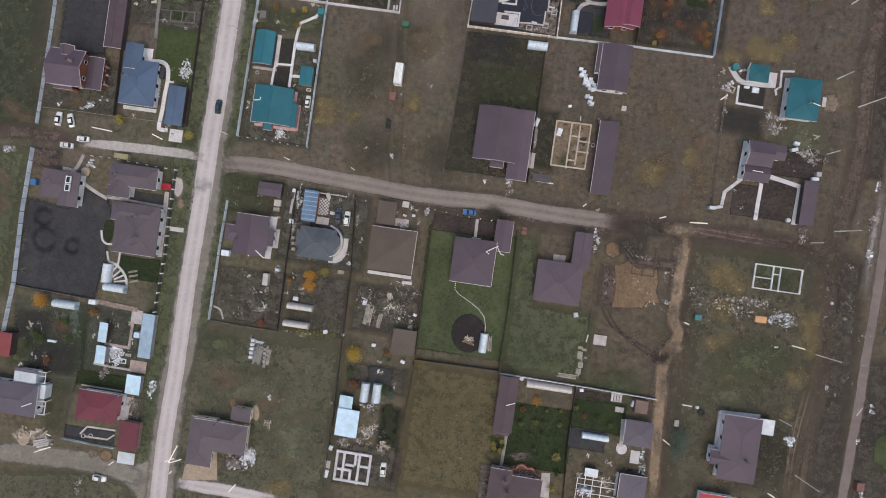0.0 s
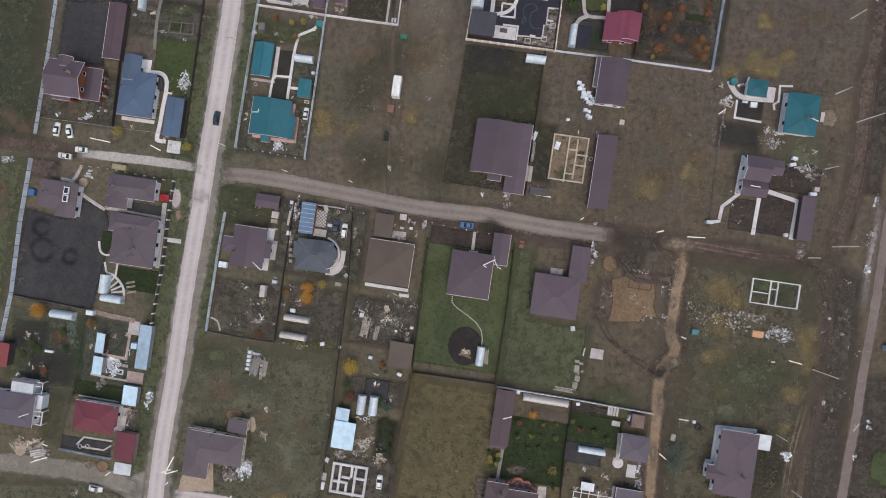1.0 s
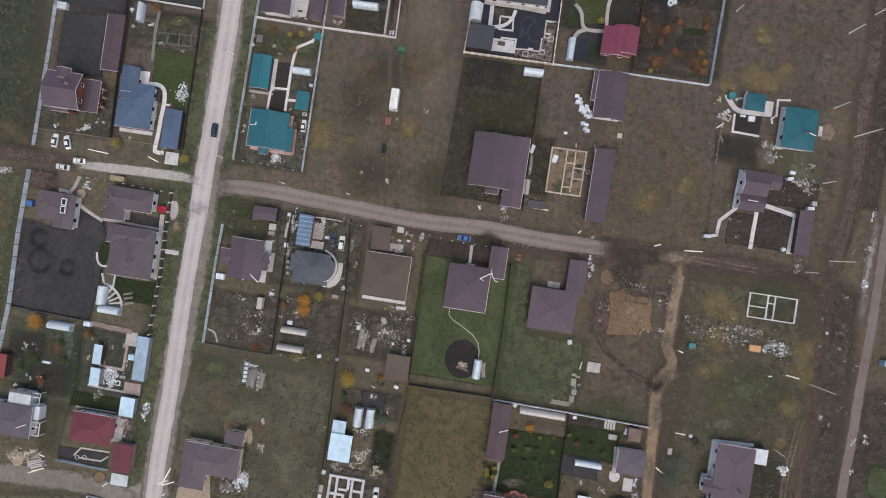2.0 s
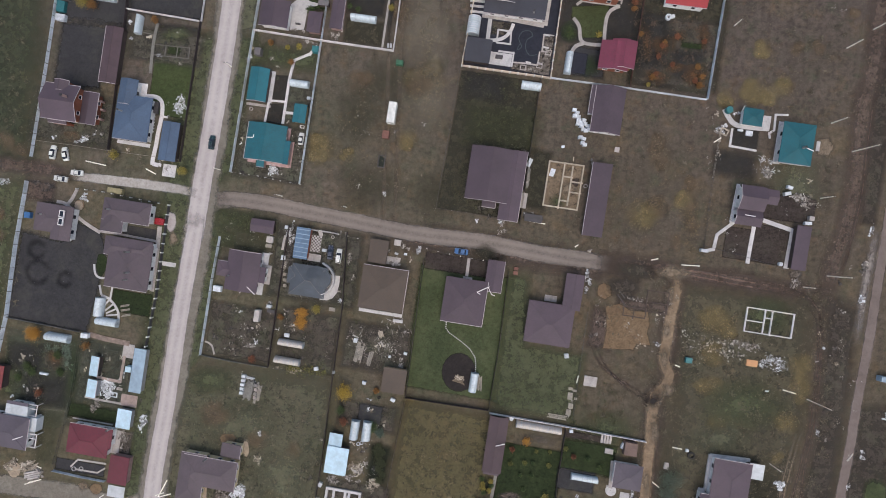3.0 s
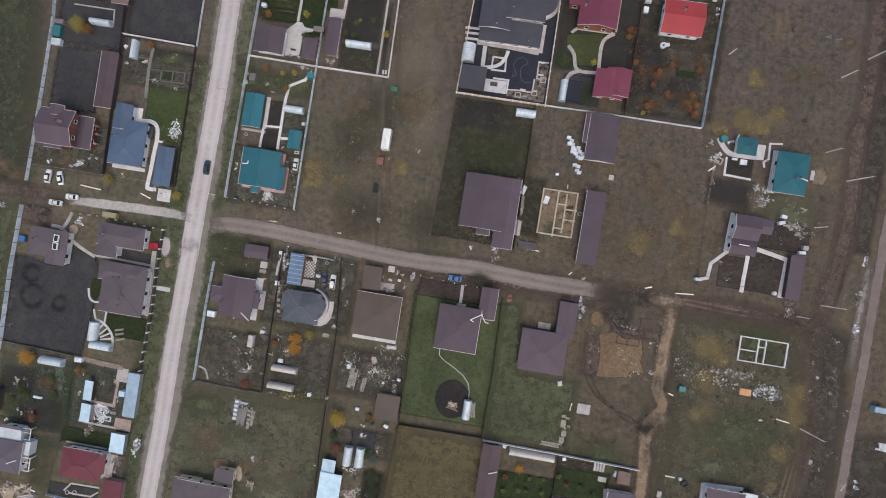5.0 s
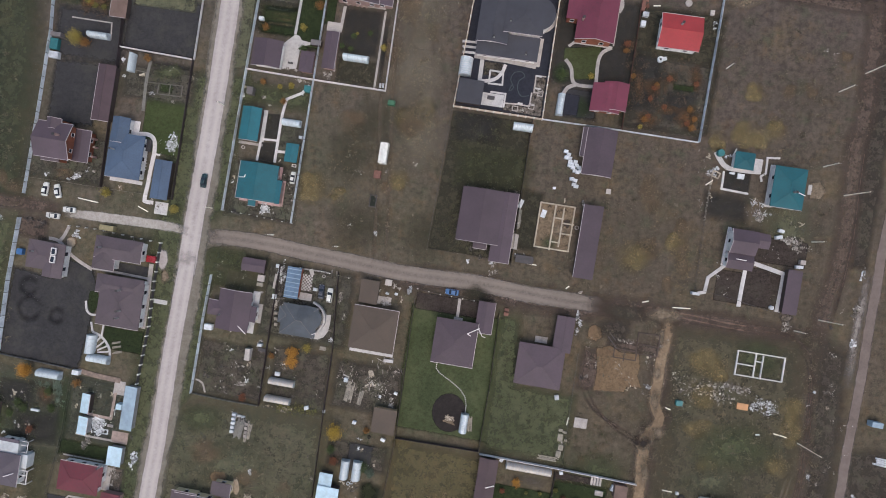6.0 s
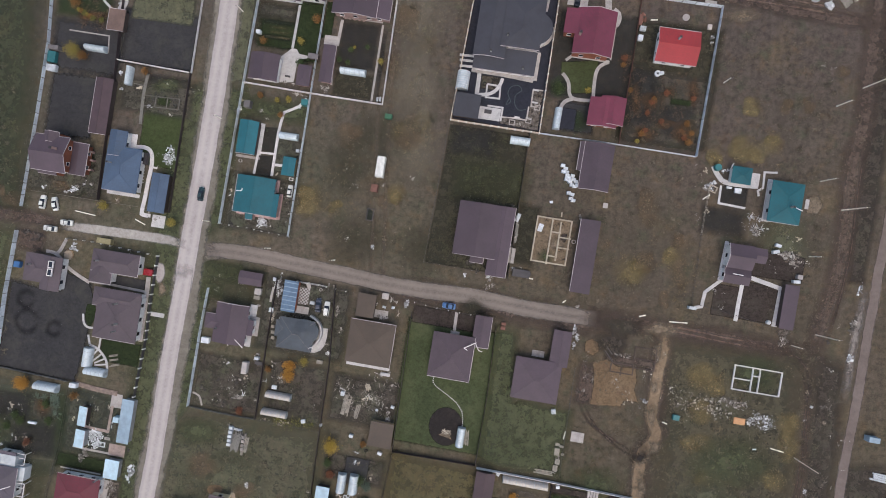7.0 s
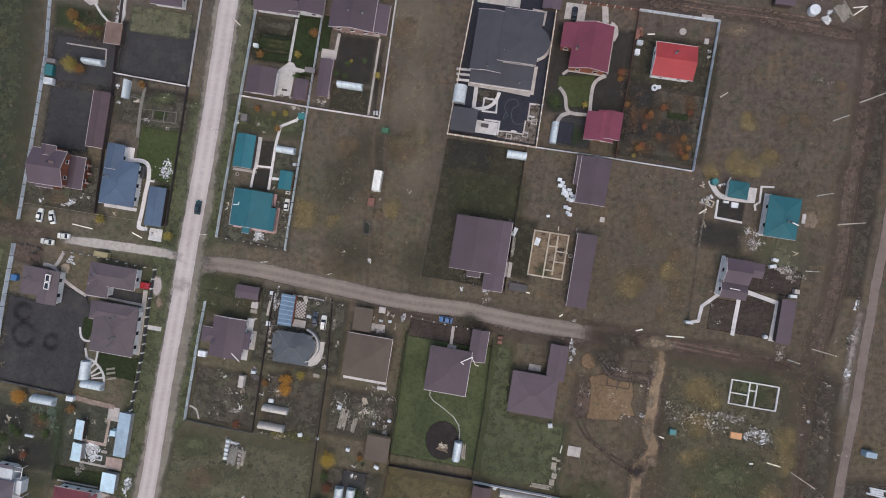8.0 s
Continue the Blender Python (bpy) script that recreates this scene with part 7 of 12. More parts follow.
crate("pallet of white building blocks", 36.14, 50.05, -4.2, 1.2, 0.92, 1.15, BLOCK, z=0.0, name="block_pallet", category="building blocks", group="block pallets")
crate("pallet of white building blocks", 36.6, 49.32, -1.2, 1.2, 0.92, 1.3, BLOCK, z=0.0, name="block_pallet", category="building blocks", group="block pallets")
crate("pallet of white building blocks", 37.67, 50.08, -15.2, 1.2, 0.92, 1.0, BLOCK, z=0.0, name="block_pallet", category="building blocks", group="block pallets")
crate("pallet of white building blocks", 37.96, 49.02, -12.2, 1.2, 0.92, 1.15, BLOCK, z=0.0, name="block_pallet", category="building blocks", group="block pallets")
crate("pallet of white building blocks", 36.93, 48.32, -9.2, 1.2, 0.92, 1.3, BLOCK, z=0.0, name="block_pallet", category="building blocks", group="block pallets")
crate("pallet of white building blocks", 37.51, 47.4, -6.2, 1.2, 0.92, 1.0, BLOCK, z=0.0, name="block_pallet", category="building blocks", group="block pallets")
crate("pallet of white building blocks", 38.29, 47.01, -3.2, 1.2, 0.92, 1.15, BLOCK, z=0.0, name="block_pallet", category="building blocks", group="block pallets")
crate("pallet of white building blocks", 36.6, 44.98, -0.2, 1.2, 0.92, 1.3, BLOCK, z=0.0, name="block_pallet", category="building blocks", group="block pallets")
crate("pallet of white building blocks", 37.67, 44.56, -14.2, 1.2, 0.92, 1.0, BLOCK, z=0.0, name="block_pallet", category="building blocks", group="block pallets")
crate("pallet of white building blocks", 37.3, 43.34, -11.2, 1.2, 0.92, 1.15, BLOCK, z=0.0, name="block_pallet", category="building blocks", group="block pallets")
crate("pallet of white building blocks", 37.93, 42.79, -8.2, 1.2, 0.92, 1.3, BLOCK, z=0.0, name="block_pallet", category="building blocks", group="block pallets")
crate("pallet of white building blocks", 38.66, 48.39, -5.2, 1.2, 0.92, 1.0, BLOCK, z=0.0, name="block_pallet", category="building blocks", group="block pallets")
crate("pallet of white building blocks", 39.12, 47.33, -2.2, 1.2, 0.92, 1.15, BLOCK, z=0.0, name="block_pallet", category="building blocks", group="block pallets")
crate("pallet of white building blocks", 35.94, 49.0, -16.2, 1.2, 0.92, 1.3, BLOCK, z=0.0, name="block_pallet", category="building blocks", group="block pallets")
flat("bare_patch", [(25.78, 24.81), (36.27, 23.3), (38.23, 36.89), (27.74, 38.4)], FORM_SAND, 0.5, "sandy floor inside the formwork", "ground")
blotch("bare_patch", 30.26, 26.04, 2.39, 2.73, DULL_GRASS, 61, "weedy corner of the formwork", "ground", core=0.2, rz=0.0)
blotch("bare_patch", 33.6, 29.9, 3.07, 2.39, PALE_DIRT, 62, "pale sand inside the formwork", "ground", core=0.2, rz=0.0)
blotch("bare_patch", 35.6, 31.9, 1.02, 1.37, MUD, 63, "dark wet pit inside the formwork", "ground", core=0.5, rz=0.0)
footing("timber formwork foundation of an unfinished house", 31.9, 30.74, -8.2, 10.57, 13.68, [(-0.54, 6.48, -0.54, -7.16), (2.0, 6.1, 2.0, -5.75), (-0.14, 2.69, 2.4, 2.69), (1.91, 1.43, 5.59, 1.43), (-0.78, -4.5, 2.26, -4.5), (2.18, -1.69, 5.55, -1.69)], mat=LUMBER, h=0.5)
crate("white site door lying in the foundation", 28.64, 34.64, -19.2, 1.42, 2.32, 0.12, BLOCK, z=0.0)
planks("pale beam by the foundation", 34.85, 38.74, -95.11, 0.38, 1.86, 1, LUMBER, seed=72, name="log", category="timber", h=0.2)
house("long plum-roofed barn on a village plot", 41.24, 26.3, -8.2, [(0.0, 0.0, 5.6, 21.59, 2.75, 0.65, "sx")], wall="dark", trim="W", over=0.35, name="shed", category="shed")
ring("concrete well ring by the barn", 38.45, 30.57, 0.6, 0.6, CONCRETE)
crate("white board lying on grass", 47.59, 41.48, -8.2, 1.39, 1.51, 0.2, CONCRETE, z=0.0)
pile("white rubble by the road", 40.28, 11.31, 0.68, 0.51, 6, 0.7, HEAP["grey"], seed=73)
pile("white stone heap by the barn", 40.26, 37.76, 0.85, 0.68, 8, 0.7, HEAP["grey"], seed=74)
planks("pale plank on the verge", 36.03, 12.75, 35.71, 0.38, 1.44, 1, POLE, seed=75, name="log", category="timber", h=0.2)
crate("white sack on grass", 31.67, 42.29, 2.8, 0.93, 0.71, 0.4, BLOCK, z=0.0)

# ---------- large grey house and red-roofed plots ----------
fence("pale masonry fence with posts beside the meadow", [(8.92, 110.37), (1.22, 66.51)], 1.5, panel=CREAM_MASONRY, post=POST_WHITE, post_w=0.36, thick=0.22)
fence("pale masonry fence along the garden end", [(1.22, 66.51), (27.65, 62.63)], 1.3, panel=CREAM_MASONRY, post=POST_WHITE, post_w=0.36, thick=0.22)
fence("pale masonry fence with posts between gardens", [(33.79, 110.16), (27.65, 62.63)], 1.5, panel=CREAM_MASONRY, post=POST_WHITE, post_w=0.36, thick=0.22)
fence("pale sheet fence along the gardens", [(27.65, 62.63), (46.32, 60.1), (73.26, 56.02)], 1.5, panel=FENCE_GREY, post=POST_WHITE)
fence("pale blue-grey sheet fence beside rough grass", [(73.26, 56.02), (80.07, 99.84)], 1.6, panel=FENCE_GREY, post=POST_DARK, step=3.7, gap=0.18, post_w=0.1)
fence("blue-grey sheet fence along the lane", [(57.06, 103.29), (80.07, 99.84)], 1.6, panel=FENCE_GREY, post=POST_DARK, step=3.7, gap=0.18, post_w=0.1)
fence("red-brown fence with pale posts along the lane", [(40.52, 105.74), (57.06, 103.29)], 1.2, panel=PAINT["rust"], post=POST_WHITE, post_w=0.2)
fence("red-brown fence between gardens", [(57.06, 103.29), (54.47, 83.25), (50.96, 59.47)], 1.1, panel=PAINT["rust"], post=POST_DARK)
house("large dark grey house with rounded bay and low wing", 19.04, 94.19, -8.2, [(3.1, 0.25, 11.5, 15.5, 4.7, 0.85, "hip"), (-5.5, -2.15, 9.3, 17.7, 4.2, 0.9, "gy"), (-0.55, -10.9, 18.3, 7.0, 3.0, 0.25, "sy"), (6.8, -0.9, 10.0, 9.6, 4.3, 0.45, "cone")], roof="slate", wall="white", trim="SN", vents=[(-5.0, -9.6, 6.0, 0.5), (5.0, -12.6, 4.4, 0.5), (-0.9, -4.3, 6.0, 0.4)])
path("pale terrace strip beside the low wing", [(26.16, 78.43), (27.38, 86.83)], 1.0, mat=CONCRETE)
slab("pale terrace in front of the low wing", 17.38, 80.47, -8.2, 17.54, 0.86, 0.12, mat=CONCRETE)
slab("pale paved forecourt on the village plot", 16.36, 109.07, -8.2, 12.82, 7.48, 0.12, mat=CONCRETE)
path("pale curved terrace round the bay", [(27.17, 88.62), (29.49, 89.8), (31.12, 91.99), (31.41, 94.35)], 1.0, mat=CONCRETE, bend=True)
path("pale corner path across the plot", [(26.06, 103.81), (29.92, 102.95), (29.16, 99.07)], 0.8, mat=CONCRETE)
house("plum-roofed shed beside the forecourt", 31.66, 106.31, -8.2, [(0.0, 0.0, 5.38, 6.47, 2.15, 0.29, "gy")], wall="dark", over=0.35, name="shed", category="shed")
path("pale terrace strip before the low wing", [(7.24, 81.84), (16.74, 80.33), (25.68, 78.49)], 1.4, mat=CONCRETE)
path("thin winding garden hose on asphalt", [(18.56, 73.06), (17.74, 71.36), (19.08, 72.21), (18.19, 74.75), (19.33, 76.78), (21.51, 76.96), (22.38, 75.44), (20.72, 74.42), (20.26, 71.71), (21.48, 69.69), (23.66, 69.87)], 0.22, mat=PAINT["hose"], h=0.03, name="garden_hose", category="hose", bend=True)
greenhouse("blue-grey glazed greenhouse with white ribs", 4.69, 78.23, 81.8, 3.76, 5.25, 2.6, ribs=8, rib=TRIM)
house("grey flat-roofed garage on a village plot", 6.1, 70.3, -8.2, [(0.0, 0.0, 7.56, 6.98, 2.55, 0.36, "sy")], roof="slate", wall="dark", over=0.35, name="shed", category="shed")
slab("pale paved terrace with furniture", 12.72, 68.59, -8.2, 6.78, 3.78, 0.12)
crate("dark garden table on the terrace", 12.36, 69.11, -8.2, 2.21, 1.03, 0.75, PAINT["dull"], z=0.0, name="garden_table", category="table")
path("pale curved paved path", [(16.59, 79.14), (15.62, 76.77), (13.96, 75.07), (11.95, 74.38), (9.24, 74.2)], 1.0, bend=True)
path("pale path between lawn squares", [(9.63, 80.66), (8.9, 74.37)], 1.2)
path("pale pergola beam path", [(3.59, 86.26), (8.18, 85.75)], 0.7)
path("pale pergola beam path", [(3.61, 84.73), (8.21, 84.22)], 0.7)
path("pale pergola beam path", [(3.65, 83.03), (8.24, 82.52)], 0.7)
flat("lawn", [(9.92, 76.19), (15.31, 75.41), (15.88, 79.37), (10.49, 80.15)], BROWN_SOIL, 0.3, "brown garden square", "lawn")
path("pale square garden edging", [(12.06, 77.44), (15.96, 76.77), (15.69, 73.04), (11.62, 73.53), (12.06, 77.44)], 0.5)
blotch("rockery", 26.97, 72.25, 1.54, 3.75, DEBRIS, 8, "paved rockery strip", "ground", core=0.5, rz=0.0)
house("tall maroon-roofed house with brick gable and dormers", 41.66, 91.39, -8.2, [(1.0, -0.1, 11.3, 13.5, 3.87, 1.7, "gy"), (-5.9, 2.5, 4.0, 7.3, 3.6, 0.5, "sx")], roof="maroon", wall="brick", trim="SN", vents=[(-3.53, -2.32, 8.2, 0.6)])
path("pale curved terrace at the house corner", [(49.06, 99.6), (50.4, 98.4), (50.6, 96.4), (49.7, 94.6)], 1.3, mat=CONCRETE, bend=True)
path("narrow pale paving along the maroon house", [(49.7, 94.6), (48.3, 84.6)], 0.45, mat=CONCRETE)
path("narrow pale paving along the maroon house", [(37.0, 85.7), (48.0, 84.1)], 0.6, mat=CONCRETE)
path("pale porch step by the maroon house", [(35.2, 84.6), (37.0, 85.9)], 0.8, mat=CONCRETE)
path("pale concrete path through the garden", [(47.86, 84.04), (45.41, 82.86), (44.12, 80.68), (43.54, 76.15), (43.45, 72.33)], 1.0, mat=CONCRETE, bend=True)
path("pale concrete path through the lawn", [(34.33, 80.7), (36.04, 78.18), (37.13, 73.47), (43.45, 72.49)], 1.0, mat=CONCRETE, bend=True)
path("pale curved concrete path", [(37.47, 73.14), (35.15, 72.29), (33.85, 70.43)], 1.1, mat=CONCRETE, bend=True)
slab("paved parking place by the maroon house", 38.63, 103.18, -8.2, 6.01, 4.93, 0.12, mat=CONCRETE)
path("pale path to the gate", [(47.3, 105.0), (47.5, 99.6)], 1.8, mat=CONCRETE)
crate("rust-red cart frame beside the garden fence", 56.7, 96.3, -8.2, 1.1, 3.0, 0.8, PAINT["rust"], z=0.0, name="cart", category="cart")
car("dark parked car beside the house", 38.26, 102.35, 83, "black")
greenhouse("white arched greenhouse beside the path", 32.9, 66.94, 81.8, 2.1, 6.2, 2.2)
house("maroon-roofed summer house with brick front", 45.75, 68.29, -8.2, [(0.0, 0.0, 8.59, 8.36, 2.82, 1.15, "gy"), (2.44, 0.82, 7.23, 8.21, 2.99, 1.01, "gy")], roof="maroon", wall="brick", trim="S")
house("house with bright red metal roof", 66.5, 87.3, -8.2, [(0.0, 0.0, 11.95, 9.97, 3.17, 1.3, "gx")], roof="red", wall="white", trim="SNW", vents=[(-0.35, 1.83, 5.6, 0.5)])
crate("white trailer with equipment", 56.7, 90.95, -8.2, 1.42, 1.64, 1.0, BLOCK, z=0.0, name="garden_cart", category="cart")
crate("white equipment by the fence", 57.39, 93.69, -9.2, 1.73, 1.3, 1.0, BLOCK, z=0.0)
pile("red scaffolding scrap on the village plot", 57.34, 96.94, 0.85, 1.54, 10, 0.9, HEAP["rust"], seed=78)
ring("white covered well on the village plot", 61.97, 80.52, 0.9, 0.7, BLOCK, thick=0.5)
crate("white crate by the well", 63.14, 80.66, 7.8, 1.1, 0.94, 0.8, BLOCK, z=0.0)
ring("round pale fire pit", 69.95, 97.1, 1.0, 0.3, CONCRETE, thick=0.9)
crate("pale bench by the fence", 76.7, 94.17, -8.2, 1.22, 1.5, 0.5, CONCRETE, z=0.0, name="bench", category="bench")
pile("white junk by the fence", 77.81, 90.57, 0.85, 1.02, 9, 0.9, HEAP["white"], seed=80)
slab("pale concrete gateway pad", 77.0, 101.21, -8.2, 3.39, 1.7, 0.12, mat=CONCRETE)
blotch("leaf_litter", 60.9, 72.41, 3.75, 2.73, RUSSET, 80, "russet fallen leaves in the garden", "leaves", core=0.2, rz=0.0)
blotch("leaf_litter", 58.62, 62.88, 4.44, 2.39, RUSSET, 81, "russet fallen leaves in the garden", "leaves", core=0.2, rz=0.0)
blotch("leaf_litter", 70.05, 62.97, 4.1, 3.75, RUSSET, 82, "russet fallen leaves in the garden", "leaves", core=0.2, rz=0.0)
blotch("leaf_litter", 65.43, 74.93, 2.05, 1.71, RUSSET, 83, "russet fallen leaves in the garden", "leaves", core=0.2, rz=0.0)
blotch("leaf_litter", 72.59, 74.96, 1.71, 4.44, RUSSET, 84, "russet fallen leaves in the garden", "leaves", core=0.2, rz=0.0)
blotch("leaf_litter", 55.97, 73.22, 1.37, 5.12, RUSSET, 85, "russet fallen leaves in the garden", "leaves", core=0.2, rz=0.0)
blotch("leaf_litter", 64.29, 65.76, 3.41, 1.71, RUSSET, 86, "russet fallen leaves in the garden", "leaves", core=0.2, rz=0.0)
strip("bed_row", [(65.37, 78.26), (64.8, 73.93)], 0.35, GREY_GRASS, 0.4, "grey-green vegetable row", "garden bed")
strip("bed_row", [(66.06, 78.16), (65.48, 73.83)], 0.35, GREY_GRASS, 0.4, "grey-green vegetable row", "garden bed")
strip("bed_row", [(66.74, 78.06), (66.17, 73.73)], 0.35, GREY_GRASS, 0.4, "grey-green vegetable row", "garden bed")
strip("bed_row", [(67.43, 77.97), (66.86, 73.64)], 0.35, GREY_GRASS, 0.4, "grey-green vegetable row", "garden bed")
strip("bed_row", [(68.11, 77.87), (67.54, 73.54)], 0.35, GREY_GRASS, 0.4, "grey-green vegetable row", "garden bed")
strip("bed_row", [(68.8, 77.77), (68.23, 73.44)], 0.35, GREY_GRASS, 0.4, "grey-green vegetable row", "garden bed")
strip("bed_row", [(69.49, 77.67), (68.91, 73.34)], 0.35, GREY_GRASS, 0.4, "grey-green vegetable row", "garden bed")
strip("garden_bed", [(63.72, 79.09), (62.57, 70.75), (61.13, 59.9)], 0.7, TRODDEN, 0.8, "narrow trodden garden path", "path")
flat("garden_bed", [(65.9, 71.77), (71.53, 70.96), (71.74, 72.46), (66.11, 73.27)], DEEP_LAWN, 1, "green bed between soil", "garden bed")
tree("low autumn shrub in the garden", 54.08, 75.54, 0.85, 0.9, "orange", seed=81, name="shrub", dense=0.8)
tree("low autumn shrub in the garden", 60.3, 72.03, 1.02, 1.1, "red", seed=82, name="shrub", dense=0.8)
tree("low autumn shrub in the garden", 60.89, 72.99, 0.68, 1.3, "orange", seed=83, name="shrub", dense=0.8)
tree("low autumn shrub in the garden", 64.54, 74.62, 1.02, 1.5, "red", seed=84, name="shrub", dense=0.8)
tree("low autumn shrub in the garden", 70.54, 65.66, 1.02, 0.9, "orange", seed=85, name="shrub", dense=0.8)
tree("low autumn shrub in the garden", 57.54, 62.71, 1.02, 1.1, "orange", seed=86, name="shrub", dense=0.8)
tree("low autumn shrub in the garden", 58.45, 63.69, 0.85, 1.3, "red", seed=87, name="shrub", dense=0.8)
tree("low autumn shrub in the garden", 70.94, 60.12, 1.19, 1.5, "orange", seed=88, name="shrub", dense=0.8)
tree("low autumn shrub in the garden", 63.22, 66.44, 0.85, 0.9, "red", seed=89, name="shrub", dense=0.8)
tree("low autumn shrub in the garden", 59.06, 68.87, 0.85, 1.1, "red", seed=90, name="shrub", dense=0.8)
tree("low autumn shrub in the garden", 72.22, 73.04, 0.85, 1.3, "red", seed=91, name="shrub", dense=0.8)
tree("low autumn shrub in the garden", 69.63, 61.43, 0.85, 1.5, "red", seed=92, name="shrub", dense=0.8)
tree("low autumn shrub in the garden", 41.76, 75.49, 1.02, 0.9, "yellow", seed=93, name="shrub", dense=0.8)
tree("low autumn shrub in the garden", 52.23, 84.98, 1.19, 1.1, "red", seed=94, name="shrub", dense=0.8)
tree("low autumn shrub in the garden", 51.9, 82.93, 0.85, 1.3, "orange", seed=95, name="shrub", dense=0.8)
tree("low autumn shrub in the garden", 56.18, 60.49, 0.68, 1.5, "yellow", seed=96, name="shrub", dense=0.8)
tree("low autumn shrub in the garden", 71.88, 62.86, 0.85, 0.9, "orange", seed=97, name="shrub", dense=0.8)
strip("bed_row", [(31.6, 75.14), (32.37, 78.51)], 0.45, DEEP_LAWN, 0.4, "row of green vegetables", "garden bed")
strip("bed_row", [(32.35, 74.89), (33.12, 78.34)], 0.45, DEEP_LAWN, 0.4, "row of green vegetables", "garden bed")
strip("bed_row", [(33.11, 74.64), (33.88, 78.18)], 0.45, DEEP_LAWN, 0.4, "row of green vegetables", "garden bed")
strip("bed_row", [(33.86, 74.39), (34.64, 77.34)], 0.45, DEEP_LAWN, 0.4, "row of green vegetables", "garden bed")
strip("bed_row", [(34.62, 74.14), (35.41, 76.5)], 0.45, DEEP_LAWN, 0.4, "row of green vegetables", "garden bed")
strip("bed_row", [(35.37, 73.89), (36.17, 75.66)], 0.45, DEEP_LAWN, 0.4, "row of green vegetables", "garden bed")
blotch("garden_bed", 33.0, 76.4, 2.6, 3.6, DEEP_GREEN, 131, "dark green plants along the path", "garden bed", core=0.4)
blotch("garden_bed", 39.0, 66.5, 4.0, 3.0, DEEP_GREEN, 132, "dark green weeds behind the greenhouse", "garden bed", core=0.2)
tree("clump of green garden plants", 33.5, 76.36, 2.05, 0.6, "green", seed=98, name="shrub", dense=0.8)
flat("garden_plot", [(33.66, 64.49), (37.8, 63.89), (38.66, 69.84), (34.52, 70.43)], ASPHALT, 0.6, "dark soil pad beside the greenhouse", "garden plot")
planks("white board on soil", 60.87, 96.43, -0.2, 0.38, 2.45, 1, POLE, seed=99, name="log", category="timber", h=0.2)
strip("track", [(52.07, 106.67), (68.48, 104.55), (89.53, 101.45), (108.72, 97.24), (127.63, 94.73)], 3.6, RUT, 1.8, "rutted lane", "road")
for off in (0.0, 1.9):
    strip("wheel_rut", [(60.0, 106.6 + off), (72.7, 104.2 + off), (85.1, 102.4 + off), (97.4, 100.6 + off), (109.6, 98.2 + off), (121.0, 95.2 + off)], 0.8, RED_RUT, 0.6, "dark reddish wheel rut in the lane", "track")
blotch("bare_patch", 86.0, 97.5, 6.0, 2.4, PALE_DIRT, 119, "pale bare earth beside the lane", "ground", core=0.1)
house("plum-roofed shed beyond the lane", 97.9, 106.2, -8.2, [(0.0, 0.0, 5.7, 5.0, 2.3, 0.4, "gx")], wall="dark", over=0.35, name="shed", category="shed")
pile("heap of white sacks beside the lane", 110.54, 101.66, 1.88, 1.71, 16, 1.4, HEAP["white"], seed=100)
tank("pale round tank beside the lane", 106.7, 102.91, 1.6, 1.2, BLOCK)
planks("timber stack by the lane", 115.26, 102.7, -59.61, 3.75, 5.14, 7, TIMBER, seed=101)
planks("pale plank lying on the ground", 119.58, 102.67, 35.31, 0.38, 5.89, 1, POLE, seed=102, name="log", category="timber", h=0.2)
planks("pale plank lying on the ground", 120.03, 104.06, 4.41, 0.38, 3.93, 1, POLE, seed=103, name="log", category="timber", h=0.2)

# ---------- eastern teal and plum plots ----------
house("teal-roofed house with a pale side terrace", 97.56, 42.67, -8.2, [(0.0, 0.0, 9.05, 11.89, 3.08, 1.36, "hip")], roof="deep_teal", wall="white", trim="S", vents=[(1.24, -1.13, 5.2, 0.5)], pipes=[(1.1, -0.85, 4.07, -1.76, 4.2)])
slab("pale terrace beside the teal house", 94.32, 43.59, -8.2, 1.97, 12.43, 0.12)
slab("pale entrance slab on the village plot", 105.33, 42.63, -8.2, 1.06, 2.86, 0.12)
flat("forecourt", [(105.41, 44.81), (108.45, 45.1), (110.05, 42.44), (108.46, 39.82), (105.1, 40.02)], PALE_DIRT, 0.8, "pinkish paved forecourt", "yard")
pile("white scrap streaks on the grass", 90.29, 36.05, 2.39, 3.07, 26, 0.6, HEAP["white"], seed=104, flatness=0.2, long=2.6)
blotch("bare_patch", 101.1, 27.0, 2.73, 1.71, DEBRIS, 55, "pale rubble spread", "ground", core=0.5, rz=0.0)
pile("pale rubble heap on the village plot", 100.78, 27.0, 2.56, 1.54, 50, 0.8, HEAP["grey"], seed=105)
blotch("bare_patch", 99.21, 5.15, 2.05, 1.71, DEBRIS, 56, "pale rubble by the track", "ground", core=0.5, rz=0.0)
house("small teal-roofed summer house on a pale slab", 85.47, 50.4, -8.2, [(-0.15, 0.0, 5.6, 4.93, 2.8, 0.74, "hip")], roof="deep_teal", wall="white", name="summer_house")
slab("pale concrete slab by the summer house", 90.6, 49.53, -8.2, 2.36, 3.87, 0.12, mat=SLAB)
path("pale concrete terrace curving round the summer house", [(78.59, 53.49), (79.73, 51.14), (81.69, 48.95), (86.23, 48.05), (91.41, 47.65)], 1.4, bend=True)
tank("teal tank with a pale rim", 79.46, 52.96, 1.0, 1.4, PAINT["teal"])
pile("pipes and scrap by the tank", 81.68, 52.44, 1.37, 0.85, 10, 0.8, HEAP["white"], seed=106)
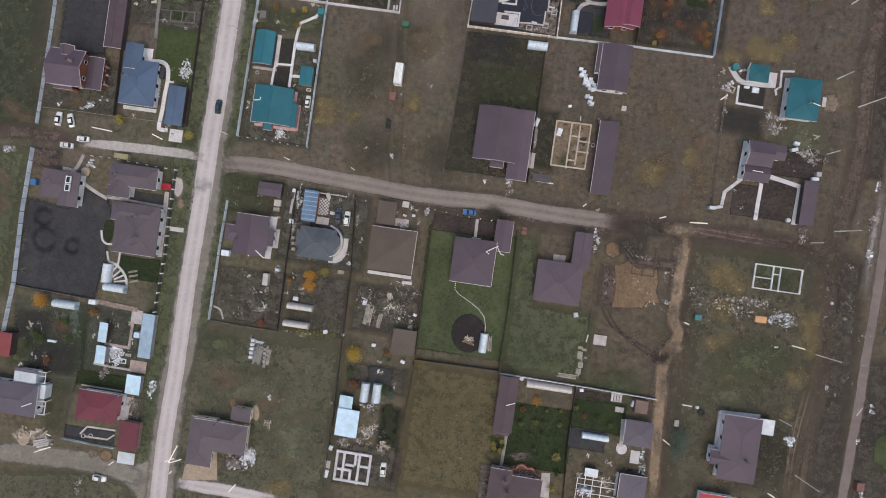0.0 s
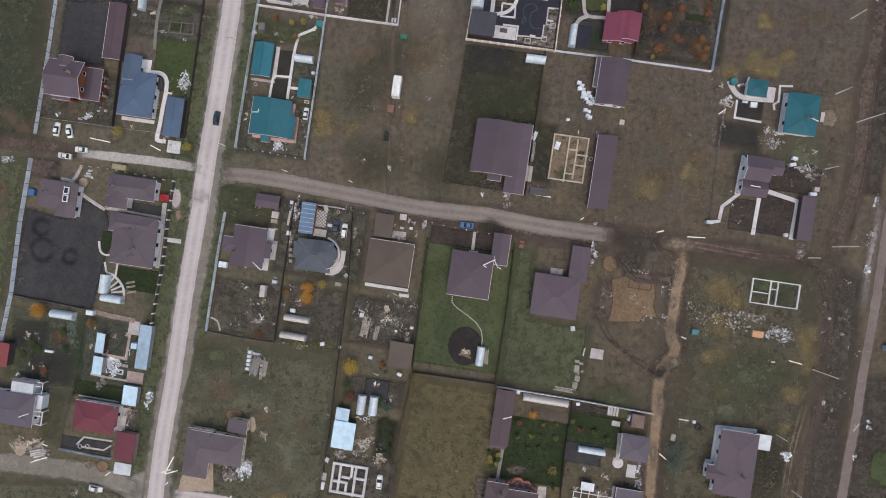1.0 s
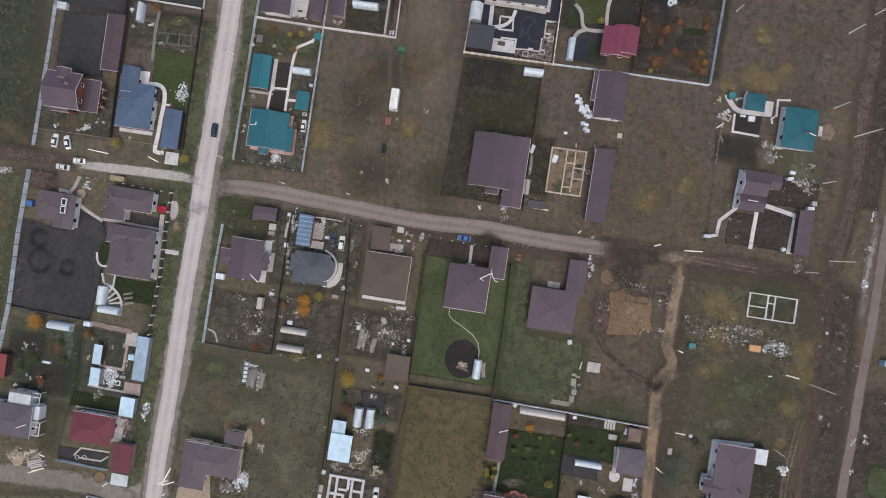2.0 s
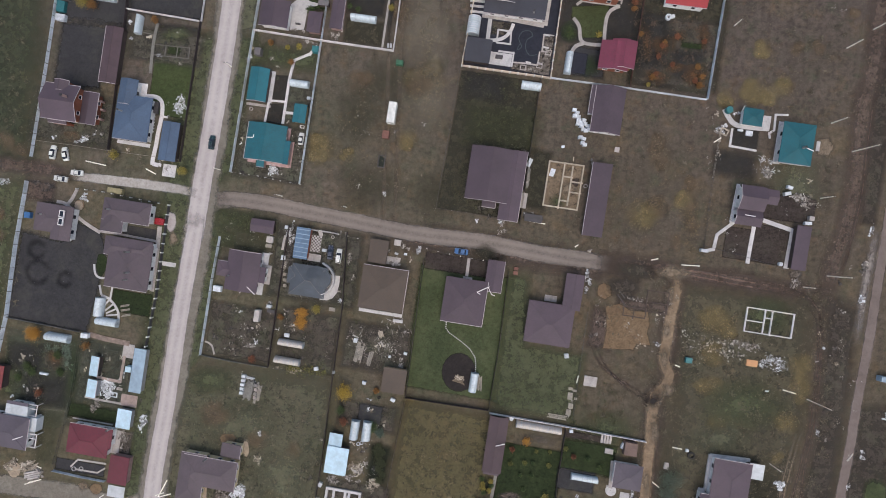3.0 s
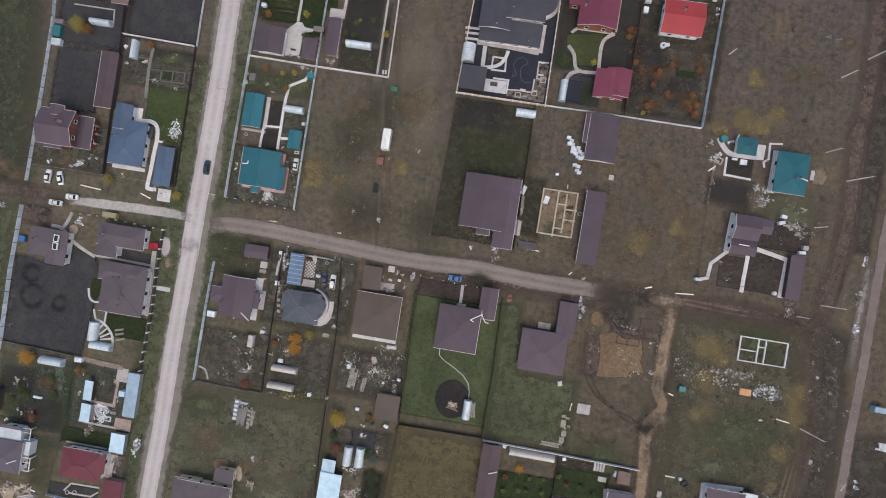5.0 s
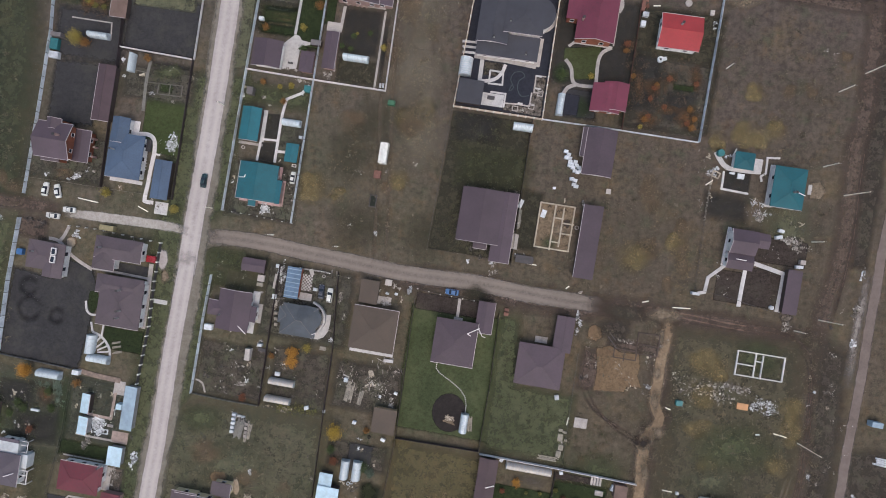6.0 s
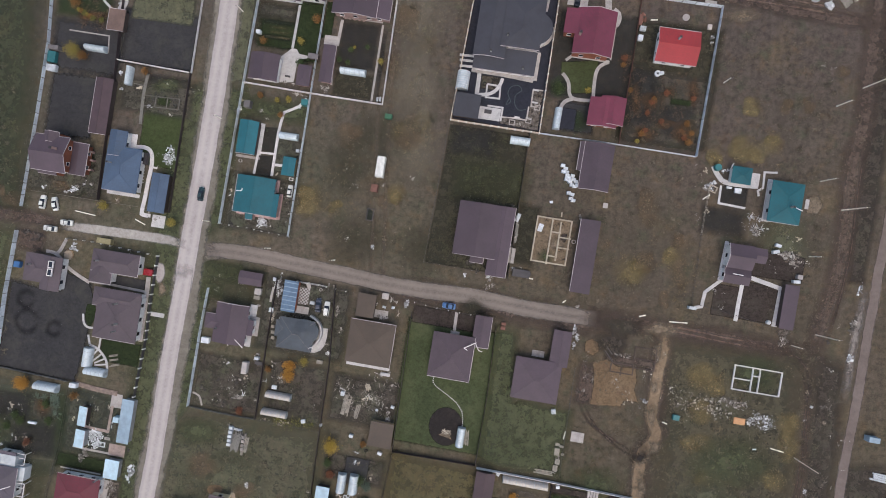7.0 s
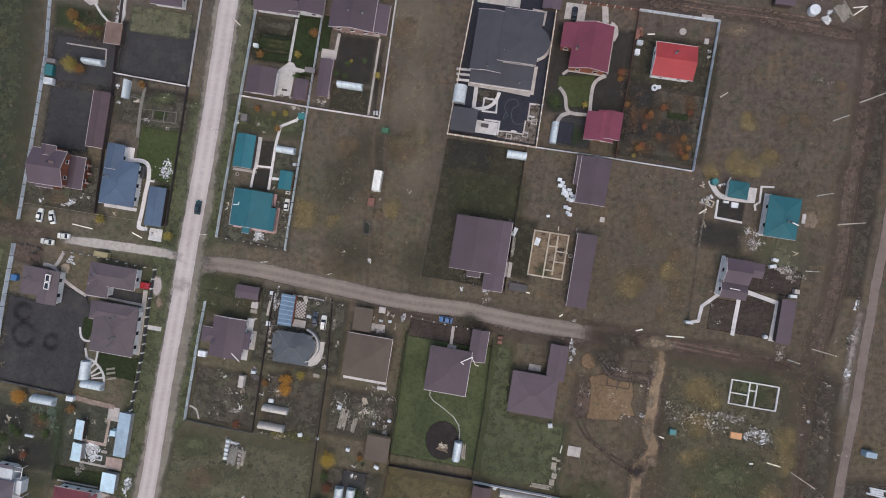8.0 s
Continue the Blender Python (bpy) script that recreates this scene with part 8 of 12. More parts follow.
path("pale garden kerb across the plot", [(96.8, 51.7), (93.2, 51.8), (92.8, 47.2), (91.4, 46.4), (91.6, 44.8)], 0.55)
crate("white garden bench in the yard", 85.6, 46.3, -8.2, 1.9, 1.5, 0.5, BLOCK, z=0.0, name="bench", category="bench")
crate("white garden bench in the yard", 83.1, 47.2, -8.2, 1.5, 0.6, 0.5, BLOCK, z=0.0, name="bench", category="bench")
footing("pale timber frame by the fence", 78.5, 46.8, -25.0, 2.4, 1.9, [], mat=LUMBER, h=0.4, name="frame", category="frame", t=0.3)
path("pale garden kerb across the plot", [(80.88, 47.8), (80.23, 42.65), (87.86, 41.22)], 0.6)
fence("thin pale fence round the yard", [(77.14, 46.52), (75.2, 33.21)], 1.2, post=TIMBER, rails=True)
fence("thin dark rail fence round the yard", [(75.2, 33.21), (72.61, 11.53)], 1.3, post=POST_DARK, rails=True)
fence("thin dark fence along the yard", [(72.93, 13.2), (84.66, 10.16), (95.99, 6.48)], 1.4, post=POST_DARK, rails=True)
planks("pale plank against the fence", 76.65, 44.36, 33.79, 0.38, 3.53, 1, POLE, seed=107, name="log", category="timber", h=0.2)
pile("pale scrap by the fence", 77.3, 47.35, 1.54, 1.54, 12, 0.8, HEAP["white"], seed=108)
planks("pale plank lying on the ground", 83.95, 53.49, 62.37, 0.38, 2.79, 1, POLE, seed=109, name="log", category="timber", h=0.2)
pile("pale rubble beside the house", 91.1, 35.04, 1.37, 2.39, 20, 0.8, HEAP["grey"], seed=110)
house("plum-roofed house with stepped wings and white gable", 85.12, 26.79, -8.2, [(-0.05, 0.2, 7.3, 7.0, 3.6, 1.3, "gx"), (5.3, 1.4, 4.2, 4.3, 2.9, 0.6, "gx"), (0.0, -5.4, 7.5, 4.6, 2.9, 0.7, "gx")], roof="plum", wall="white", trim="W", pipes=[(-1.54, -4.86, 1.34, -4.95, 3.75)])
path("white paved strip along the white gable", [(82.95, 31.1), (81.7, 24.6), (80.95, 20.1)], 1.2, mat=TRIM)
path("pale concrete path beside the white gable", [(82.85, 31.47), (81.56, 20.16), (76.85, 16.52), (75.87, 12.19), (73.91, 11.86)], 0.95)
path("pale concrete path across the plot", [(87.4, 18.96), (86.44, 13.48), (85.63, 8.16)], 1.1)
path("pale concrete path across the plot", [(89.83, 20.94), (94.68, 19.25), (98.87, 17.74)], 1.2)
path("pale concrete path along the shed", [(98.54, 18.07), (97.75, 13.11), (96.63, 6.81)], 1.5)
house("narrow plum-roofed shed on a village plot", 99.37, 12.81, -8.2, [(0.0, 0.0, 3.78, 12.8, 2.35, 0.43, "sx")], wall="dark", over=0.35, name="shed", category="shed")
crate("white cube by the fence corner", 72.8, 11.82, -8.2, 2.09, 0.87, 1.6, BLOCK, z=0.0, name="well_house", category="well")
pile("heap of rubble and sacks in the yard", 101.1, 26.67, 2.73, 1.54, 22, 1.0, HEAP["grey"], seed=111)
crate("white covered stack on the village plot", 97.14, 30.46, -19.2, 1.58, 0.88, 1.0, BLOCK, z=0.0)
crate("white crate stack on the village plot", 96.38, 28.62, 9.8, 1.78, 0.98, 1.2, BLOCK, z=0.0)
crate("white crate by the shed", 102.28, 20.05, -2.2, 1.99, 0.92, 1.1, BLOCK, z=0.0)
crate("grey crate by the shed", 103.16, 21.43, -8.2, 1.47, 1.29, 1.2, CONCRETE, z=0.0)
pile("rubble by the lane", 98.89, 3.16, 2.39, 1.71, 16, 0.8, HEAP["grey"], seed=115)
tank("pale barrel by the path", 94.76, 8.09, 0.6, 0.9, BLOCK)
planks("pale log on the verge", 69.34, 7.37, -3.78, 0.38, 5.25, 1, POLE, seed=116, name="log", category="timber", h=0.2)
planks("pale log on the verge", 59.08, 9.06, 13.33, 0.38, 2.88, 1, POLE, seed=117, name="log", category="timber", h=0.2)
footing("white block foundation of an unbuilt house", 91.97, -9.09, -8.2, 13.76, 7.35, [(-1.52, 3.46, -1.52, -3.59), (0.54, 3.25, 0.54, -3.77), (-6.63, -0.28, -1.58, -0.28), (-1.29, 1.2, 0.64, 1.2)], mat=TRIM, h=0.5, t=0.3)
pile("scatter of pale rubble heaps in grass", 76.56, -16.01, 8.53, 2.73, 70, 0.85, HEAP["grey"], seed=118, flatness=0.35)
pile("scatter of pale rubble heaps in grass", 86.32, -15.96, 3.75, 1.54, 30, 0.8, HEAP["grey"], seed=119, flatness=0.35)
pile("heap of grey-blue rubble sacks", 93.12, -21.08, 3.41, 2.22, 80, 0.7, HEAP["white"], seed=120)
crate("orange board sheet on grass", 87.22, -21.06, -8.2, 3.21, 1.87, 0.4, PAINT["orange"], z=0.0, name="board", category="board")
crate("teal crate in the weeds", 68.95, -20.52, -8.2, 1.87, 1.57, 0.9, PAINT["teal"], z=0.0)
planks("pale plank in the weeds", 66.01, -22.42, -24.9, 0.38, 2.35, 1, POLE, seed=121, name="log", category="timber", h=0.2)
planks("pale plank lying on the ground", 98.21, -29.26, -16.95, 0.38, 3.87, 1, POLE, seed=122, name="log", category="timber", h=0.2)
crate("white sack on the track verge", 107.54, -16.24, -28.2, 0.69, 0.74, 0.4, BLOCK, z=0.0)
crate("white panel on the village plot", 91.72, -29.2, 0.8, 1.13, 0.38, 0.2, BLOCK, z=0.0)
pile("pale junk beside the narrow road", 117.94, -0.98, 1.02, 2.05, 14, 1.0, HEAP["white"], seed=125)
pile("pale junk beside the narrow road", 119.2, 7.26, 1.02, 3.41, 20, 0.9, HEAP["grey"], seed=126)
pile("pale junk beside the narrow road", 120.45, 17.96, 0.51, 3.07, 10, 0.8, HEAP["white"], seed=127)
pole("weathered concrete power line pole standing in grass", 115.0, 41.06, 9.5, 0, 1)
pole("weathered concrete power line pole standing in grass", 109.08, 49.38, 6.0, 0, 1)
pole("weathered concrete power line pole standing in grass", 108.36, 4.8, 9.5, 0, 1)
pole("weathered concrete power line pole standing in grass", 103.12, -31.29, 9.8, 0, 1)
pole("weathered concrete power line pole standing in grass", 97.38, -66.89, 9.5, 0, 1)
pole("weathered concrete power line pole standing in grass", 92.84, -50.51, 5.0, 0, 1)
pole("weathered concrete power line pole standing in grass", 81.11, 77.97, 4.0, 0, 1)
pole("weathered concrete power line pole standing in grass", 120.45, 76.45, 9.5, 0, 1)
pole("weathered concrete power line pole standing in grass", 113.15, 71.18, 5.8, 0, 1)
pole("weathered concrete power line pole standing in grass", 101.63, 1.5, 5.0, 0, 1)
pole("weathered concrete power line pole standing in grass", 106.24, 27.45, 5.0, 0, 1)
pole("weathered concrete power line pole standing in grass", -69.59, 66.74, 4.0, 0, 1)
pole("weathered concrete power line pole standing in grass", -53.4, 27.02, 4.5, 0, 1)
pole("weathered concrete power line pole standing in grass", -33.33, 23.77, 4.0, 0, 1)
pole("weathered concrete power line pole standing in grass", -63.29, 99.66, 4.0, 0, 1)
pole("weathered concrete power line pole standing in grass", -72.81, 34.99, 4.0, 0, 1)

# ---------- west plots below the lane ----------
fence("pale grey sheet metal fence beside rough grass", [(-134.18, 31.35), (-137.71, 11.36), (-140.51, -10.8), (-144.8, -30.36)], 1.6, panel=FENCE_GREY, post=POST_DARK, step=3.7, gap=0.18, post_w=0.1)
fence("pale low board fence across the garden end", [(-140.6, -11.6), (-129.13, -13.6), (-117.0, -15.8)], 0.9, panel=TIMBER, post=TIMBER)
fence("low fence with white capped posts", [(-118.1, 28.92), (-109.75, 27.97), (-88.86, 23.97)], 1.0, post=POST_WHITE, rails=True, post_w=0.3, step=3.2)
fence("black fence with white capped posts", [(-88.5, 23.96), (-90.31, 12.09), (-91.94, -1.91), (-95.38, -19.78)], 1.4, panel=PAINT["dull"], post=POST_WHITE, post_w=0.4, step=3.0)
house("plum-roofed house with roof windows", -124.38, 19.61, -8.2, [(0.0, 0.0, 10.48, 8.69, 2.82, 0.99, "hip"), (3.66, -1.08, 6.39, 10.64, 2.9, 0.65, "gy")], roof="dusk", wall="white", trim="", vents=[(-2.96, 0.76, 4.4, 0.4)], lights=[(4.01, 1.79, 3.9, 1.6, 2.2), (3.99, -0.64, 3.9, 1.6, 2.2)])
slab("pale porch slab on the village plot", -120.57, 14.56, -8.2, 1.29, 3.91, 0.12, mat=SLAB)
house("large plum-roofed house with an angled wing", -100.26, 21.75, -8.2, [(0.0, 0.0, 15.05, 6.76, 3.17, 1.24, "hip"), (-4.11, -2.9, 7.05, 8.05, 3.08, 0.99, "hip")], roof="dusk", wall="white", trim="ES", vents=[(-4.87, -0.1, 5.6, 0.4)])
house("large plum-roofed house with white walls", -99.66, 10.59, -8.2, [(0.0, 0.0, 15.08, 5.68, 3.17, 1.24, "hip"), (1.0, -5.32, 13.8, 14.33, 3.26, 1.36, "hip")], roof="dusk", wall="white", trim="S", vents=[(1.2, -0.99, 6.2, 0.5), (1.94, -7.16, 6.0, 0.5), (1.74, -9.41, 6.0, 0.35)])
flat("yard", [(-103.65, 15.01), (-93.18, 13.5), (-92.78, 16.24), (-103.25, 17.75)], SOIL, 0.3, "dark court between houses", "yard")
path("pale kerb between houses", [(-110.49, 15.67), (-103.98, 14.77), (-92.82, 12.8)], 0.7, mat=CONCRETE)
path("pale paved strip along the fence", [(-91.74, 17.34), (-92.83, 6.85), (-94.1, -2.78)], 1.4, mat=CONCRETE)
crate("red covered barbecue by the fence", -91.3, 18.9, -8.2, 2.9, 2.0, 1.2, PAINT["red"], z=0.0, name="barbecue", category="barbecue")
path("pale garden path across the plot", [(-125.03, 24.91), (-121.75, 24.01), (-118.11, 20.11), (-114.48, 17.45), (-110.85, 15.32)], 1.0, mat=CONCRETE, bend=True)
path("pale garden path across the plot", [(-118.46, 28.74), (-120.29, 25.41), (-121.75, 24.01)], 1.0, mat=CONCRETE, bend=True)
blotch("bare_patch", -117.74, 23.98, 2.05, 2.05, CLAY, 9, "sandy heap", "ground", core=0.5, rz=0.0)
pile("white stone heap on the village plot", -116.28, 26.26, 1.02, 1.02, 10, 0.7, HEAP["white"], seed=128)
crate("blue covered crate by the fence", -133.75, 20.57, -8.2, 1.92, 1.86, 1.2, PAINT["blue"], z=0.0, name="water_tank", category="tank")
crate("dull yellow trailer on the verge", -105.49, 28.29, -8.2, 4.58, 1.66, 1.4, PAINT["yellow"], z=0.0, name="covered_trailer", category="trailer")
blotch("sand_heap", -117.92, 23.63, 1.71, 1.88, SAND, 54, "heap of yellow building sand", "ground", core=0.5, rz=0.0)
pile("white rubble by the path", -116.1, 26.26, 1.19, 1.02, 30, 0.7, HEAP["white"], seed=129)
strip("wheel_rut", [(-127.45, 2.67), (-127.72, 1.39), (-128.47, 0.3), (-129.6, -0.43), (-130.94, -0.69), (-132.27, -0.43), (-133.4, 0.3), (-134.15, 1.39), (-134.42, 2.68), (-134.15, 3.96), (-133.39, 5.05), (-132.26, 5.78), (-130.92, 6.03), (-129.59, 5.78), (-128.46, 5.05), (-127.71, 3.96), (-127.45, 2.67)], 1.5, DARK_SOIL, 1.4, "dark round wheel mark in the soil", "track")
strip("wheel_rut", [(-128.9, 9.74), (-129.08, 8.86), (-129.6, 8.12), (-130.37, 7.62), (-131.29, 7.45), (-132.2, 7.63), (-132.97, 8.13), (-133.49, 8.88), (-133.67, 9.76), (-133.48, 10.64), (-132.97, 11.38), (-132.19, 11.88), (-131.28, 12.05), (-130.37, 11.87), (-129.59, 11.37), (-129.08, 10.62), (-128.9, 9.74)], 1.5, DARK_SOIL, 1.4, "dark round wheel mark in the soil", "track")
strip("wheel_rut", [(-119.97, 0.55), (-120.13, -0.26), (-120.61, -0.95), (-121.32, -1.41), (-122.16, -1.57), (-123.0, -1.41), (-123.71, -0.95), (-124.18, -0.26), (-124.35, 0.55), (-124.18, 1.36), (-123.7, 2.05), (-122.99, 2.51), (-122.15, 2.67), (-121.31, 2.51), (-120.6, 2.05), (-120.13, 1.36), (-119.97, 0.55)], 1.5, DARK_SOIL, 1.4, "dark round wheel mark in the soil", "track")
path("white curved kerb round a green bed", [(-112.68, 5.48), (-112.33, 2.48), (-110.88, 1.25), (-108.34, 1.25)], 0.6, bend=True)
blotch("lawn", -110.33, 5.47, 1.88, 3.41, DEEP_LAWN, 11, "narrow dense green bed", "lawn", core=0.9, rz=0.0)
greenhouse("white arched greenhouse on a garden plot", -110.4, -7.75, 81.8, 2.7, 5.66, 2.2)
greenhouse("white arched greenhouse on a garden plot", -107.67, -12.45, -8.2, 2.39, 6.51, 2.2)
path("white curved kerb of a fan-shaped garden", [(-110.34, -4.2), (-108.17, -5.08), (-106.0, -7.18), (-104.74, -9.82), (-104.74, -12.8)], 0.7, bend=True)
path("white radial garden kerb", [(-110.17, -8.25), (-107.81, -5.78)], 0.5)
path("white radial garden kerb", [(-109.26, -9.13), (-106.54, -7.01)], 0.5)
path("white radial garden kerb", [(-108.72, -9.83), (-105.46, -8.41)], 0.5)
path("white radial garden kerb", [(-108.72, -10.53), (-104.92, -10.17)], 0.5)
planks("grey board bed edging", -102.66, -7.35, 7.5, 0.68, 2.73, 2, TIMBER, seed=130)
planks("grey board bed edging", -102.39, -8.67, 9.34, 0.68, 3.29, 2, TIMBER, seed=131)
planks("grey board bed edging", -102.21, -10.34, 11.16, 0.68, 3.68, 2, TIMBER, seed=132)
path("pale kerb across the plot", [(-110.88, -1.04), (-110.34, -4.03)], 0.6)
path("pale kerb across the plot", [(-106.72, -1.39), (-107.45, -5.43)], 0.5)
slab("pale footbridge slab to the road", -88.73, 5.7, -8.2, 4.35, 1.32, 0.12)
tree("orange autumn tree at the garden end", -130.48, -16.31, 2.5, 3.4, "bright", seed=133, dense=4.0)
greenhouse("white arched greenhouse on a garden plot", -123.47, -17.59, -8.2, 2.5, 7.3, 2.2, ribs=7)
crate("white bench table in the garden", -128.37, -29.03, -8.2, 2.67, 0.66, 0.7, BLOCK, z=0.0, name="garden_table", category="table")
tree("red shrub in the garden", -129.65, -34.76, 1.37, 1.6, "red", seed=134, name="shrub")
tree("small orange tree in the garden", -114.15, -19.84, 1.54, 2.4, "orange", seed=135)
tree("dull green garden plants", -134.09, -26.62, 1.54, 0.9, "green", seed=136, name="shrub")
tree("dull green garden plants", -132.26, -28.37, 1.54, 0.9, "green", seed=137, name="shrub")
tree("dull green garden plants", -136.84, -30.17, 1.54, 0.9, "green", seed=138, name="shrub")
tree("dull green garden plants", -123.14, -28.29, 1.54, 0.9, "green", seed=139, name="shrub")
tree("dull green garden plants", -124.04, -23.02, 1.54, 0.9, "green", seed=140, name="shrub")
pile("pale scrap in the garden", -135.22, -32.94, 1.02, 0.85, 8, 0.6, HEAP["white"], seed=141)
crate("white box at the garden corner", -114.81, -16.74, -8.2, 2.21, 1.44, 1.4, BLOCK, z=0.0, name="small_hut", category="shed")
path("pale pinkish brick path across the plots", [(-114.8, -16.3), (-108.8, -17.8), (-101.1, -19.2)], 1.5, mat=BROWN_BRICK)
slab("pinkish paved patio on the village plot", -101.42, -21.46, -8.2, 3.52, 4.26, 0.12, mat=CONCRETE)
house("long pale blue-roofed shed beside the road", -96.98, -27.0, -8.2, [(0.0, 0.0, 3.9, 13.56, 2.2, 0.12, "sx")], roof="steel", wall="grey", over=0.35, name="shed", category="shed")
house("pale blue-roofed shed on a village plot", -110.81, -25.96, -8.2, [(0.0, 0.0, 2.86, 6.07, 1.95, 0.29, "sx")], trim="E", roof="sky", wall="dark", over=0.35, name="shed", category="shed")
house("pale blue-roofed shed on a village plot", -111.63, -32.83, -8.2, [(0.0, 0.0, 3.31, 5.47, 1.95, 0.29, "sx")], trim="E", roof="sky", wall="grey", over=0.35, name="shed", category="shed")
path("brick garden path across the plot", [(-102.59, -22.98), (-104.05, -31.43)], 0.8, mat=DULL_BRICK)
path("brick garden path across the plot", [(-111.65, -29.73), (-104.05, -31.07)], 0.8, mat=DULL_BRICK)
crate("small blue lean-to roof", -100.24, -26.74, -8.2, 1.85, 1.65, 2.0, ROOF["sky"], z=0.0, name="lean_to", category="shed")
pile("big heap of white pipes and scrap", -107.9, -33.3, 2.1, 2.3, 80, 1.0, HEAP["bright"], seed=142, flatness=0.25, long=1.8)
slab("pinkish paved yard on the village plot", -101.09, -36.9, -8.2, 5.25, 3.63, 0.12, mat=DULL_BRICK)
planks("white pipe in the scrap heap", -111.29, -31.31, -117.22, 0.38, 1.59, 1, BLOCK, seed=143, name="log", category="timber", h=0.2)
planks("white pipe in the scrap heap", -109.57, -32.97, -78.43, 0.38, 0.9, 1, BLOCK, seed=144, name="log", category="timber", h=0.2)
planks("white pipe in the scrap heap", -107.85, -34.63, -17.46, 0.38, 1.14, 1, BLOCK, seed=145, name="log", category="timber", h=0.2)
planks("white pipe in the scrap heap", -110.93, -32.54, -104.5, 0.38, 1.46, 1, BLOCK, seed=146, name="log", category="timber", h=0.2)
planks("white pipe in the scrap heap", -109.21, -34.2, -58.21, 0.38, 1.03, 1, BLOCK, seed=147, name="log", category="timber", h=0.2)
planks("white pipe in the scrap heap", -107.49, -31.28, -13.19, 0.38, 1.49, 1, BLOCK, seed=148, name="log", category="timber", h=0.2)
planks("white pipe in the scrap heap", -110.57, -33.77, -90.09, 0.38, 1.41, 1, BLOCK, seed=149, name="log", category="timber", h=0.2)
planks("white pipe in the scrap heap", -108.85, -35.43, -43.92, 0.38, 1.26, 1, BLOCK, seed=150, name="log", category="timber", h=0.2)
planks("white pipe in the scrap heap", -108.3, -32.52, -146.74, 0.38, 0.65, 1, BLOCK, seed=151, name="log", category="timber", h=0.2)
planks("white pipe in the scrap heap", -110.21, -35.0, -75.61, 0.38, 1.45, 1, BLOCK, seed=152, name="log", category="timber", h=0.2)
planks("white pipe in the scrap heap", -108.48, -32.08, -34.44, 0.38, 1.54, 1, BLOCK, seed=153, name="log", category="timber", h=0.2)
planks("white pipe in the scrap heap", -107.94, -33.75, -117.19, 0.38, 0.4, 1, BLOCK, seed=154, name="log", category="timber", h=0.2)
planks("white pipe in the scrap heap", -109.84, -31.65, -62.72, 0.38, 1.58, 1, BLOCK, seed=155, name="log", category="timber", h=0.2)
planks("white pipe in the scrap heap", -109.3, -33.32, -129.32, 0.38, 1.15, 1, BLOCK, seed=156, name="log", category="timber", h=0.2)
footing("white frame lying by the scrap", -106.01, -35.16, -8.2, 2.41, 1.58, [], mat=BLOCK, h=0.3, name="frame", category="frame", t=0.3)
path("pale concrete kerb along the yard", [(-115.3, -35.93), (-110.03, -36.94), (-103.52, -37.92)], 0.6, mat=CONCRETE)
pile("grey scrap in the lawn", -111.85, -38.54, 1.54, 1.71, 30, 0.8, HEAP["grey"], seed=157)
footing("pale ring frame on the village plot", -104.11, -33.29, -8.2, 1.75, 0.8, [], mat=CONCRETE, h=0.3, name="frame", category="frame", t=0.3)
house("small pale blue-roofed shed", -101.38, -41.99, -8.2, [(0.0, 0.0, 4.6, 5.9, 2.0, 0.12, "sx")], roof="sky", wall="grey", over=0.35, name="shed", category="shed")
pile("heap of white sacks by the road", -96.49, -43.64, 1.02, 2.56, 50, 0.85, HEAP["bright"], seed=158)
flat("lawn", [(-120.58, -41.87), (-105.15, -44.1), (-104.61, -40.32), (-120.03, -38.1)], DEEP_LAWN, 2.5, "dense green lawn", "lawn")
house("maroon-roofed house with hipped wings", -111.85, -48.49, -8.2, [(0.0, 0.0, 13.0, 9.14, 2.99, 1.36, "hip"), (3.89, 1.51, 6.62, 6.13, 2.82, 0.87, "hip")], roof="wine", wall="white", trim="N", vents=[(6.37, 4.63, 4.6, 0.4)])
house("maroon-roofed garage on a village plot", -102.84, -57.59, -8.2, [(0.15, 0.0, 6.1, 8.68, 2.3, 0.12, "sx")], roof="wine", wall="pink", over=0.35, name="shed", category="shed")
slab("white concrete apron in front of the garage", -105.01, -65.42, -8.2, 5.44, 3.57, 0.12, mat=ROOF["white"])
slab("grey paved yard by the garage", -105.8, -49.78, -8.2, 3.97, 7.38, 0.12, mat=CONCRETE)
flat("yard", [(-105.77, -52.99), (-100.83, -53.71), (-99.85, -46.91), (-104.79, -46.2)], DEBRIS, 0.8, "cluttered grey yard by the garage", "yard")
pile("grey clutter in the yard", -102.99, -49.7, 1.37, 2.73, 30, 0.7, HEAP["grey"], seed=159)
flat("yard", [(-124.56, -58.66), (-109.16, -60.88), (-108.68, -57.51), (-124.08, -55.29)], SOIL, 1, "dark trodden yard", "yard")
slab("pale paved strip behind the house", -112.68, -43.62, -8.2, 13.26, 0.42, 0.12, mat=CONCRETE)
path("pale low kerb of a flower bed", [(-119.7, -58.05), (-117.33, -55.72), (-108.25, -56.81)], 0.5, mat=CONCRETE)
path("pale low kerb of a flower bed", [(-118.25, -58.73), (-110.97, -59.67), (-108.61, -58.22)], 0.5, mat=CONCRETE)
ring("white round flower bed", -118.63, -58.66, 0.7, 0.2, SLAB)
ring("white round flower bed", -116.27, -58.62, 0.7, 0.2, SLAB)
fence("pale low fence along the lane", [(-125.18, -59.2), (-116.43, -60.82), (-108.26, -62.09)], 1.2, panel=FENCE_GREY, post=POST_WHITE)
fence("thin dark fence between plots", [(-116.35, -16.9), (-119.12, -35.44), (-125.18, -59.2)], 1.5, post=POST_DARK, rails=True)
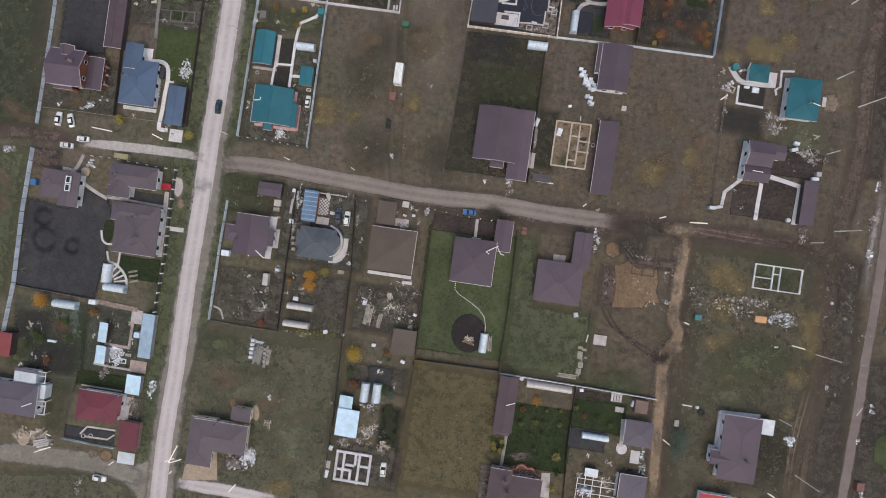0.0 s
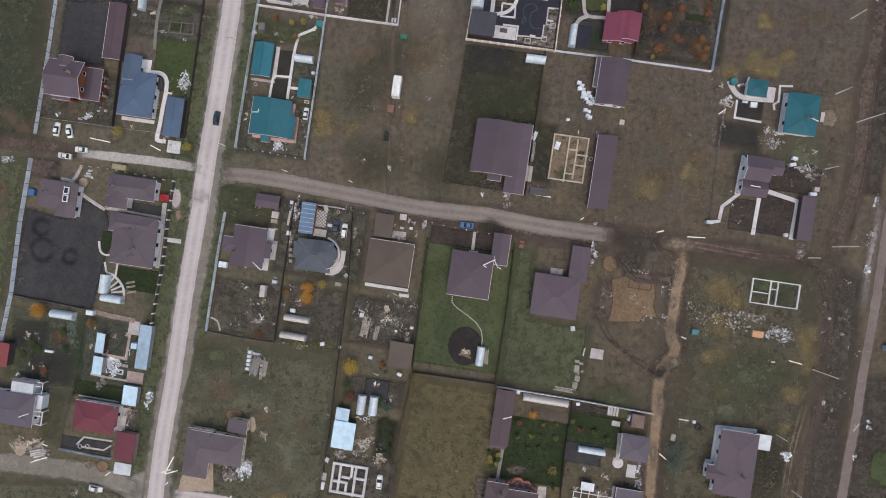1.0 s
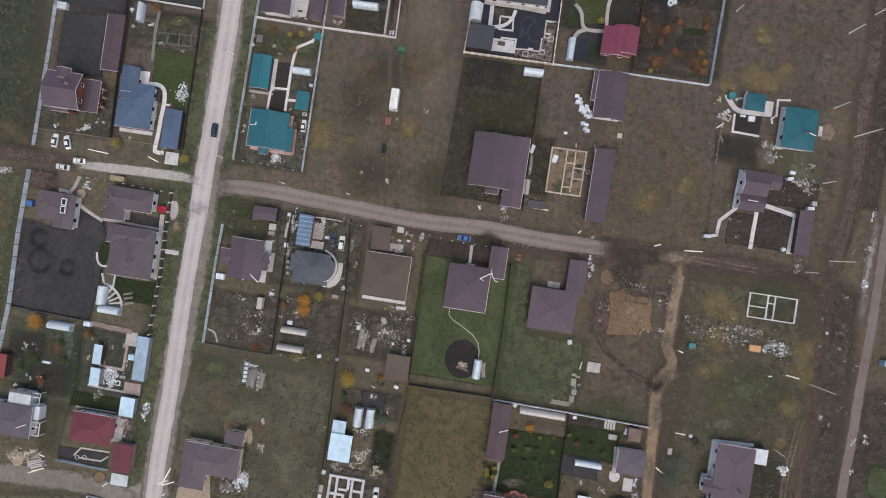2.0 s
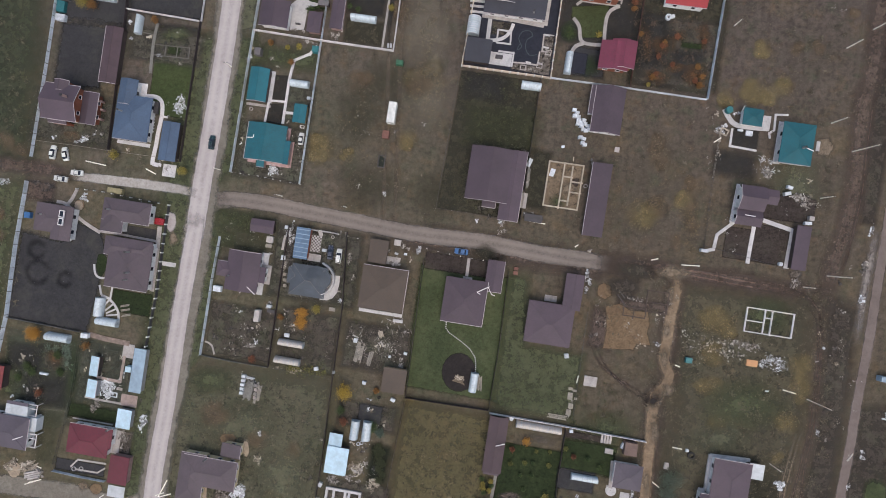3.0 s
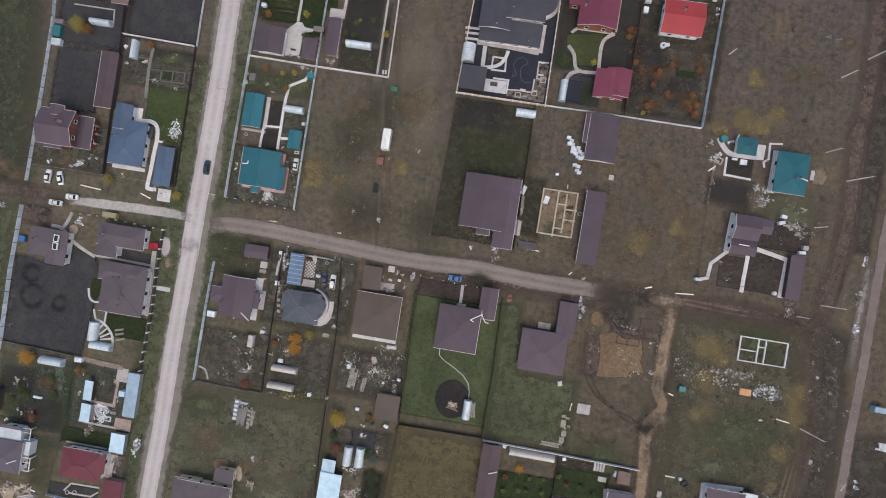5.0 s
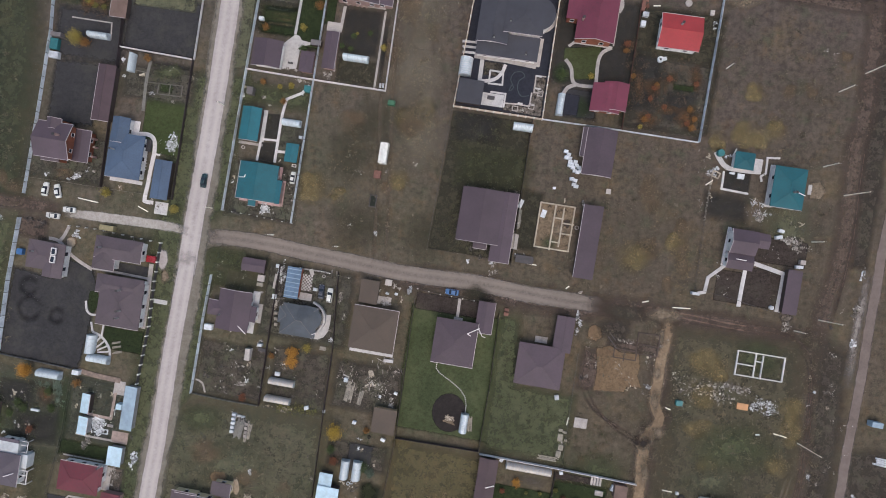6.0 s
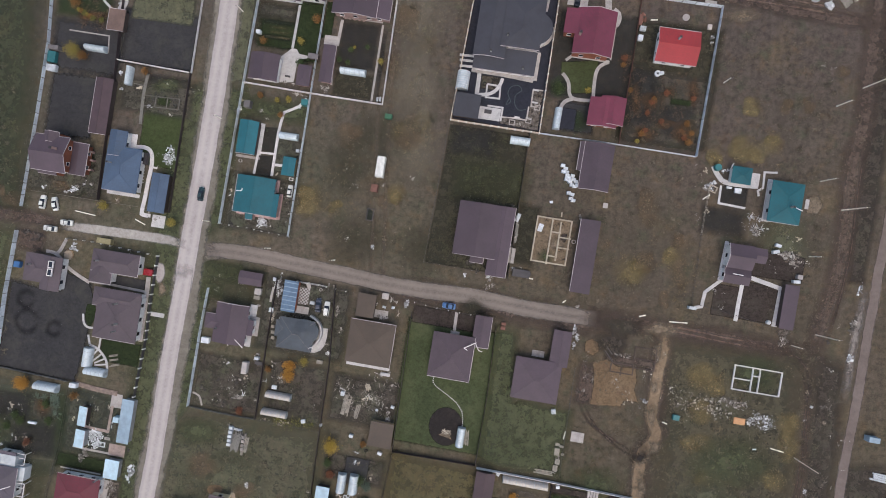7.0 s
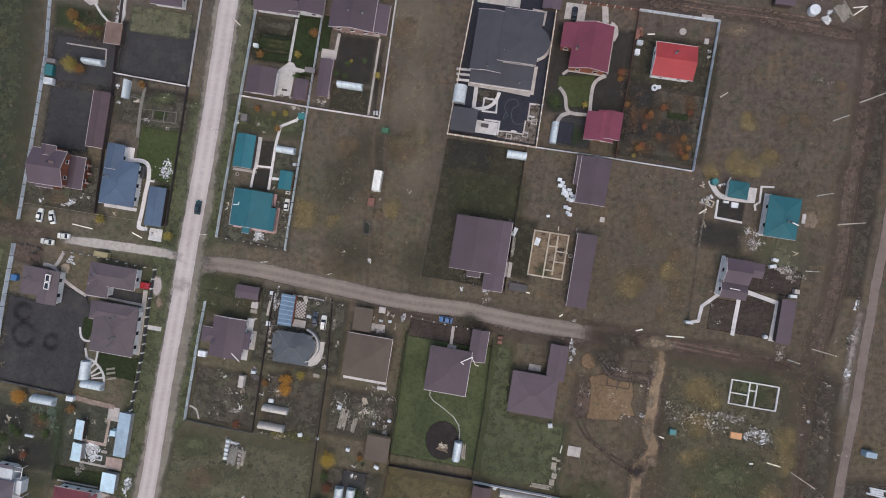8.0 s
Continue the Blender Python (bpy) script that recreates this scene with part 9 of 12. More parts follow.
house("mauve-grey roofed house with white balcony", -141.25, -45.61, -8.2, [(0.0, 0.0, 21.3, 10.02, 3.43, 1.36, "hip"), (5.52, 6.66, 6.95, 5.26, 2.82, 0.14, "sy")], roof="mauve", wall="white", trim="E", pipes=[(7.1, -1.68, 10.13, -0.16, 4.6)])
crate("white flat terrace roof", -134.85, -40.11, -8.2, 7.1, 3.82, 3.0, ROOF["white"], z=0.0, name="terrace_roof", category="terrace")
crate("white balcony of the house", -130.35, -44.26, -8.2, 3.16, 4.26, 2.6, ROOF["white"], z=0.0, name="balcony", category="balcony")
footing("white balcony frame on the village plot", -130.72, -49.29, -8.2, 3.54, 4.38, [(-1.3, 0.62, 1.31, 0.62)], mat=TRIM, h=2.4, name="verandah", category="verandah", beams=True, t=0.3)
footing("white pergola frame on the village plot", -130.97, -39.93, -8.2, 3.99, 3.62, [(-1.8, 0.43, 1.67, 0.43)], mat=TRIM, h=2.2, name="pergola", category="pergola", beams=True, t=0.2)
slab("dark floor under the balcony", -132.76, -50.06, -8.2, 3.19, 4.16, 0.12, mat=PAINT["dull"])
house("red-roofed shed at the fence", -142.69, -29.61, -8.2, [(0.0, 0.0, 6.19, 7.37, 2.35, 0.36, "sx")], roof="brickred", wall="dark", over=0.35, name="shed", category="shed")
blotch("sand_heap", -138.22, -59.41, 2.39, 2.56, SAND, 7, "pale heap of building sand", "ground", core=0.9, rz=0.0)
pile("heap of sacks and boards by the lane", -139.13, -58.0, 2.05, 2.05, 34, 1.1, HEAP["wood"], seed=160)
pile("heap of boards by the lane", -133.62, -58.63, 2.39, 1.37, 40, 1.3, HEAP["wood"], seed=161, flatness=0.25, long=2.0)
planks("stack of grey panels by the lane", -131.79, -60.9, 12.6, 2.56, 5.27, 4, CONCRETE, seed=162, h=0.7)
pile("grey rubble and boards by the lane", -131.05, -60.36, 2.73, 2.39, 30, 1.1, HEAP["grey"], seed=163)
planks("pale plank on the verge", -131.42, -62.93, 12.86, 0.38, 6.03, 1, POLE, seed=164, name="log", category="timber", h=0.2)
planks("pale plank on the verge", -129.85, -58.56, -23.28, 0.38, 2.59, 1, POLE, seed=165, name="log", category="timber", h=0.2)
blotch("bare_patch", -115.52, -63.98, 2.05, 1.71, PALE_DIRT, 1, "sandy heap", "ground", core=0.5, rz=0.0)
blotch("bare_patch", -111.35, -64.61, 2.39, 2.05, CLAY, 3, "yellow clay heap", "ground", core=0.5, rz=0.0)
planks("pale plank on the verge", -132.8, -63.49, 17.58, 0.38, 5.59, 1, POLE, seed=166, name="log", category="timber", h=0.2)
planks("pale plank by the garage", -109.81, -67.14, 34.62, 0.38, 2.87, 1, POLE, seed=167, name="log", category="timber", h=0.2)
car("white sedan parked on the lane", -113.11, -71.5, -10, "white", length=4.3)
pile("dark scrap in the grass", -120.64, -74.68, 1.54, 2.05, 16, 0.8, HEAP["grey"], seed=168)
planks("pale log beside the road", -90.05, -63.89, 63.04, 0.38, 7.14, 1, POLE, seed=169, name="log", category="timber", h=0.2)
planks("pale log beside the road", -89.43, -66.06, 16.26, 0.38, 4.67, 1, POLE, seed=170, name="log", category="timber", h=0.2)
planks("pale log beside the road", -90.77, -69.51, 44.85, 0.38, 1.01, 1, POLE, seed=171, name="log", category="timber", h=0.2)

# ---------- middle row of plots ----------
fence("pale grey sheet fence by the road", [(-72.3, 14.64), (-74.62, 1.59), (-78.2, -22.13)], 1.6, panel=FENCE_GREY, post=POST_DARK, step=3.7, gap=0.18, post_w=0.1)
fence("thin pale fence along the plot end", [(-78.2, -22.13), (-67.9, -23.98), (-57.31, -25.47)], 1.0, panel=TIMBER, post=TIMBER)
fence("dark fence between plots", [(-50.78, 18.0), (-53.77, -1.89), (-56.96, -25.3)], 1.4, panel=FENCE_DARK, post=POST_DARK)
fence("dark fence between plots", [(-32.81, 16.19), (-34.21, -7.05), (-37.0, -28.6)], 1.5, panel=FENCE_DARK, post=POST_DARK)
fence("thin dark fence at the plot end", [(-56.96, -25.3), (-37.0, -28.6)], 1.4, post=POST_DARK, rails=True)
house("small plum-roofed shed on a village plot", -58.57, 17.72, -8.2, [(0.0, 0.0, 7.24, 4.0, 2.05, 0.36, "gx")], wall="dark", over=0.35, name="shed", category="shed")
# The two slanting roof strips stand in for barge boards of a small gable
house("plum-roofed house with a pale verandah", -63.74, 3.94, -8.2, [(-0.3, 0.0, 10.1, 12.2, 2.99, 1.0, "gy"), (-4.62, -0.06, 7.68, 4.59, 2.82, 0.74, "hip"), (4.88, -0.25, 3.66, 4.81, 2.64, 0.43, "sx")], roof="plum", wall="white", trim="N", vents=[(-4.22, -1.85, 4.6, 0.35)], pipes=[(-0.03, -6.37, 1.16, -4.99, 3.6), (1.9, -4.37, 4.63, -6.38, 3.5)])
slab("pale verandah slab beside the house", -58.31, 7.54, -8.2, 2.18, 4.06, 0.3, mat=SLAB)
slab("pale verandah slab beside the house", -58.12, 2.96, -8.2, 3.14, 5.84, 0.34, mat=CONCRETE)
slab("pale verandah slab beside the house", -60.25, -1.45, -8.2, 2.48, 3.67, 0.3, mat=SLAB)
planks("pale steps by the verandah", -56.84, 9.37, -15.86, 0.68, 1.28, 2, CONCRETE, seed=172, h=0.2)
crate("grey stacked box behind the shed", -56.76, 13.71, -8.2, 2.05, 1.97, 0.9, CONCRETE, z=0.0)
crate("grey stacked box behind the shed", -57.22, 11.75, -8.2, 1.93, 1.12, 0.6, TIMBER, z=0.0)
crate("white water cube by the fence", -72.91, -1.54, -8.2, 2.38, 1.75, 1.3, BLOCK, z=0.0, name="water_cube", category="tank")
crate("pale grey shed roof on the plot", -60.26, -9.58, -8.2, 1.57, 3.58, 1.8, CONCRETE, z=0.0, name="small_shed", category="shed")
crate("dark stand beside the tank", -56.31, -8.27, -8.2, 2.45, 1.04, 0.5, PAINT["dull"], z=0.0)
crate("white tank on a stand", -56.67, -6.68, -8.2, 1.35, 0.84, 1.4, BLOCK, z=0.0, name="water_cube", category="tank")
pile("junk by the shed", -56.41, -7.09, 1.37, 1.71, 14, 0.7, HEAP["grey"], seed=173)
pile("stacked junk behind the shed", -56.93, 14.05, 1.02, 2.05, 14, 0.8, HEAP["grey"], seed=174)
tree("rust-red shrub in the garden", -62.01, -22.92, 1.37, 1.4, "red", seed=175, name="shrub")
path("pale curved kerb in the corner", [(-77.13, -17.94), (-75.0, -18.97), (-74.11, -21.93)], 0.5, mat=CONCRETE, bend=True)
house("grey shingle house with rounded corner and annexe", -44.0, 1.38, -8.2, [(0.0, 0.0, 10.86, 9.38, 3.08, 1.24, "hip"), (1.9, 1.13, 9.88, 7.47, 3.04, 1.15, "cone"), (-4.27, 1.01, 4.53, 5.0, 2.9, 0.62, "hip")], roof="shale", wall="white", trim="", ridge=ROOF["grey"], pipes=[(5.92, -2.73, 4.48, -3.45, 3.4)])
house("annexe with blue-grey striped sheet roof", -46.2, 12.7, -8.2, [(0.0, 0.0, 4.4, 9.4, 2.55, 0.29, "sx")], roof="denim", wall="brick", battens=7, over=0.35, name="shed", category="shed")
tile_court("white and brown chequered tiled court", -43.1, 12.6, -8.2, 4.0, 5.0, 8, 10, (SLAB, WALL["dark"]))
flat("paved_patio", [(-38.73, 3.12), (-35.07, 2.77), (-35.42, -0.16), (-36.12, -2.4), (-37.34, -3.95), (-39.08, -4.64), (-41.35, -4.47), (-41.52, 1.57)], PAVING, 0.3, "pale paved patio round the bay", "patio")
path("white curved parapet round the bay", [(-40.29, 6.74), (-38.55, 5.62), (-37.82, 4.83), (-37.27, 3.93), (-36.93, 2.94), (-36.81, 1.91), (-36.93, 0.88), (-37.27, -0.1), (-37.82, -1.01), (-38.56, -1.8), (-39.46, -2.44), (-40.65, -2.92)], 0.55, h=1.3, bend=True)
path("white edging along the front yard", [(-44.65, 16.94), (-38.03, 16.04), (-35.59, 15.52)], 0.4)
path("pale garden path across the plot", [(-41.51, 16.75), (-40.99, 14.85)], 1.2, mat=CONCRETE)
crate("stack of white crates on the court", -39.96, 10.58, -8.2, 1.42, 0.92, 0.6, BLOCK, z=0.0)
path("long white sheet strip by the fence", [(-52.18, 15.07), (-52.71, 12.65), (-53.06, 10.58)], 0.7, mat=CONCRETE)
crate("white fridge lying by the fence", -52.6, 8.19, -8.2, 1.26, 1.39, 0.8, BLOCK, z=0.0, name="fridge", category="appliance")
pile("dark scrap along the fence", -50.25, 12.82, 1.02, 5.8, 46, 0.8, HEAP["dark"], seed=177)
pile("white scrap along the fence", -50.43, 15.41, 1.02, 2.73, 22, 0.7, HEAP["white"], seed=178)
crate("white tub by the fence", -51.58, 17.5, -8.2, 1.21, 1.05, 0.7, BLOCK, z=0.0, name="tub", category="tub")
crate("pale stacked box by the fence", -52.03, 3.12, -8.2, 1.01, 0.9, 0.7, TIMBER, z=0.0)
crate("pale stacked box by the fence", -52.03, 1.39, -8.2, 1.01, 0.9, 0.7, TIMBER, z=0.0)
crate("pale stacked box by the fence", -52.03, -0.33, -8.2, 1.01, 0.9, 0.7, TIMBER, z=0.0)
slab("pale slab by the annexe", -43.14, 8.3, -8.2, 4.02, 2.22, 0.12, mat=CONCRETE)
pile("row of clutter along the fence", -50.95, 16.28, 1.02, 4.44, 30, 0.8, HEAP["white"], seed=179)
pile("row of clutter along the fence", -52.36, 5.9, 0.85, 4.78, 26, 0.8, HEAP["grey"], seed=180)
car("white estate car in the yard", -35.4, 8.92, 82, "white", length=4.4, wagon=True)
car("dark navy car in the yard", -38.0, 9.96, 85, "navy")
fence("low fence with white posts along the road", [(-44.65, 17.11), (-38.03, 16.04), (-35.59, 15.52)], 1.0, post=POST_WHITE, rails=True, post_w=0.25, step=3.5)
fence("low fence with white posts along the road", [(-32.81, 14.99), (-29.69, 14.29)], 1.0, post=POST_WHITE, rails=True, post_w=0.25, step=3.5)
stones("small white stepping stone in the lawn", [(-2.53, -10.74), (-2.7, -12.45), (-1.67, -13.81), (1.91, -16.35), (4.63, -18.56), (6.16, -20.93), (6.5, -23.15), (6.33, -25.7)], 0.62, 0.36, SLAB)
ring("tyre lying in the yard", -37.43, 14.63, 0.5, 0.3, CONCRETE)
pile("pale scrap in the yard", -32.29, 7.59, 0.85, 2.73, 16, 0.8, HEAP["grey"], seed=181)
planks("pale wheel boards at the gate", -35.33, 14.05, -98.24, 0.51, 6.09, 1, CONCRETE, seed=182, h=0.06)
planks("pale wheel boards at the gate", -33.77, 13.96, -98.47, 0.51, 5.91, 1, CONCRETE, seed=183, h=0.06)
tree("bright orange autumn tree", -46.2, -8.5, 1.9, 3.4, "bright", seed=184, dense=2.6)
tree("bright orange autumn tree", -46.6, -11.4, 2.2, 3.2, "bright", seed=185, dense=2.4)
tree("yellow-green shrub in the garden", -42.08, -7.35, 1.54, 1.6, "yellow", seed=186, name="shrub")
tree("orange shrub in the garden", -53.1, -9.97, 1.02, 1.3, "orange", seed=187, name="shrub")
greenhouse("cream arched greenhouse on a garden plot", -49.7, -18.0, -8.2, 1.98, 7.66, 2.2, mat=POLY_WARM)
greenhouse("cream arched greenhouse on a garden plot", -50.92, -23.33, -8.2, 1.97, 7.67, 2.2, mat=POLY_WARM)
crate("white boat shaped tub", -51.33, -15.51, -8.2, 1.58, 1.16, 0.5, BLOCK, z=0.0, name="tub", category="tub")
crate("small cart in the yard", -37.39, -7.37, -8.2, 1.91, 1.11, 0.5, TIMBER, z=0.0, name="cart", category="cart")
crate("white crate by the fence", -42.09, -25.57, 11.8, 1.29, 1.08, 0.8, BLOCK, z=0.0)
crate("white crate by the fence", -36.72, -26.48, -0.2, 0.74, 0.76, 0.8, BLOCK, z=0.0)
ring("tyre in grass on the village plot", -40.24, -22.03, 0.4, 0.25, RUBBER, name="tyre", category="tyre")
pile("weathered log pile on the village plot", -50.81, -26.12, 3.75, 0.68, 30, 0.6, HEAP["wood"], seed=190)
house("brown-roofed house with a long annexe", -21.37, -0.65, -8.2, [(0.0, 0.0, 13.63, 12.97, 3.17, 1.05, "hip")], roof="brown", wall="white", trim="NE")
slab("white verandah along the house", -22.56, -8.11, -8.2, 13.36, 0.99, 0.4)
slab("grey concrete apron by the annexe", -18.8, 7.64, -8.2, 4.16, 2.35, 0.12, mat=CONCRETE)
house("brown-roofed garage annexe on a village plot", -22.98, 10.48, -8.2, [(0.0, 0.0, 5.64, 7.04, 2.55, 0.36, "sx")], roof="brown", wall="dark", over=0.35, name="shed", category="shed")
slab("white porch slab by the house", -17.21, -10.58, -8.2, 2.91, 0.95, 0.5)
pile("grey rubble by the annexe", -18.64, 7.56, 1.71, 1.54, 20, 0.9, HEAP["grey"], seed=191)
pile("white sacks by the road", -10.56, 10.45, 0.85, 1.71, 10, 1.2, HEAP["white"], seed=192)
crate("white box in the yard", -15.12, 9.72, -7.2, 0.95, 0.71, 0.8, BLOCK, z=0.0)
crate("grey crate by the road", -17.51, 13.14, -8.2, 1.99, 1.79, 0.8, CONCRETE, z=0.0)
crate("white crate on the village plot", -17.88, 9.83, -19.2, 1.05, 0.64, 0.6, BLOCK, z=0.0)
pile("scatter of boards and building waste", -22.44, -15.61, 7.85, 5.8, 64, 0.8, HEAP["grey"], seed=195, flatness=0.2, long=2.2)
pile("scatter of white building waste", -20.71, -14.74, 5.5, 4.6, 12, 0.8, HEAP["wood"], seed=196, flatness=0.2, long=2.0)
planks("stack of grey boards", -29.01, -20.37, -102.97, 2.39, 6.19, 6, TIMBER, seed=197)
planks("stack of pale boards", -22.44, -14.58, -73.97, 1.54, 2.5, 4, LUMBER, seed=198)
planks("stack of pale boards", -25.64, -22.07, -105.72, 1.37, 4.47, 3, TIMBER, seed=199)
crate("white crate in the waste yard", -30.04, -16.66, -9.2, 1.14, 1.26, 0.9, BLOCK, z=0.0)
crate("white crate by the fence", -14.77, -20.33, -21.2, 1.1, 0.7, 0.9, BLOCK, z=0.0)
pile("heap of timber by the fence", -15.89, -22.78, 1.19, 1.54, 14, 0.9, HEAP["grey"], seed=202)
crate("white bucket on the village plot", -19.61, -21.44, -4.2, 0.74, 0.68, 0.5, BLOCK, z=0.0)
house("brown flat-roofed shed on a village plot", -17.93, -28.17, -8.2, [(0.0, 0.0, 7.07, 7.46, 2.35, 0.22, "sx")], roof="brown", wall="wood", over=0.35, name="shed", category="shed")
crate("white box by the fence", -27.29, -29.47, -16.2, 1.14, 0.95, 0.9, BLOCK, z=0.0)
crate("white box by the shed", -18.45, -34.43, -28.2, 1.41, 0.92, 0.9, BLOCK, z=0.0)
ring("old tyre by the shed", -22.74, -33.92, 0.5, 0.3, RUBBER, name="tyre", category="tyre")
tree("yellow autumn tree with full crown", -32.86, -31.9, 2.73, 4.2, "gold", seed=206, dense=3.0)
tree("small orange shrub in the garden", -23.5, -31.72, 1.02, 1.4, "orange", seed=207, name="shrub")
fence("dark fence beside the lawn", [(-9.36, 8.73), (-11.77, -10.43), (-14.69, -33.57)], 1.5, panel=FENCE_DARK, post=POST_DARK)
fence("dark fence beside the lawn", [(15.97, 4.94), (13.44, -17.15), (10.4, -36.74)], 1.5, panel=FENCE_DARK, post=POST_DARK)
fence("thin dark fence at the lawn end", [(-14.69, -33.57), (10.4, -36.74)], 1.5, panel=FENCE_DARK, post=POST_DARK)
house("plum-roofed house on a green lawn", 2.77, -3.98, -8.2, [(0.0, 0.0, 12.53, 13.36, 3.08, 1.36, "hip"), (7.77, 8.7, 5.05, 9.4, 2.64, 0.58, "gy")], roof="plum", wall="cream", trim="SE", pipes=[(3.27, 3.34, 6.62, 5.49, 4.0), (3.27, 3.34, 4.34, 2.82, 4.0), (6.33, 5.28, 7.62, 3.29, 3.9), (7.62, 3.29, 8.64, 3.11, 3.9)])
fence("low fence with white posts along the road", [(-8.68, 11.47), (-1.84, 9.91), (4.96, 8.7), (8.36, 8.18)], 1.0, post=POST_WHITE, rails=True, post_w=0.25, step=3.2)
path("pale plank path across the plot", [(4.11, 8.7), (3.44, 3.25)], 0.9, mat=CONCRETE)
car("small blue car parked by the fence", 1.72, 10.69, 172, "blue", length=4.0)
slab("pale step slab on the village plot", 3.69, 2.57, -8.2, 2.72, 0.99, 0.12, mat=CONCRETE)
crate("wooden pallet loaded with orange bricks", 18.13, 5.74, -8.2, 1.31, 0.84, 1.0, PAINT["rust"], z=0.0, name="pallet", category="pallet")
crate("wooden pallet loaded with orange bricks", 17.96, 4.48, -8.2, 1.33, 1.0, 1.0, PAINT["rust"], z=0.0, name="pallet", category="pallet")
house("broad plum-roofed house with an annexe", 27.75, -10.17, -8.2, [(0.0, 0.0, 13.55, 12.24, 3.08, 1.36, "hip"), (5.56, 10.25, 5.35, 10.62, 2.73, 0.58, "gy")], roof="plum", wall="plum")
slab("pale porch slab on the village plot", 28.57, -3.03, -8.2, 3.65, 1.86, 0.12, mat=CONCRETE)
pile("pale stacks by the annexe", 38.95, 1.53, 1.02, 3.07, 22, 1.0, HEAP["white"], seed=208)
crate("white box by the house", 33.36, -19.99, 5.8, 1.28, 1.37, 0.8, BLOCK, z=0.0)
slab("pale concrete sheet on grass", 40.57, -27.51, -8.2, 3.79, 3.0, 0.25, mat=CONCRETE, name="concrete_panel", category="panel", kind="")
pile("row of pale boards and blocks", 34.8, -33.95, 1.02, 4.44, 12, 0.8, HEAP["grey"], seed=210, flatness=0.4)
crate("low stack of pale boards in grass", 34.8, -29.82, -8.2, 1.3, 0.82, 0.35, TIMBER, z=0.0, name="board", category="board")
crate("low stack of pale boards in grass", 35.97, -30.4, -8.2, 1.27, 0.66, 0.35, TIMBER, z=0.0, name="board", category="board")
crate("low stack of pale boards in grass", 34.64, -32.01, -8.2, 1.49, 2.16, 0.35, TIMBER, z=0.0, name="board", category="board")
crate("low stack of pale boards in grass", 34.81, -34.96, -8.2, 1.42, 1.66, 0.35, TIMBER, z=0.0, name="board", category="board")
crate("low stack of pale boards in grass", 34.14, -36.91, -8.2, 1.44, 1.82, 0.35, TIMBER, z=0.0, name="board", category="board")
crate("low stack of pale boards in grass", 36.22, -32.76, -8.2, 0.78, 0.73, 0.35, TIMBER, z=0.0, name="board", category="board")
planks("pale boards along the fence", 30.79, -38.3, -7.84, 1.37, 5.75, 3, TIMBER, seed=211, h=0.2)
planks("white pipe on grass", 36.8, -27.0, -103.82, 0.38, 2.79, 1, POLE, seed=212, name="log", category="timber", h=0.2)
fence("thin wire fence between plots", [(39.46, -6.9), (35.31, -39.01)], 1.2, post=POST_DARK, rails=True, step=3.5)
greenhouse("white arched greenhouse on the lawn edge", 5.86, -28.46, 81.8, 2.34, 5.63, 2.2)
planks("heap of timber by the greenhouse", 7.52, -28.93, -93.55, 1.71, 5.46, 5, TIMBER, seed=213)
flat("sandpit", [(-0.82, -28.32), (1.91, -26.42), (3.27, -29.65)], PALE_DIRT, 0.4, "pale triangular sand patch", "ground")
pile("pale boards thrown together on the soil bed", 1.4, -28.2, 1.5, 1.0, 16, 0.9, HEAP["wood"], seed=505, flatness=0.25, long=2.4)
footing("remains of a low concrete foundation", 59.81, -3.65, -8.2, 6.52, 6.54, [(-2.36, -0.31, 3.78, -0.31)], mat=WALL["dark"], h=0.25, t=0.3)
footing("remains of a low concrete foundation", 53.22, -6.73, -8.2, 6.8, 2.94, [(-0.22, 1.65, -0.22, -2.07)], mat=WALL["dark"], h=0.2, t=0.3)
planks("dark pipe in the excavation", 49.44, -3.15, -54.49, 0.38, 4.07, 1, PAINT["dull"], seed=214, name="log", category="timber", h=0.2)
blotch("bare_patch", 44.43, -0.56, 2.73, 3.07, CLAY, 31, "clay spoil by the annexe", "ground", core=0.5, rz=0.0)
blotch("bare_patch", 50.38, 0.39, 5.8, 3.75, TILLED, 32, "dark churned mud", "ground", core=0.5, rz=0.0)
blotch("bare_patch", 63.47, 5.16, 4.44, 1.71, PALE_DIRT, 33, "pale sandy patch in the track", "ground", core=0.5, rz=0.0)
pile("scrap in the excavation", 51.91, -3.0, 4.0, 1.5, 14, 0.7, HEAP["grey"], seed=215)
pile("scattered debris round the clay pad", 43.62, -6.89, 2.39, 4.1, 14, 0.6, HEAP["grey"], seed=216)
pile("scattered debris round the clay pad", 55.22, -15.27, 3.07, 2.73, 8, 0.6, HEAP["wood"], seed=217)

# ---------- south plots ----------
house("plum-roofed house with cream trim", -79.46, -58.6, -8.2, [(0.0, 0.0, 7.92, 14.66, 3.17, 1.12, "hip"), (5.47, 2.34, 16.76, 9.05, 3.34, 1.36, "hip"), (10.92, 9.86, 6.23, 4.21, 2.64, 0.43, "sx")], roof="dusk", wall="cream", trim="NE", vents=[(4.64, 7.11, 6.4, 0.4)])
pile("big heap of white sacks", -66.17, -64.86, 1.88, 2.73, 110, 0.75, HEAP["bright"], seed=218)
blotch("bare_patch", -71.14, -66.34, 3.75, 2.73, DEBRIS, 51, "littered ground by the house", "ground", core=0.5, rz=0.0)
pile("heap of rubble by the house", -71.49, -66.0, 2.73, 2.39, 50, 0.9, HEAP["grey"], seed=219)
blotch("bare_patch", -64.03, -50.9, 1.37, 3.07, SAND, 52, "sandy strip beside the annexe", "ground", core=0.5, rz=0.0)
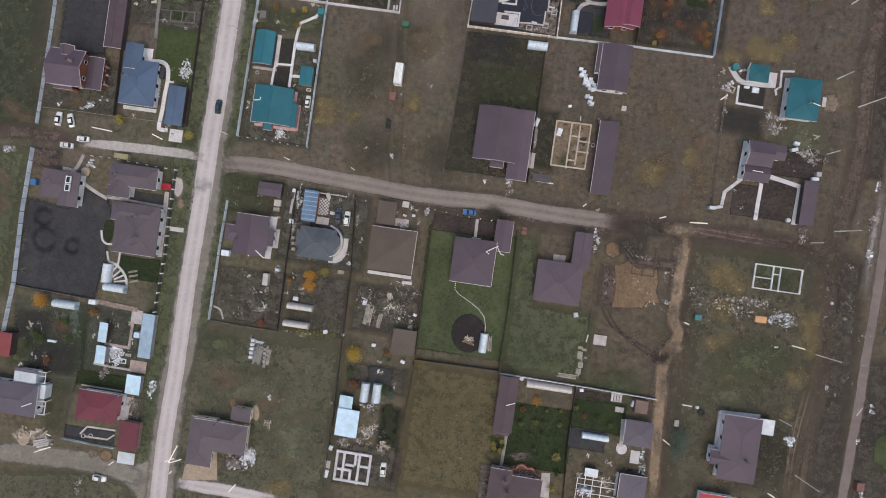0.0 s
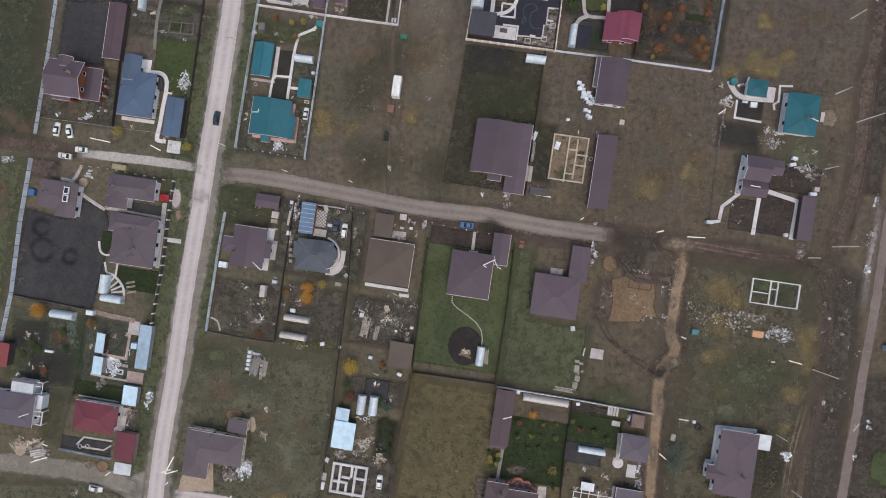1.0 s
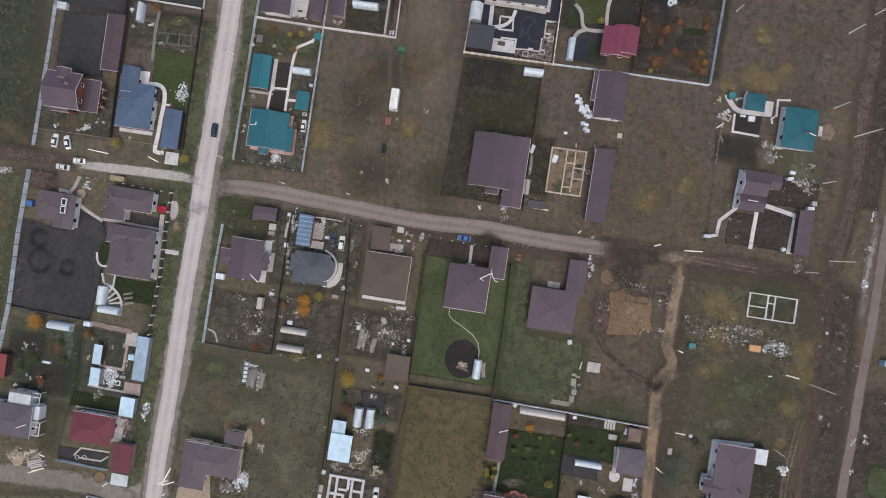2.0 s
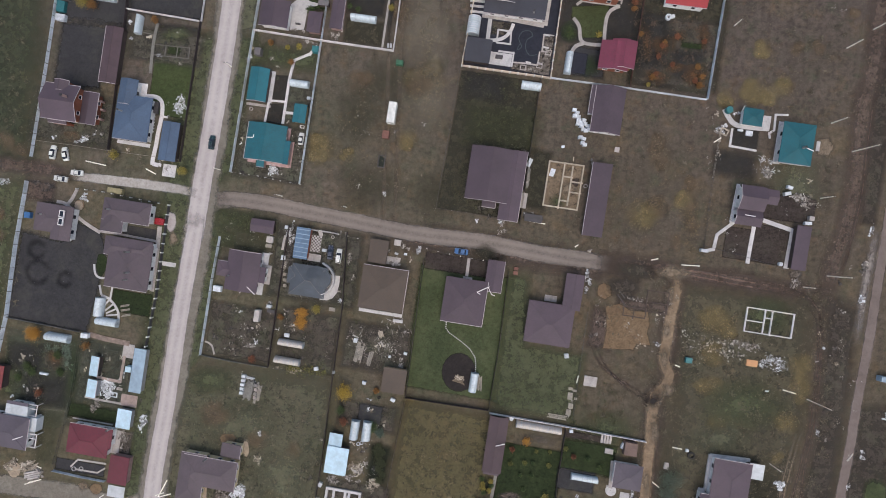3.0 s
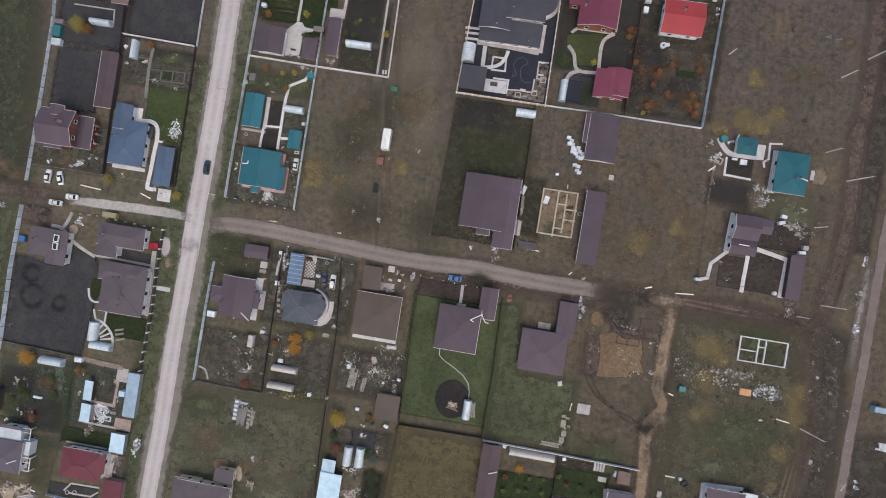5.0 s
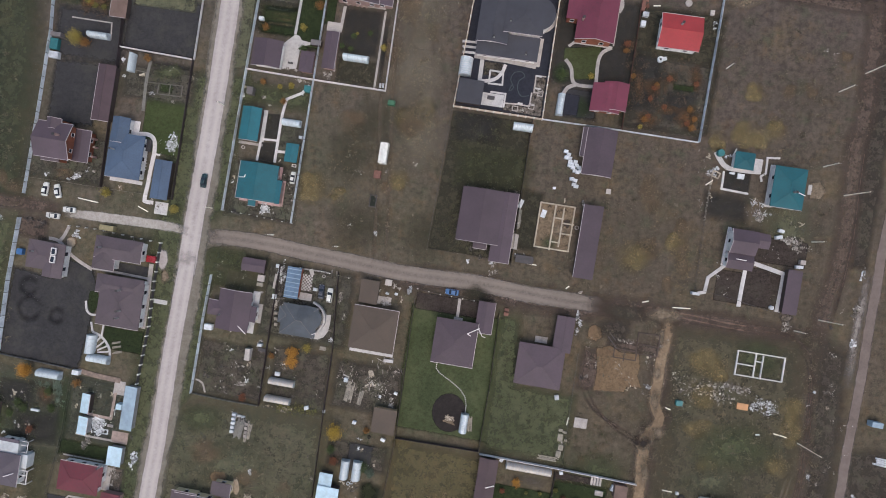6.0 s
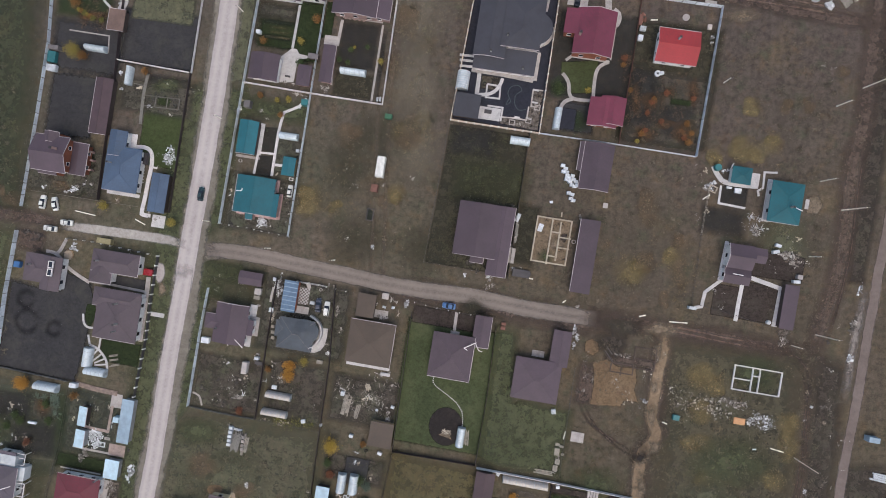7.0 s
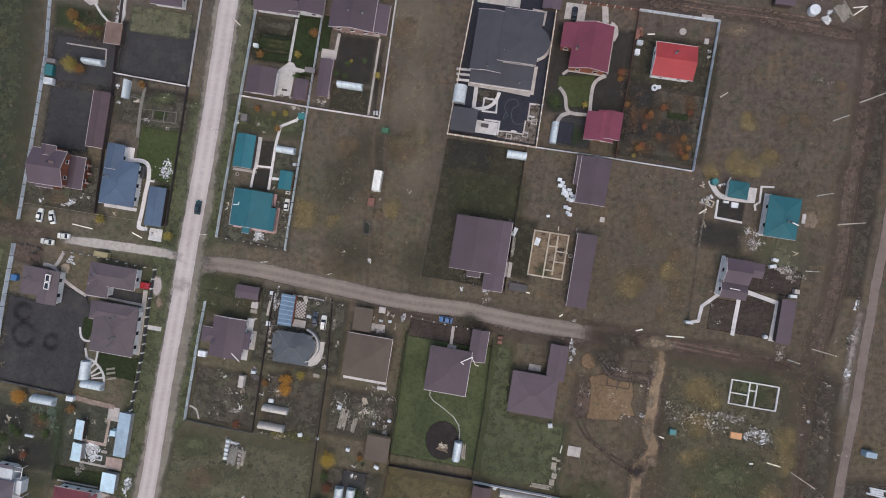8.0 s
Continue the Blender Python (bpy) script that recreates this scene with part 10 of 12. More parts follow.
pile("white scrap in the field", -59.44, -46.15, 0.68, 0.85, 14, 0.7, HEAP["white"], seed=220)
pile("pale boards in the field", -60.33, -54.84, 2.05, 1.37, 18, 0.7, HEAP["wood"], seed=221, flatness=0.2, long=2.2)
planks("pale log beside the road", -90.95, -65.65, 20.46, 0.38, 4.22, 1, POLE, seed=222, name="log", category="timber", h=0.2)
planks("pale pole by the lane", -71.32, -74.02, 48.78, 0.38, 3.78, 1, POLE, seed=223, name="log", category="timber", h=0.2)
blotch("bare_patch", -69.7, -48.02, 3.07, 2.05, CLAY, 5, "brown clay heap", "ground", core=0.5, rz=0.0)
planks("large stack of grey building panels", -62.87, -32.46, -104.27, 2.56, 6.47, 10, KERB, seed=224, h=0.9)
planks("stack of pale beams", -60.13, -33.31, -102.09, 1.71, 6.76, 5, TIMBER, seed=225, h=0.5)
crate("white wrapped pallet of blocks", -64.46, -28.29, -8.2, 1.19, 0.87, 1.0, BLOCK, z=0.0, name="block_pallet", category="building blocks", group="block pallets")
crate("white wrapped pallet of blocks", -64.64, -29.57, -8.2, 1.19, 0.87, 1.0, BLOCK, z=0.0, name="block_pallet", category="building blocks", group="block pallets")
crate("white wrapped pallet of blocks", -64.82, -30.85, -8.2, 1.19, 0.87, 1.0, BLOCK, z=0.0, name="block_pallet", category="building blocks", group="block pallets")
crate("white wrapped pallet of blocks", -64.99, -32.13, -8.2, 1.19, 0.87, 1.0, BLOCK, z=0.0, name="block_pallet", category="building blocks", group="block pallets")
crate("white wrapped pallet of blocks", -65.17, -33.41, -8.2, 1.19, 0.87, 1.0, BLOCK, z=0.0, name="block_pallet", category="building blocks", group="block pallets")
crate("grey pallet of blocks", -60.56, -31.04, -8.2, 1.01, 0.89, 0.9, RUBBLE, z=0.0, name="block_pallet", category="building blocks", group="block pallets")
crate("grey pallet of blocks", -60.7, -32.28, -8.2, 1.01, 0.89, 0.9, RUBBLE, z=0.0, name="block_pallet", category="building blocks", group="block pallets")
crate("grey pallet of blocks", -60.84, -33.53, -8.2, 1.01, 0.89, 0.9, RUBBLE, z=0.0, name="block_pallet", category="building blocks", group="block pallets")
crate("grey pallet of blocks", -60.98, -34.77, -8.2, 1.01, 0.89, 0.9, RUBBLE, z=0.0, name="block_pallet", category="building blocks", group="block pallets")
planks("white beams lying across the stack", -62.51, -28.9, -10.69, 0.68, 2.7, 2, BLOCK, seed=226, h=0.4)
pile("scrap round the stack", -62.6, -28.81, 3.07, 1.37, 16, 0.8, HEAP["grey"], seed=227)
fence("thin dark fence beside the garden", [(-37.0, -28.6), (-39.8, -51.94), (-42.96, -72.74)], 1.4, panel=FENCE_DARK, post=POST_DARK)
fence("thin brown fence beside the meadow", [(-14.69, -34.43), (-18.14, -51.62), (-22.45, -74.04)], 1.4, panel=FENCE_DARK, post=POST_DARK)
house("white-blue flat roofed cabin", -35.01, -52.51, -8.2, [(0.0, 0.0, 6.71, 8.2, 2.55, 0.14, "sx")], roof="sky", wall="dark", over=0.35, name="shed", category="shed")
house("white-blue flat roofed cabin", -35.45, -46.63, -8.2, [(0.0, 0.0, 4.09, 4.35, 2.15, 0.14, "sx")], roof="sky", wall="dark", over=0.35, name="shed", category="shed")
tree("low dark green bush in a row", -22.63, -48.77, 1.19, 0.7, "herb", seed=228, name="shrub", dense=1.5)
tree("low dark green bush in a row", -21.6, -50.46, 1.19, 0.7, "herb", seed=229, name="shrub", dense=1.5)
tree("low dark green bush in a row", -22.63, -52.18, 1.19, 0.7, "herb", seed=230, name="shrub", dense=1.5)
tree("low dark green bush in a row", -21.6, -53.87, 1.19, 0.7, "herb", seed=231, name="shrub", dense=1.5)
tree("low dark green bush in a row", -22.63, -55.59, 1.19, 0.7, "herb", seed=232, name="shrub", dense=1.5)
tree("low dark green bush in a row", -21.61, -57.28, 1.19, 0.7, "herb", seed=233, name="shrub", dense=1.5)
tree("low dark green bush in a row", -22.63, -59.01, 1.19, 0.7, "herb", seed=234, name="shrub", dense=1.5)
greenhouse("grey arched greenhouse on a garden plot", -29.99, -43.61, 81.8, 2.55, 5.65, 2.2)
greenhouse("grey arched greenhouse on a garden plot", -26.29, -43.9, 81.8, 2.72, 5.62, 2.2)
ring("white tyre ring on the village plot", -28.96, -48.24, 0.55, 0.3, BLOCK)
ring("white tyre ring on the village plot", -27.93, -47.88, 0.55, 0.3, BLOCK)
footing("white concrete foundation of an unfinished house", -33.85, -66.76, -8.2, 10.97, 9.35, [(-2.9, 4.24, -2.9, -3.98), (0.63, 3.94, 0.63, 0.77), (-2.25, 0.55, 0.53, 0.55), (-4.65, -1.05, -0.64, -1.05), (-0.51, -0.78, -0.51, -4.27), (1.81, 4.11, 1.81, -4.93), (2.26, 0.7, 5.41, 0.7)], mat=SLAB, h=0.6, t=0.75)
car("white car parked by the foundation", -24.39, -67.18, 84, "white")
pile("heap of logs and scrap", -29.72, -56.62, 1.54, 2.05, 24, 1.0, HEAP["grey"], seed=235)
pile("rubble by the cabin", -36.32, -58.79, 2.39, 0.85, 20, 0.8, HEAP["grey"], seed=236)
pile("timber scrap on the village plot", -24.18, -60.31, 1.54, 1.54, 16, 0.9, HEAP["wood"], seed=237)
crate("white bench beam on the village plot", -41.94, -68.86, -14.2, 1.21, 2.38, 0.5, BLOCK, z=0.0)
crate("grey bench beam on the village plot", -41.5, -66.0, -8.2, 1.57, 2.36, 0.5, CONCRETE, z=0.0)
crate("white crate by the fence", -40.46, -60.78, -26.2, 1.17, 1.41, 0.8, BLOCK, z=0.0)
tree("low garden bush in the garden", -33.45, -41.19, 1.54, 1.6, "red", seed=240, name="shrub", dense=1.4)
tree("low garden bush in the garden", -22.28, -53.86, 2.05, 0.7, "herb", seed=241, name="shrub", dense=1.4)
tree("low garden bush in the garden", -23.14, -50.46, 2.05, 0.7, "herb", seed=242, name="shrub", dense=1.4)
tree("low garden bush in the garden", -24.68, -42.8, 2.39, 1.6, "green", seed=243, name="shrub", dense=1.4)
tree("low garden bush in the garden", -34.31, -37.78, 1.54, 1.6, "green", seed=244, name="shrub", dense=1.4)
tree("low garden bush in the garden", -22.28, -44.47, 1.71, 1.6, "grey", seed=245, name="shrub", dense=1.4)
house("long narrow plum-roofed barn", 12.44, -46.17, -8.2, [(0.0, 0.0, 5.59, 16.68, 2.9, 0.65, "gy")], roof="cocoa", wall="dark", name="barn", category="barn", pipes=[(0.04, -0.11, 2.55, 0.96, 3.6)])
house("small plum lean-to on a village plot", 11.35, -54.05, -8.2, [(0.0, 0.0, 4.66, 3.0, 1.95, 0.22, "sy")], wall="dark", over=0.35, name="shed", category="shed")
fence("pale fence along the garden ends", [(10.74, -37.58), (31.96, -40.74), (56.9, -44.82)], 1.3, panel=TRIM, post=POST_WHITE, thick=0.16)
greenhouse("long cream arched greenhouse", 25.29, -41.41, -8.2, 2.18, 13.28, 2.2, mat=POLY_WARM, ribs=10)
strip("bed", [(20.21, -44.27), (31.13, -46.17)], 2.2, DEBRIS, 0.8, "pale mulched bed", "garden")
crate("white box on the village plot", 17.32, -39.14, -28.2, 1.01, 1.07, 0.9, BLOCK, z=0.0)
fence("thin dark fence between gardens", [(33.3, -41.57), (30.97, -57.68), (29.47, -74.99)], 1.4, panel=FENCE_DARK, post=POST_DARK)
tree("round garden shrub in autumn colours", 21.69, -45.8, 1.5, 1.4, "bright", seed=247, name="shrub", dense=0.8)
tree("round garden shrub in autumn colours", 17.04, -52.41, 0.86, 1.6, "olive", seed=248, name="shrub", dense=0.5)
tree("round garden shrub in autumn colours", 17.57, -48.26, 0.98, 1.3, "red", seed=249, name="shrub", dense=0.5)
tree("round garden shrub in autumn colours", 21.25, -52.06, 0.86, 1.4, "olive", seed=250, name="shrub", dense=0.5)
tree("round garden shrub in autumn colours", 28.43, -52.63, 0.86, 1.4, "olive", seed=251, name="shrub", dense=0.5)
tree("round garden shrub in autumn colours", 23.43, -55.76, 0.74, 1.3, "green", seed=252, name="shrub", dense=0.5)
tree("round garden shrub in autumn colours", 27.47, -62.11, 1.47, 2.4, "yellow", seed=253, name="shrub", dense=0.5)
tree("round garden shrub in autumn colours", 27.58, -67.39, 1.11, 1.6, "green", seed=254, name="shrub", dense=0.5)
tree("round garden shrub in autumn colours", 25.86, -71.5, 1.47, 2.0, "yellow", seed=255, name="shrub", dense=0.5)
tree("round garden shrub in autumn colours", 24.79, -48.71, 0.61, 1.1, "olive", seed=256, name="shrub", dense=0.5)
tree("round garden shrub in autumn colours", 20.95, -60.08, 0.74, 1.1, "green", seed=257, name="shrub", dense=0.5)
tree("round garden shrub in autumn colours", 35.75, -49.83, 0.86, 1.4, "red", seed=258, name="shrub", dense=0.5)
tree("round garden shrub in autumn colours", 33.44, -47.53, 0.86, 1.3, "olive", seed=259, name="shrub", dense=0.5)
tree("round garden shrub in autumn colours", 40.07, -50.46, 1.11, 1.3, "green", seed=260, name="shrub", dense=0.5)
tree("round garden shrub in autumn colours", 43.38, -52.93, 0.98, 1.3, "green", seed=261, name="shrub", dense=0.5)
tree("round garden shrub in autumn colours", 28.82, -48.67, 0.61, 1.0, "olive", seed=262, name="shrub", dense=0.5)
tree("round garden shrub in autumn colours", 20.12, -55.9, 0.61, 1.0, "green", seed=263, name="shrub", dense=0.5)
tree("round garden shrub in autumn colours", 23.8, -52.12, 0.61, 1.0, "green", seed=264, name="shrub", dense=0.5)
house("large plum-roofed house with orange brick terrace", 12.62, -73.21, -8.2, [(-2.6, 0.6, 6.6, 14.7, 3.7, 1.3, "hip"), (3.5, 0.0, 12.2, 13.1, 3.5, 1.3, "hip")], roof="cocoa", wall="pink", trim="N", vents=[(-1.35, 5.16, 6.0, 0.7), (-0.41, 2.03, 6.2, 0.6)])
flat("terrace", [(13.5, -67.2), (14.81, -65.67), (16.96, -64.93), (19.55, -65.58), (21.27, -66.84), (22.56, -68.12), (22.2, -70.0), (14.0, -69.0)], BRICK_GROUND, 0.3, "orange brick terrace", "terrace")
path("scalloped orange brick parapet of the terrace", [(13.7, -67.2), (14.4, -66.0), (15.6, -66.3), (16.2, -65.2), (18.0, -65.0), (18.8, -66.0), (20.4, -65.9), (21.1, -67.1), (22.5, -68.2)], 0.55, mat=TERRACOTTA, h=0.9, name="parapet", category="parapet", bend=True)
ring("pale round planter on the brick terrace", 17.1, -67.0, 0.55, 0.5, CONCRETE, name="planter", category="planter")
ring("pale round planter on the brick terrace", 18.9, -67.4, 0.55, 0.5, CONCRETE, name="planter", category="planter")
ring("pale round planter on the brick terrace", 20.3, -67.9, 0.45, 0.5, CONCRETE, name="planter", category="planter")
slab("grey paved strip beside the brick house", 24.4, -71.2, -3.0, 2.6, 7.4, 0.12, mat=CONCRETE)
flat("paved_patio", [(4.97, -64.94), (10.07, -65.18), (8.71, -75.44), (4.12, -75.53)], DEBRIS, 0.8, "paved patio strip", "patio")
path("grey garden path across the plot", [(12.78, -56.62), (11.93, -61.4), (11.25, -65.5)], 0.9, mat=KERB, bend=True)
blotch("garden_bed", 10.07, -59.73, 2.22, 2.56, HEDGE, 64, "dark bed of yellow-green shrubs", "garden bed", core=0.5, rz=0.0)
tree("low yellow-green shrub in the garden", 8.67, -57.46, 0.85, 0.9, "green", seed=265, name="shrub", dense=0.8)
tree("low yellow-green shrub in the garden", 11.37, -58.1, 0.85, 0.9, "yellow", seed=266, name="shrub", dense=0.8)
tree("low yellow-green shrub in the garden", 8.84, -58.82, 0.85, 0.9, "yellow", seed=267, name="shrub", dense=0.8)
tree("low yellow-green shrub in the garden", 11.54, -59.45, 0.85, 0.9, "green", seed=268, name="shrub", dense=0.8)
tree("low yellow-green shrub in the garden", 9.01, -60.17, 0.85, 0.9, "yellow", seed=269, name="shrub", dense=0.8)
tree("low yellow-green shrub in the garden", 10.87, -60.82, 0.85, 0.9, "yellow", seed=270, name="shrub", dense=0.8)
tree("low yellow-green shrub in the garden", 9.18, -61.53, 0.85, 0.9, "green", seed=271, name="shrub", dense=0.8)
path("pale garden path beside the lawn", [(45.65, -58.45), (47.31, -59.1)], 0.5, mat=CONCRETE)
blotch("bare_patch", 16.84, -62.68, 3.75, 1.54, DEBRIS, 1, "mulched bed", "ground", core=0.5, rz=0.0)
house("small mauve-roofed house with pale terraces", 50.96, -54.43, -8.2, [(0.0, 0.0, 8.2, 7.4, 2.82, 1.12, "hip")], roof="mauve", wall="white", trim="W")
ring("round pale terrace by the house", 46.93, -59.88, 1.6, 0.15, SLAB, thick=1.5, name="terrace", category="terrace")
slab("pale paved strip on the village plot", 50.84, -62.27, -8.2, 2.73, 3.82, 0.12)
path("pale paved path across the plot", [(47.47, -51.01), (46.81, -59.11)], 1.2, mat=CONCRETE)
pile("white stacks along the path", 52.95, -64.39, 0.85, 4.44, 26, 0.8, HEAP["white"], seed=272)
crate("brown cabin roof with clutter", 52.07, -46.69, -8.2, 3.68, 3.78, 2.2, ROOF["timber"], z=0.0, name="cabin", category="shed")
crate("white ladder frame on the village plot", 50.26, -46.33, -24.2, 1.1, 1.78, 0.8, BLOCK, z=0.0)
crate("grey slatted bench on the village plot", 46.23, -48.08, -8.2, 2.39, 1.49, 0.5, CONCRETE, z=0.0, name="bench", category="bench")
crate("white cold frame on the village plot", 44.16, -44.36, -8.2, 0.65, 2.62, 0.4, CONCRETE, z=0.0, name="cold_frame", category="cold frame")
crate("white cold frame on the village plot", 44.99, -44.46, -8.2, 0.65, 2.62, 0.4, CONCRETE, z=0.0, name="cold_frame", category="cold frame")
crate("white cold frame on the village plot", 45.82, -44.57, -8.2, 0.65, 2.62, 0.4, CONCRETE, z=0.0, name="cold_frame", category="cold frame")
crate("white cold frame on the village plot", 46.64, -44.68, -8.2, 0.65, 2.62, 0.4, CONCRETE, z=0.0, name="cold_frame", category="cold frame")
crate("white plastic barrel on the village plot", 35.01, -42.39, 4.8, 1.08, 0.81, 0.9, BLOCK, z=0.0)
greenhouse("white torn polythene tunnel", 38.92, -56.24, -8.2, 1.8, 7.78, 1.6)
footing("white timber frame of a half-built shed", 39.4, -72.37, -8.2, 12.71, 7.21, [(-1.77, 4.69, -1.77, -3.25), (-4.04, 4.31, -4.04, -3.63), (0.87, 4.78, 0.87, -2.82), (-6.37, 1.76, 5.19, 1.76), (-6.03, -0.64, 5.55, -0.64)], mat=TRIM, h=1.6, name="pergola", category="pergola", beams=True, t=0.2)
house("white sheet canopy on a village plot", 37.58, -66.32, -8.2, [(0.0, 0.0, 3.84, 2.41, 1.95, 0.14, "sx")], roof="white", wall="dark", over=0.35, name="shed", category="shed")
house("small grey-roofed cabin on a village plot", 49.12, -71.11, -8.2, [(0.0, 0.0, 7.9, 9.1, 2.55, 0.5, "hip")], roof="mauve", trim="NW", wall="dark", over=0.35, name="shed", category="shed")
slab("white deck of the cabin", 46.33, -70.34, -8.2, 2.69, 7.05, 0.5)
planks("white boards across the frame", 36.33, -71.8, -8.43, 0.85, 4.05, 3, BLOCK, seed=275, h=1.7)
pile("lumber and scrap by the frame", 42.83, -70.14, 4.1, 2.39, 36, 0.9, HEAP["wood"], seed=276)
pile("white scrap by the frame", 36.16, -72.48, 2.05, 2.05, 20, 0.9, HEAP["white"], seed=277)
house("plum-roofed house with white walls and porches", 79.6, -58.16, -8.2, [(0.0, 0.0, 10.8, 18.93, 3.17, 0.99, "hip"), (-4.15, -3.48, 7.42, 4.28, 2.82, 0.72, "gx")], roof="plum", wall="white", trim="N", vents=[(1.84, -2.87, 5.2, 0.5)])
# Low white strip added to widen the white band of the west wall
path("white raised strip along the house", [(75.9, -48.2), (74.5, -58.8)], 1.5, h=0.5)
path("white raised strip along the house", [(75.6, -48.5), (87.0, -49.6)], 1.2, h=0.4)
house("white flat-roofed porch on a village plot", 87.71, -51.97, -8.2, [(0.0, 0.0, 4.2, 4.47, 2.35, 0.07, "sx")], roof="white", wall="dark", over=0.35, name="shed", category="shed")
slab("white porch platform on the village plot", 72.79, -60.5, -8.2, 1.68, 4.78, 0.8)
slab("white porch step on the village plot", 74.24, -65.77, -8.2, 1.35, 2.48, 0.5)
ring("round tyre flower bed", 70.2, -48.7, 1.1, 0.4, RUBBER, thick=0.5, name="tyre", category="tyre")
crate("white box on the village plot", 68.88, -47.15, -2.2, 0.87, 0.79, 0.6, BLOCK, z=0.0)
crate("pale bench on the village plot", 62.95, -51.94, -8.2, 1.26, 1.83, 0.5, CONCRETE, z=0.0, name="bench", category="bench")
planks("pale plank lying on the ground", 66.12, -46.71, -10.79, 0.38, 3.34, 1, POLE, seed=279, name="log", category="timber", h=0.2)
planks("pale plank lying on the ground", 60.04, -57.7, -40.57, 0.38, 3.04, 1, POLE, seed=280, name="log", category="timber", h=0.2)
pile("white sack heap on the village plot", 95.59, -56.61, 1.19, 1.37, 40, 1.1, HEAP["bright"], seed=281)
tree("spreading grey-green bush in the garden", 63.78, -55.81, 4.1, 1.8, "grey", seed=282, dense=3.0, name="shrub")
tree("spreading grey-green bush in the garden", 63.03, -60.04, 3.41, 1.6, "grey", seed=283, dense=2.0, name="shrub")
house("red-roofed house on a village plot", 73.48, -75.63, -8.2, [(0.0, 0.0, 10.84, 7.83, 2.99, 0.87, "hip")], roof="red", trim="N")
crate("maroon crate by the narrow road", 114.98, -69.51, -8.2, 2.12, 2.47, 1.2, PAINT["rust"], z=0.0)
pile("white junk by the narrow road", 115.36, -71.82, 1.02, 1.02, 8, 1.0, HEAP["white"], seed=284)
pile("bluish junk by the plot", 119.3, -47.64, 1.02, 1.37, 10, 0.9, HEAP["white"], seed=285)
planks("pale log beside the road", 90.44, -72.93, -32.59, 0.38, 2.69, 1, POLE, seed=286, name="log", category="timber", h=0.2)
blotch("lawn", 122.5, -59.47, 4.1, 6.83, LAWN, 13, "green grass by the road", "grass", core=0.5, rz=0.0)
crate("blue-grey roofed hut beyond the road", 124.0, -24.68, -8.2, 3.07, 1.56, 2.0, ROOF["steel"], z=0.0, name="hut", category="shed")
planks("stack of bluish sheets beyond the road", 127.11, -36.08, -11.8, 2.39, 5.29, 4, BLOCK, seed=287)
weeds("weeds", "strewn dry straw-coloured weeds on the meadow", [(-34.54, 41.15, 7.68, 8.53, 160), (-10.39, 58.8, 6.83, 6.83, 120), (78.19, -15.17, 10.24, 10.24, 160), (99.26, -26.68, 5.97, 10.24, 90), (55.19, 25.01, 8.53, 10.24, 140), (87.84, 57.99, 11.95, 6.83, 120), (-3.55, -54.83, 10.24, 18.77, 250), (69.98, 21.57, 5.12, 10.24, 300), (97.66, -38.31, 3.75, 3.07, 40)], "straw", 5, size=0.08)
weeds("weeds", "strewn dull brown-green weeds over rough grass", [(-22.42, 53.01, 18.77, 25.6, 900), (56.83, 35.06, 13.65, 27.31, 750), (95.9, 62.82, 27.31, 18.77, 360), (-140.02, 51.24, 10.24, 34.13, 600), (-59.09, -48.75, 18.77, 18.77, 900), (79.83, -30.17, 22.19, 22.19, 1100), (50.28, -33.8, 13.65, 15.36, 500), (104.0, 23.01, 10.24, 51.2, 400), (-141.96, 3.39, 5.12, 25.6, 250), (-8.67, 85.22, 7.68, 17.07, 350), (103.9, 89.1, 34.13, 17.07, 360), (43.6, 18.37, 10.24, 6.83, 200), (96.08, -59.93, 10.24, 13.65, 350)], "weed", 6, size=0.11)
weeds("garden_litter", "russet fallen leaves and dead garden plants", [(64.97, 73.26, 8.53, 12.8, 300), (54.28, 75.72, 2.56, 10.24, 250), (-109.31, 98.1, 6.83, 5.12, 300)], "russet", 7, size=0.12)
weeds("litter", "pale scraps strewn over yards and verges", [(-90.97, 55.79, 6.83, 15.36, 16), (-64.33, 15.47, 6.83, 10.24, 20), (-22.44, -17.32, 8.53, 8.53, 34), (60.16, -6.86, 10.24, 10.24, 48), (-31.11, -60.43, 6.83, 8.53, 32), (-59.06, -14.03, 8.53, 10.24, 24), (76.56, -16.84, 13.65, 5.12, 64), (-107.31, -31.81, 6.83, 10.24, 28), (-129.16, -30.23, 10.24, 10.24, 6), (13.44, 22.77, 10.24, 2.05, 20), (74.04, 44.89, 1.71, 10.24, 12), (90.29, 35.55, 2.39, 3.41, 20), (99.18, 26.35, 6.83, 6.83, 20), (53.61, -64.04, 6.83, 8.53, 24)], "litter", 9, size=0.1, per=4)
weeds("litter", "pale scraps strewn over yards and verges", [(-50.23, 41.33, 3.41, 10.24, 12), (115.27, -19.96, 4.27, 34.13, 20), (-96.4, 24.37, 10.24, 5.12, 20), (-22.42, 41.01, 15.36, 20.48, 24), (100.86, 93.16, 20.48, 15.36, 24), (-65.77, -14.93, 8.19, 8.87, 44), (-43.26, 6.75, 10.24, 11.95, 36), (-130.99, -28.47, 8.53, 9.39, 12), (-109.11, -28.3, 6.49, 9.39, 36), (-28.5, -48.33, 8.53, 13.65, 60), (-45.02, -17.43, 6.83, 8.53, 28), (-55.5, 41.4, 7.68, 8.53, 24), (-85.22, 74.35, 6.83, 6.83, 24), (79.77, 18.17, 6.83, 8.53, 24)], "litter", 1409, size=0.1, per=4)
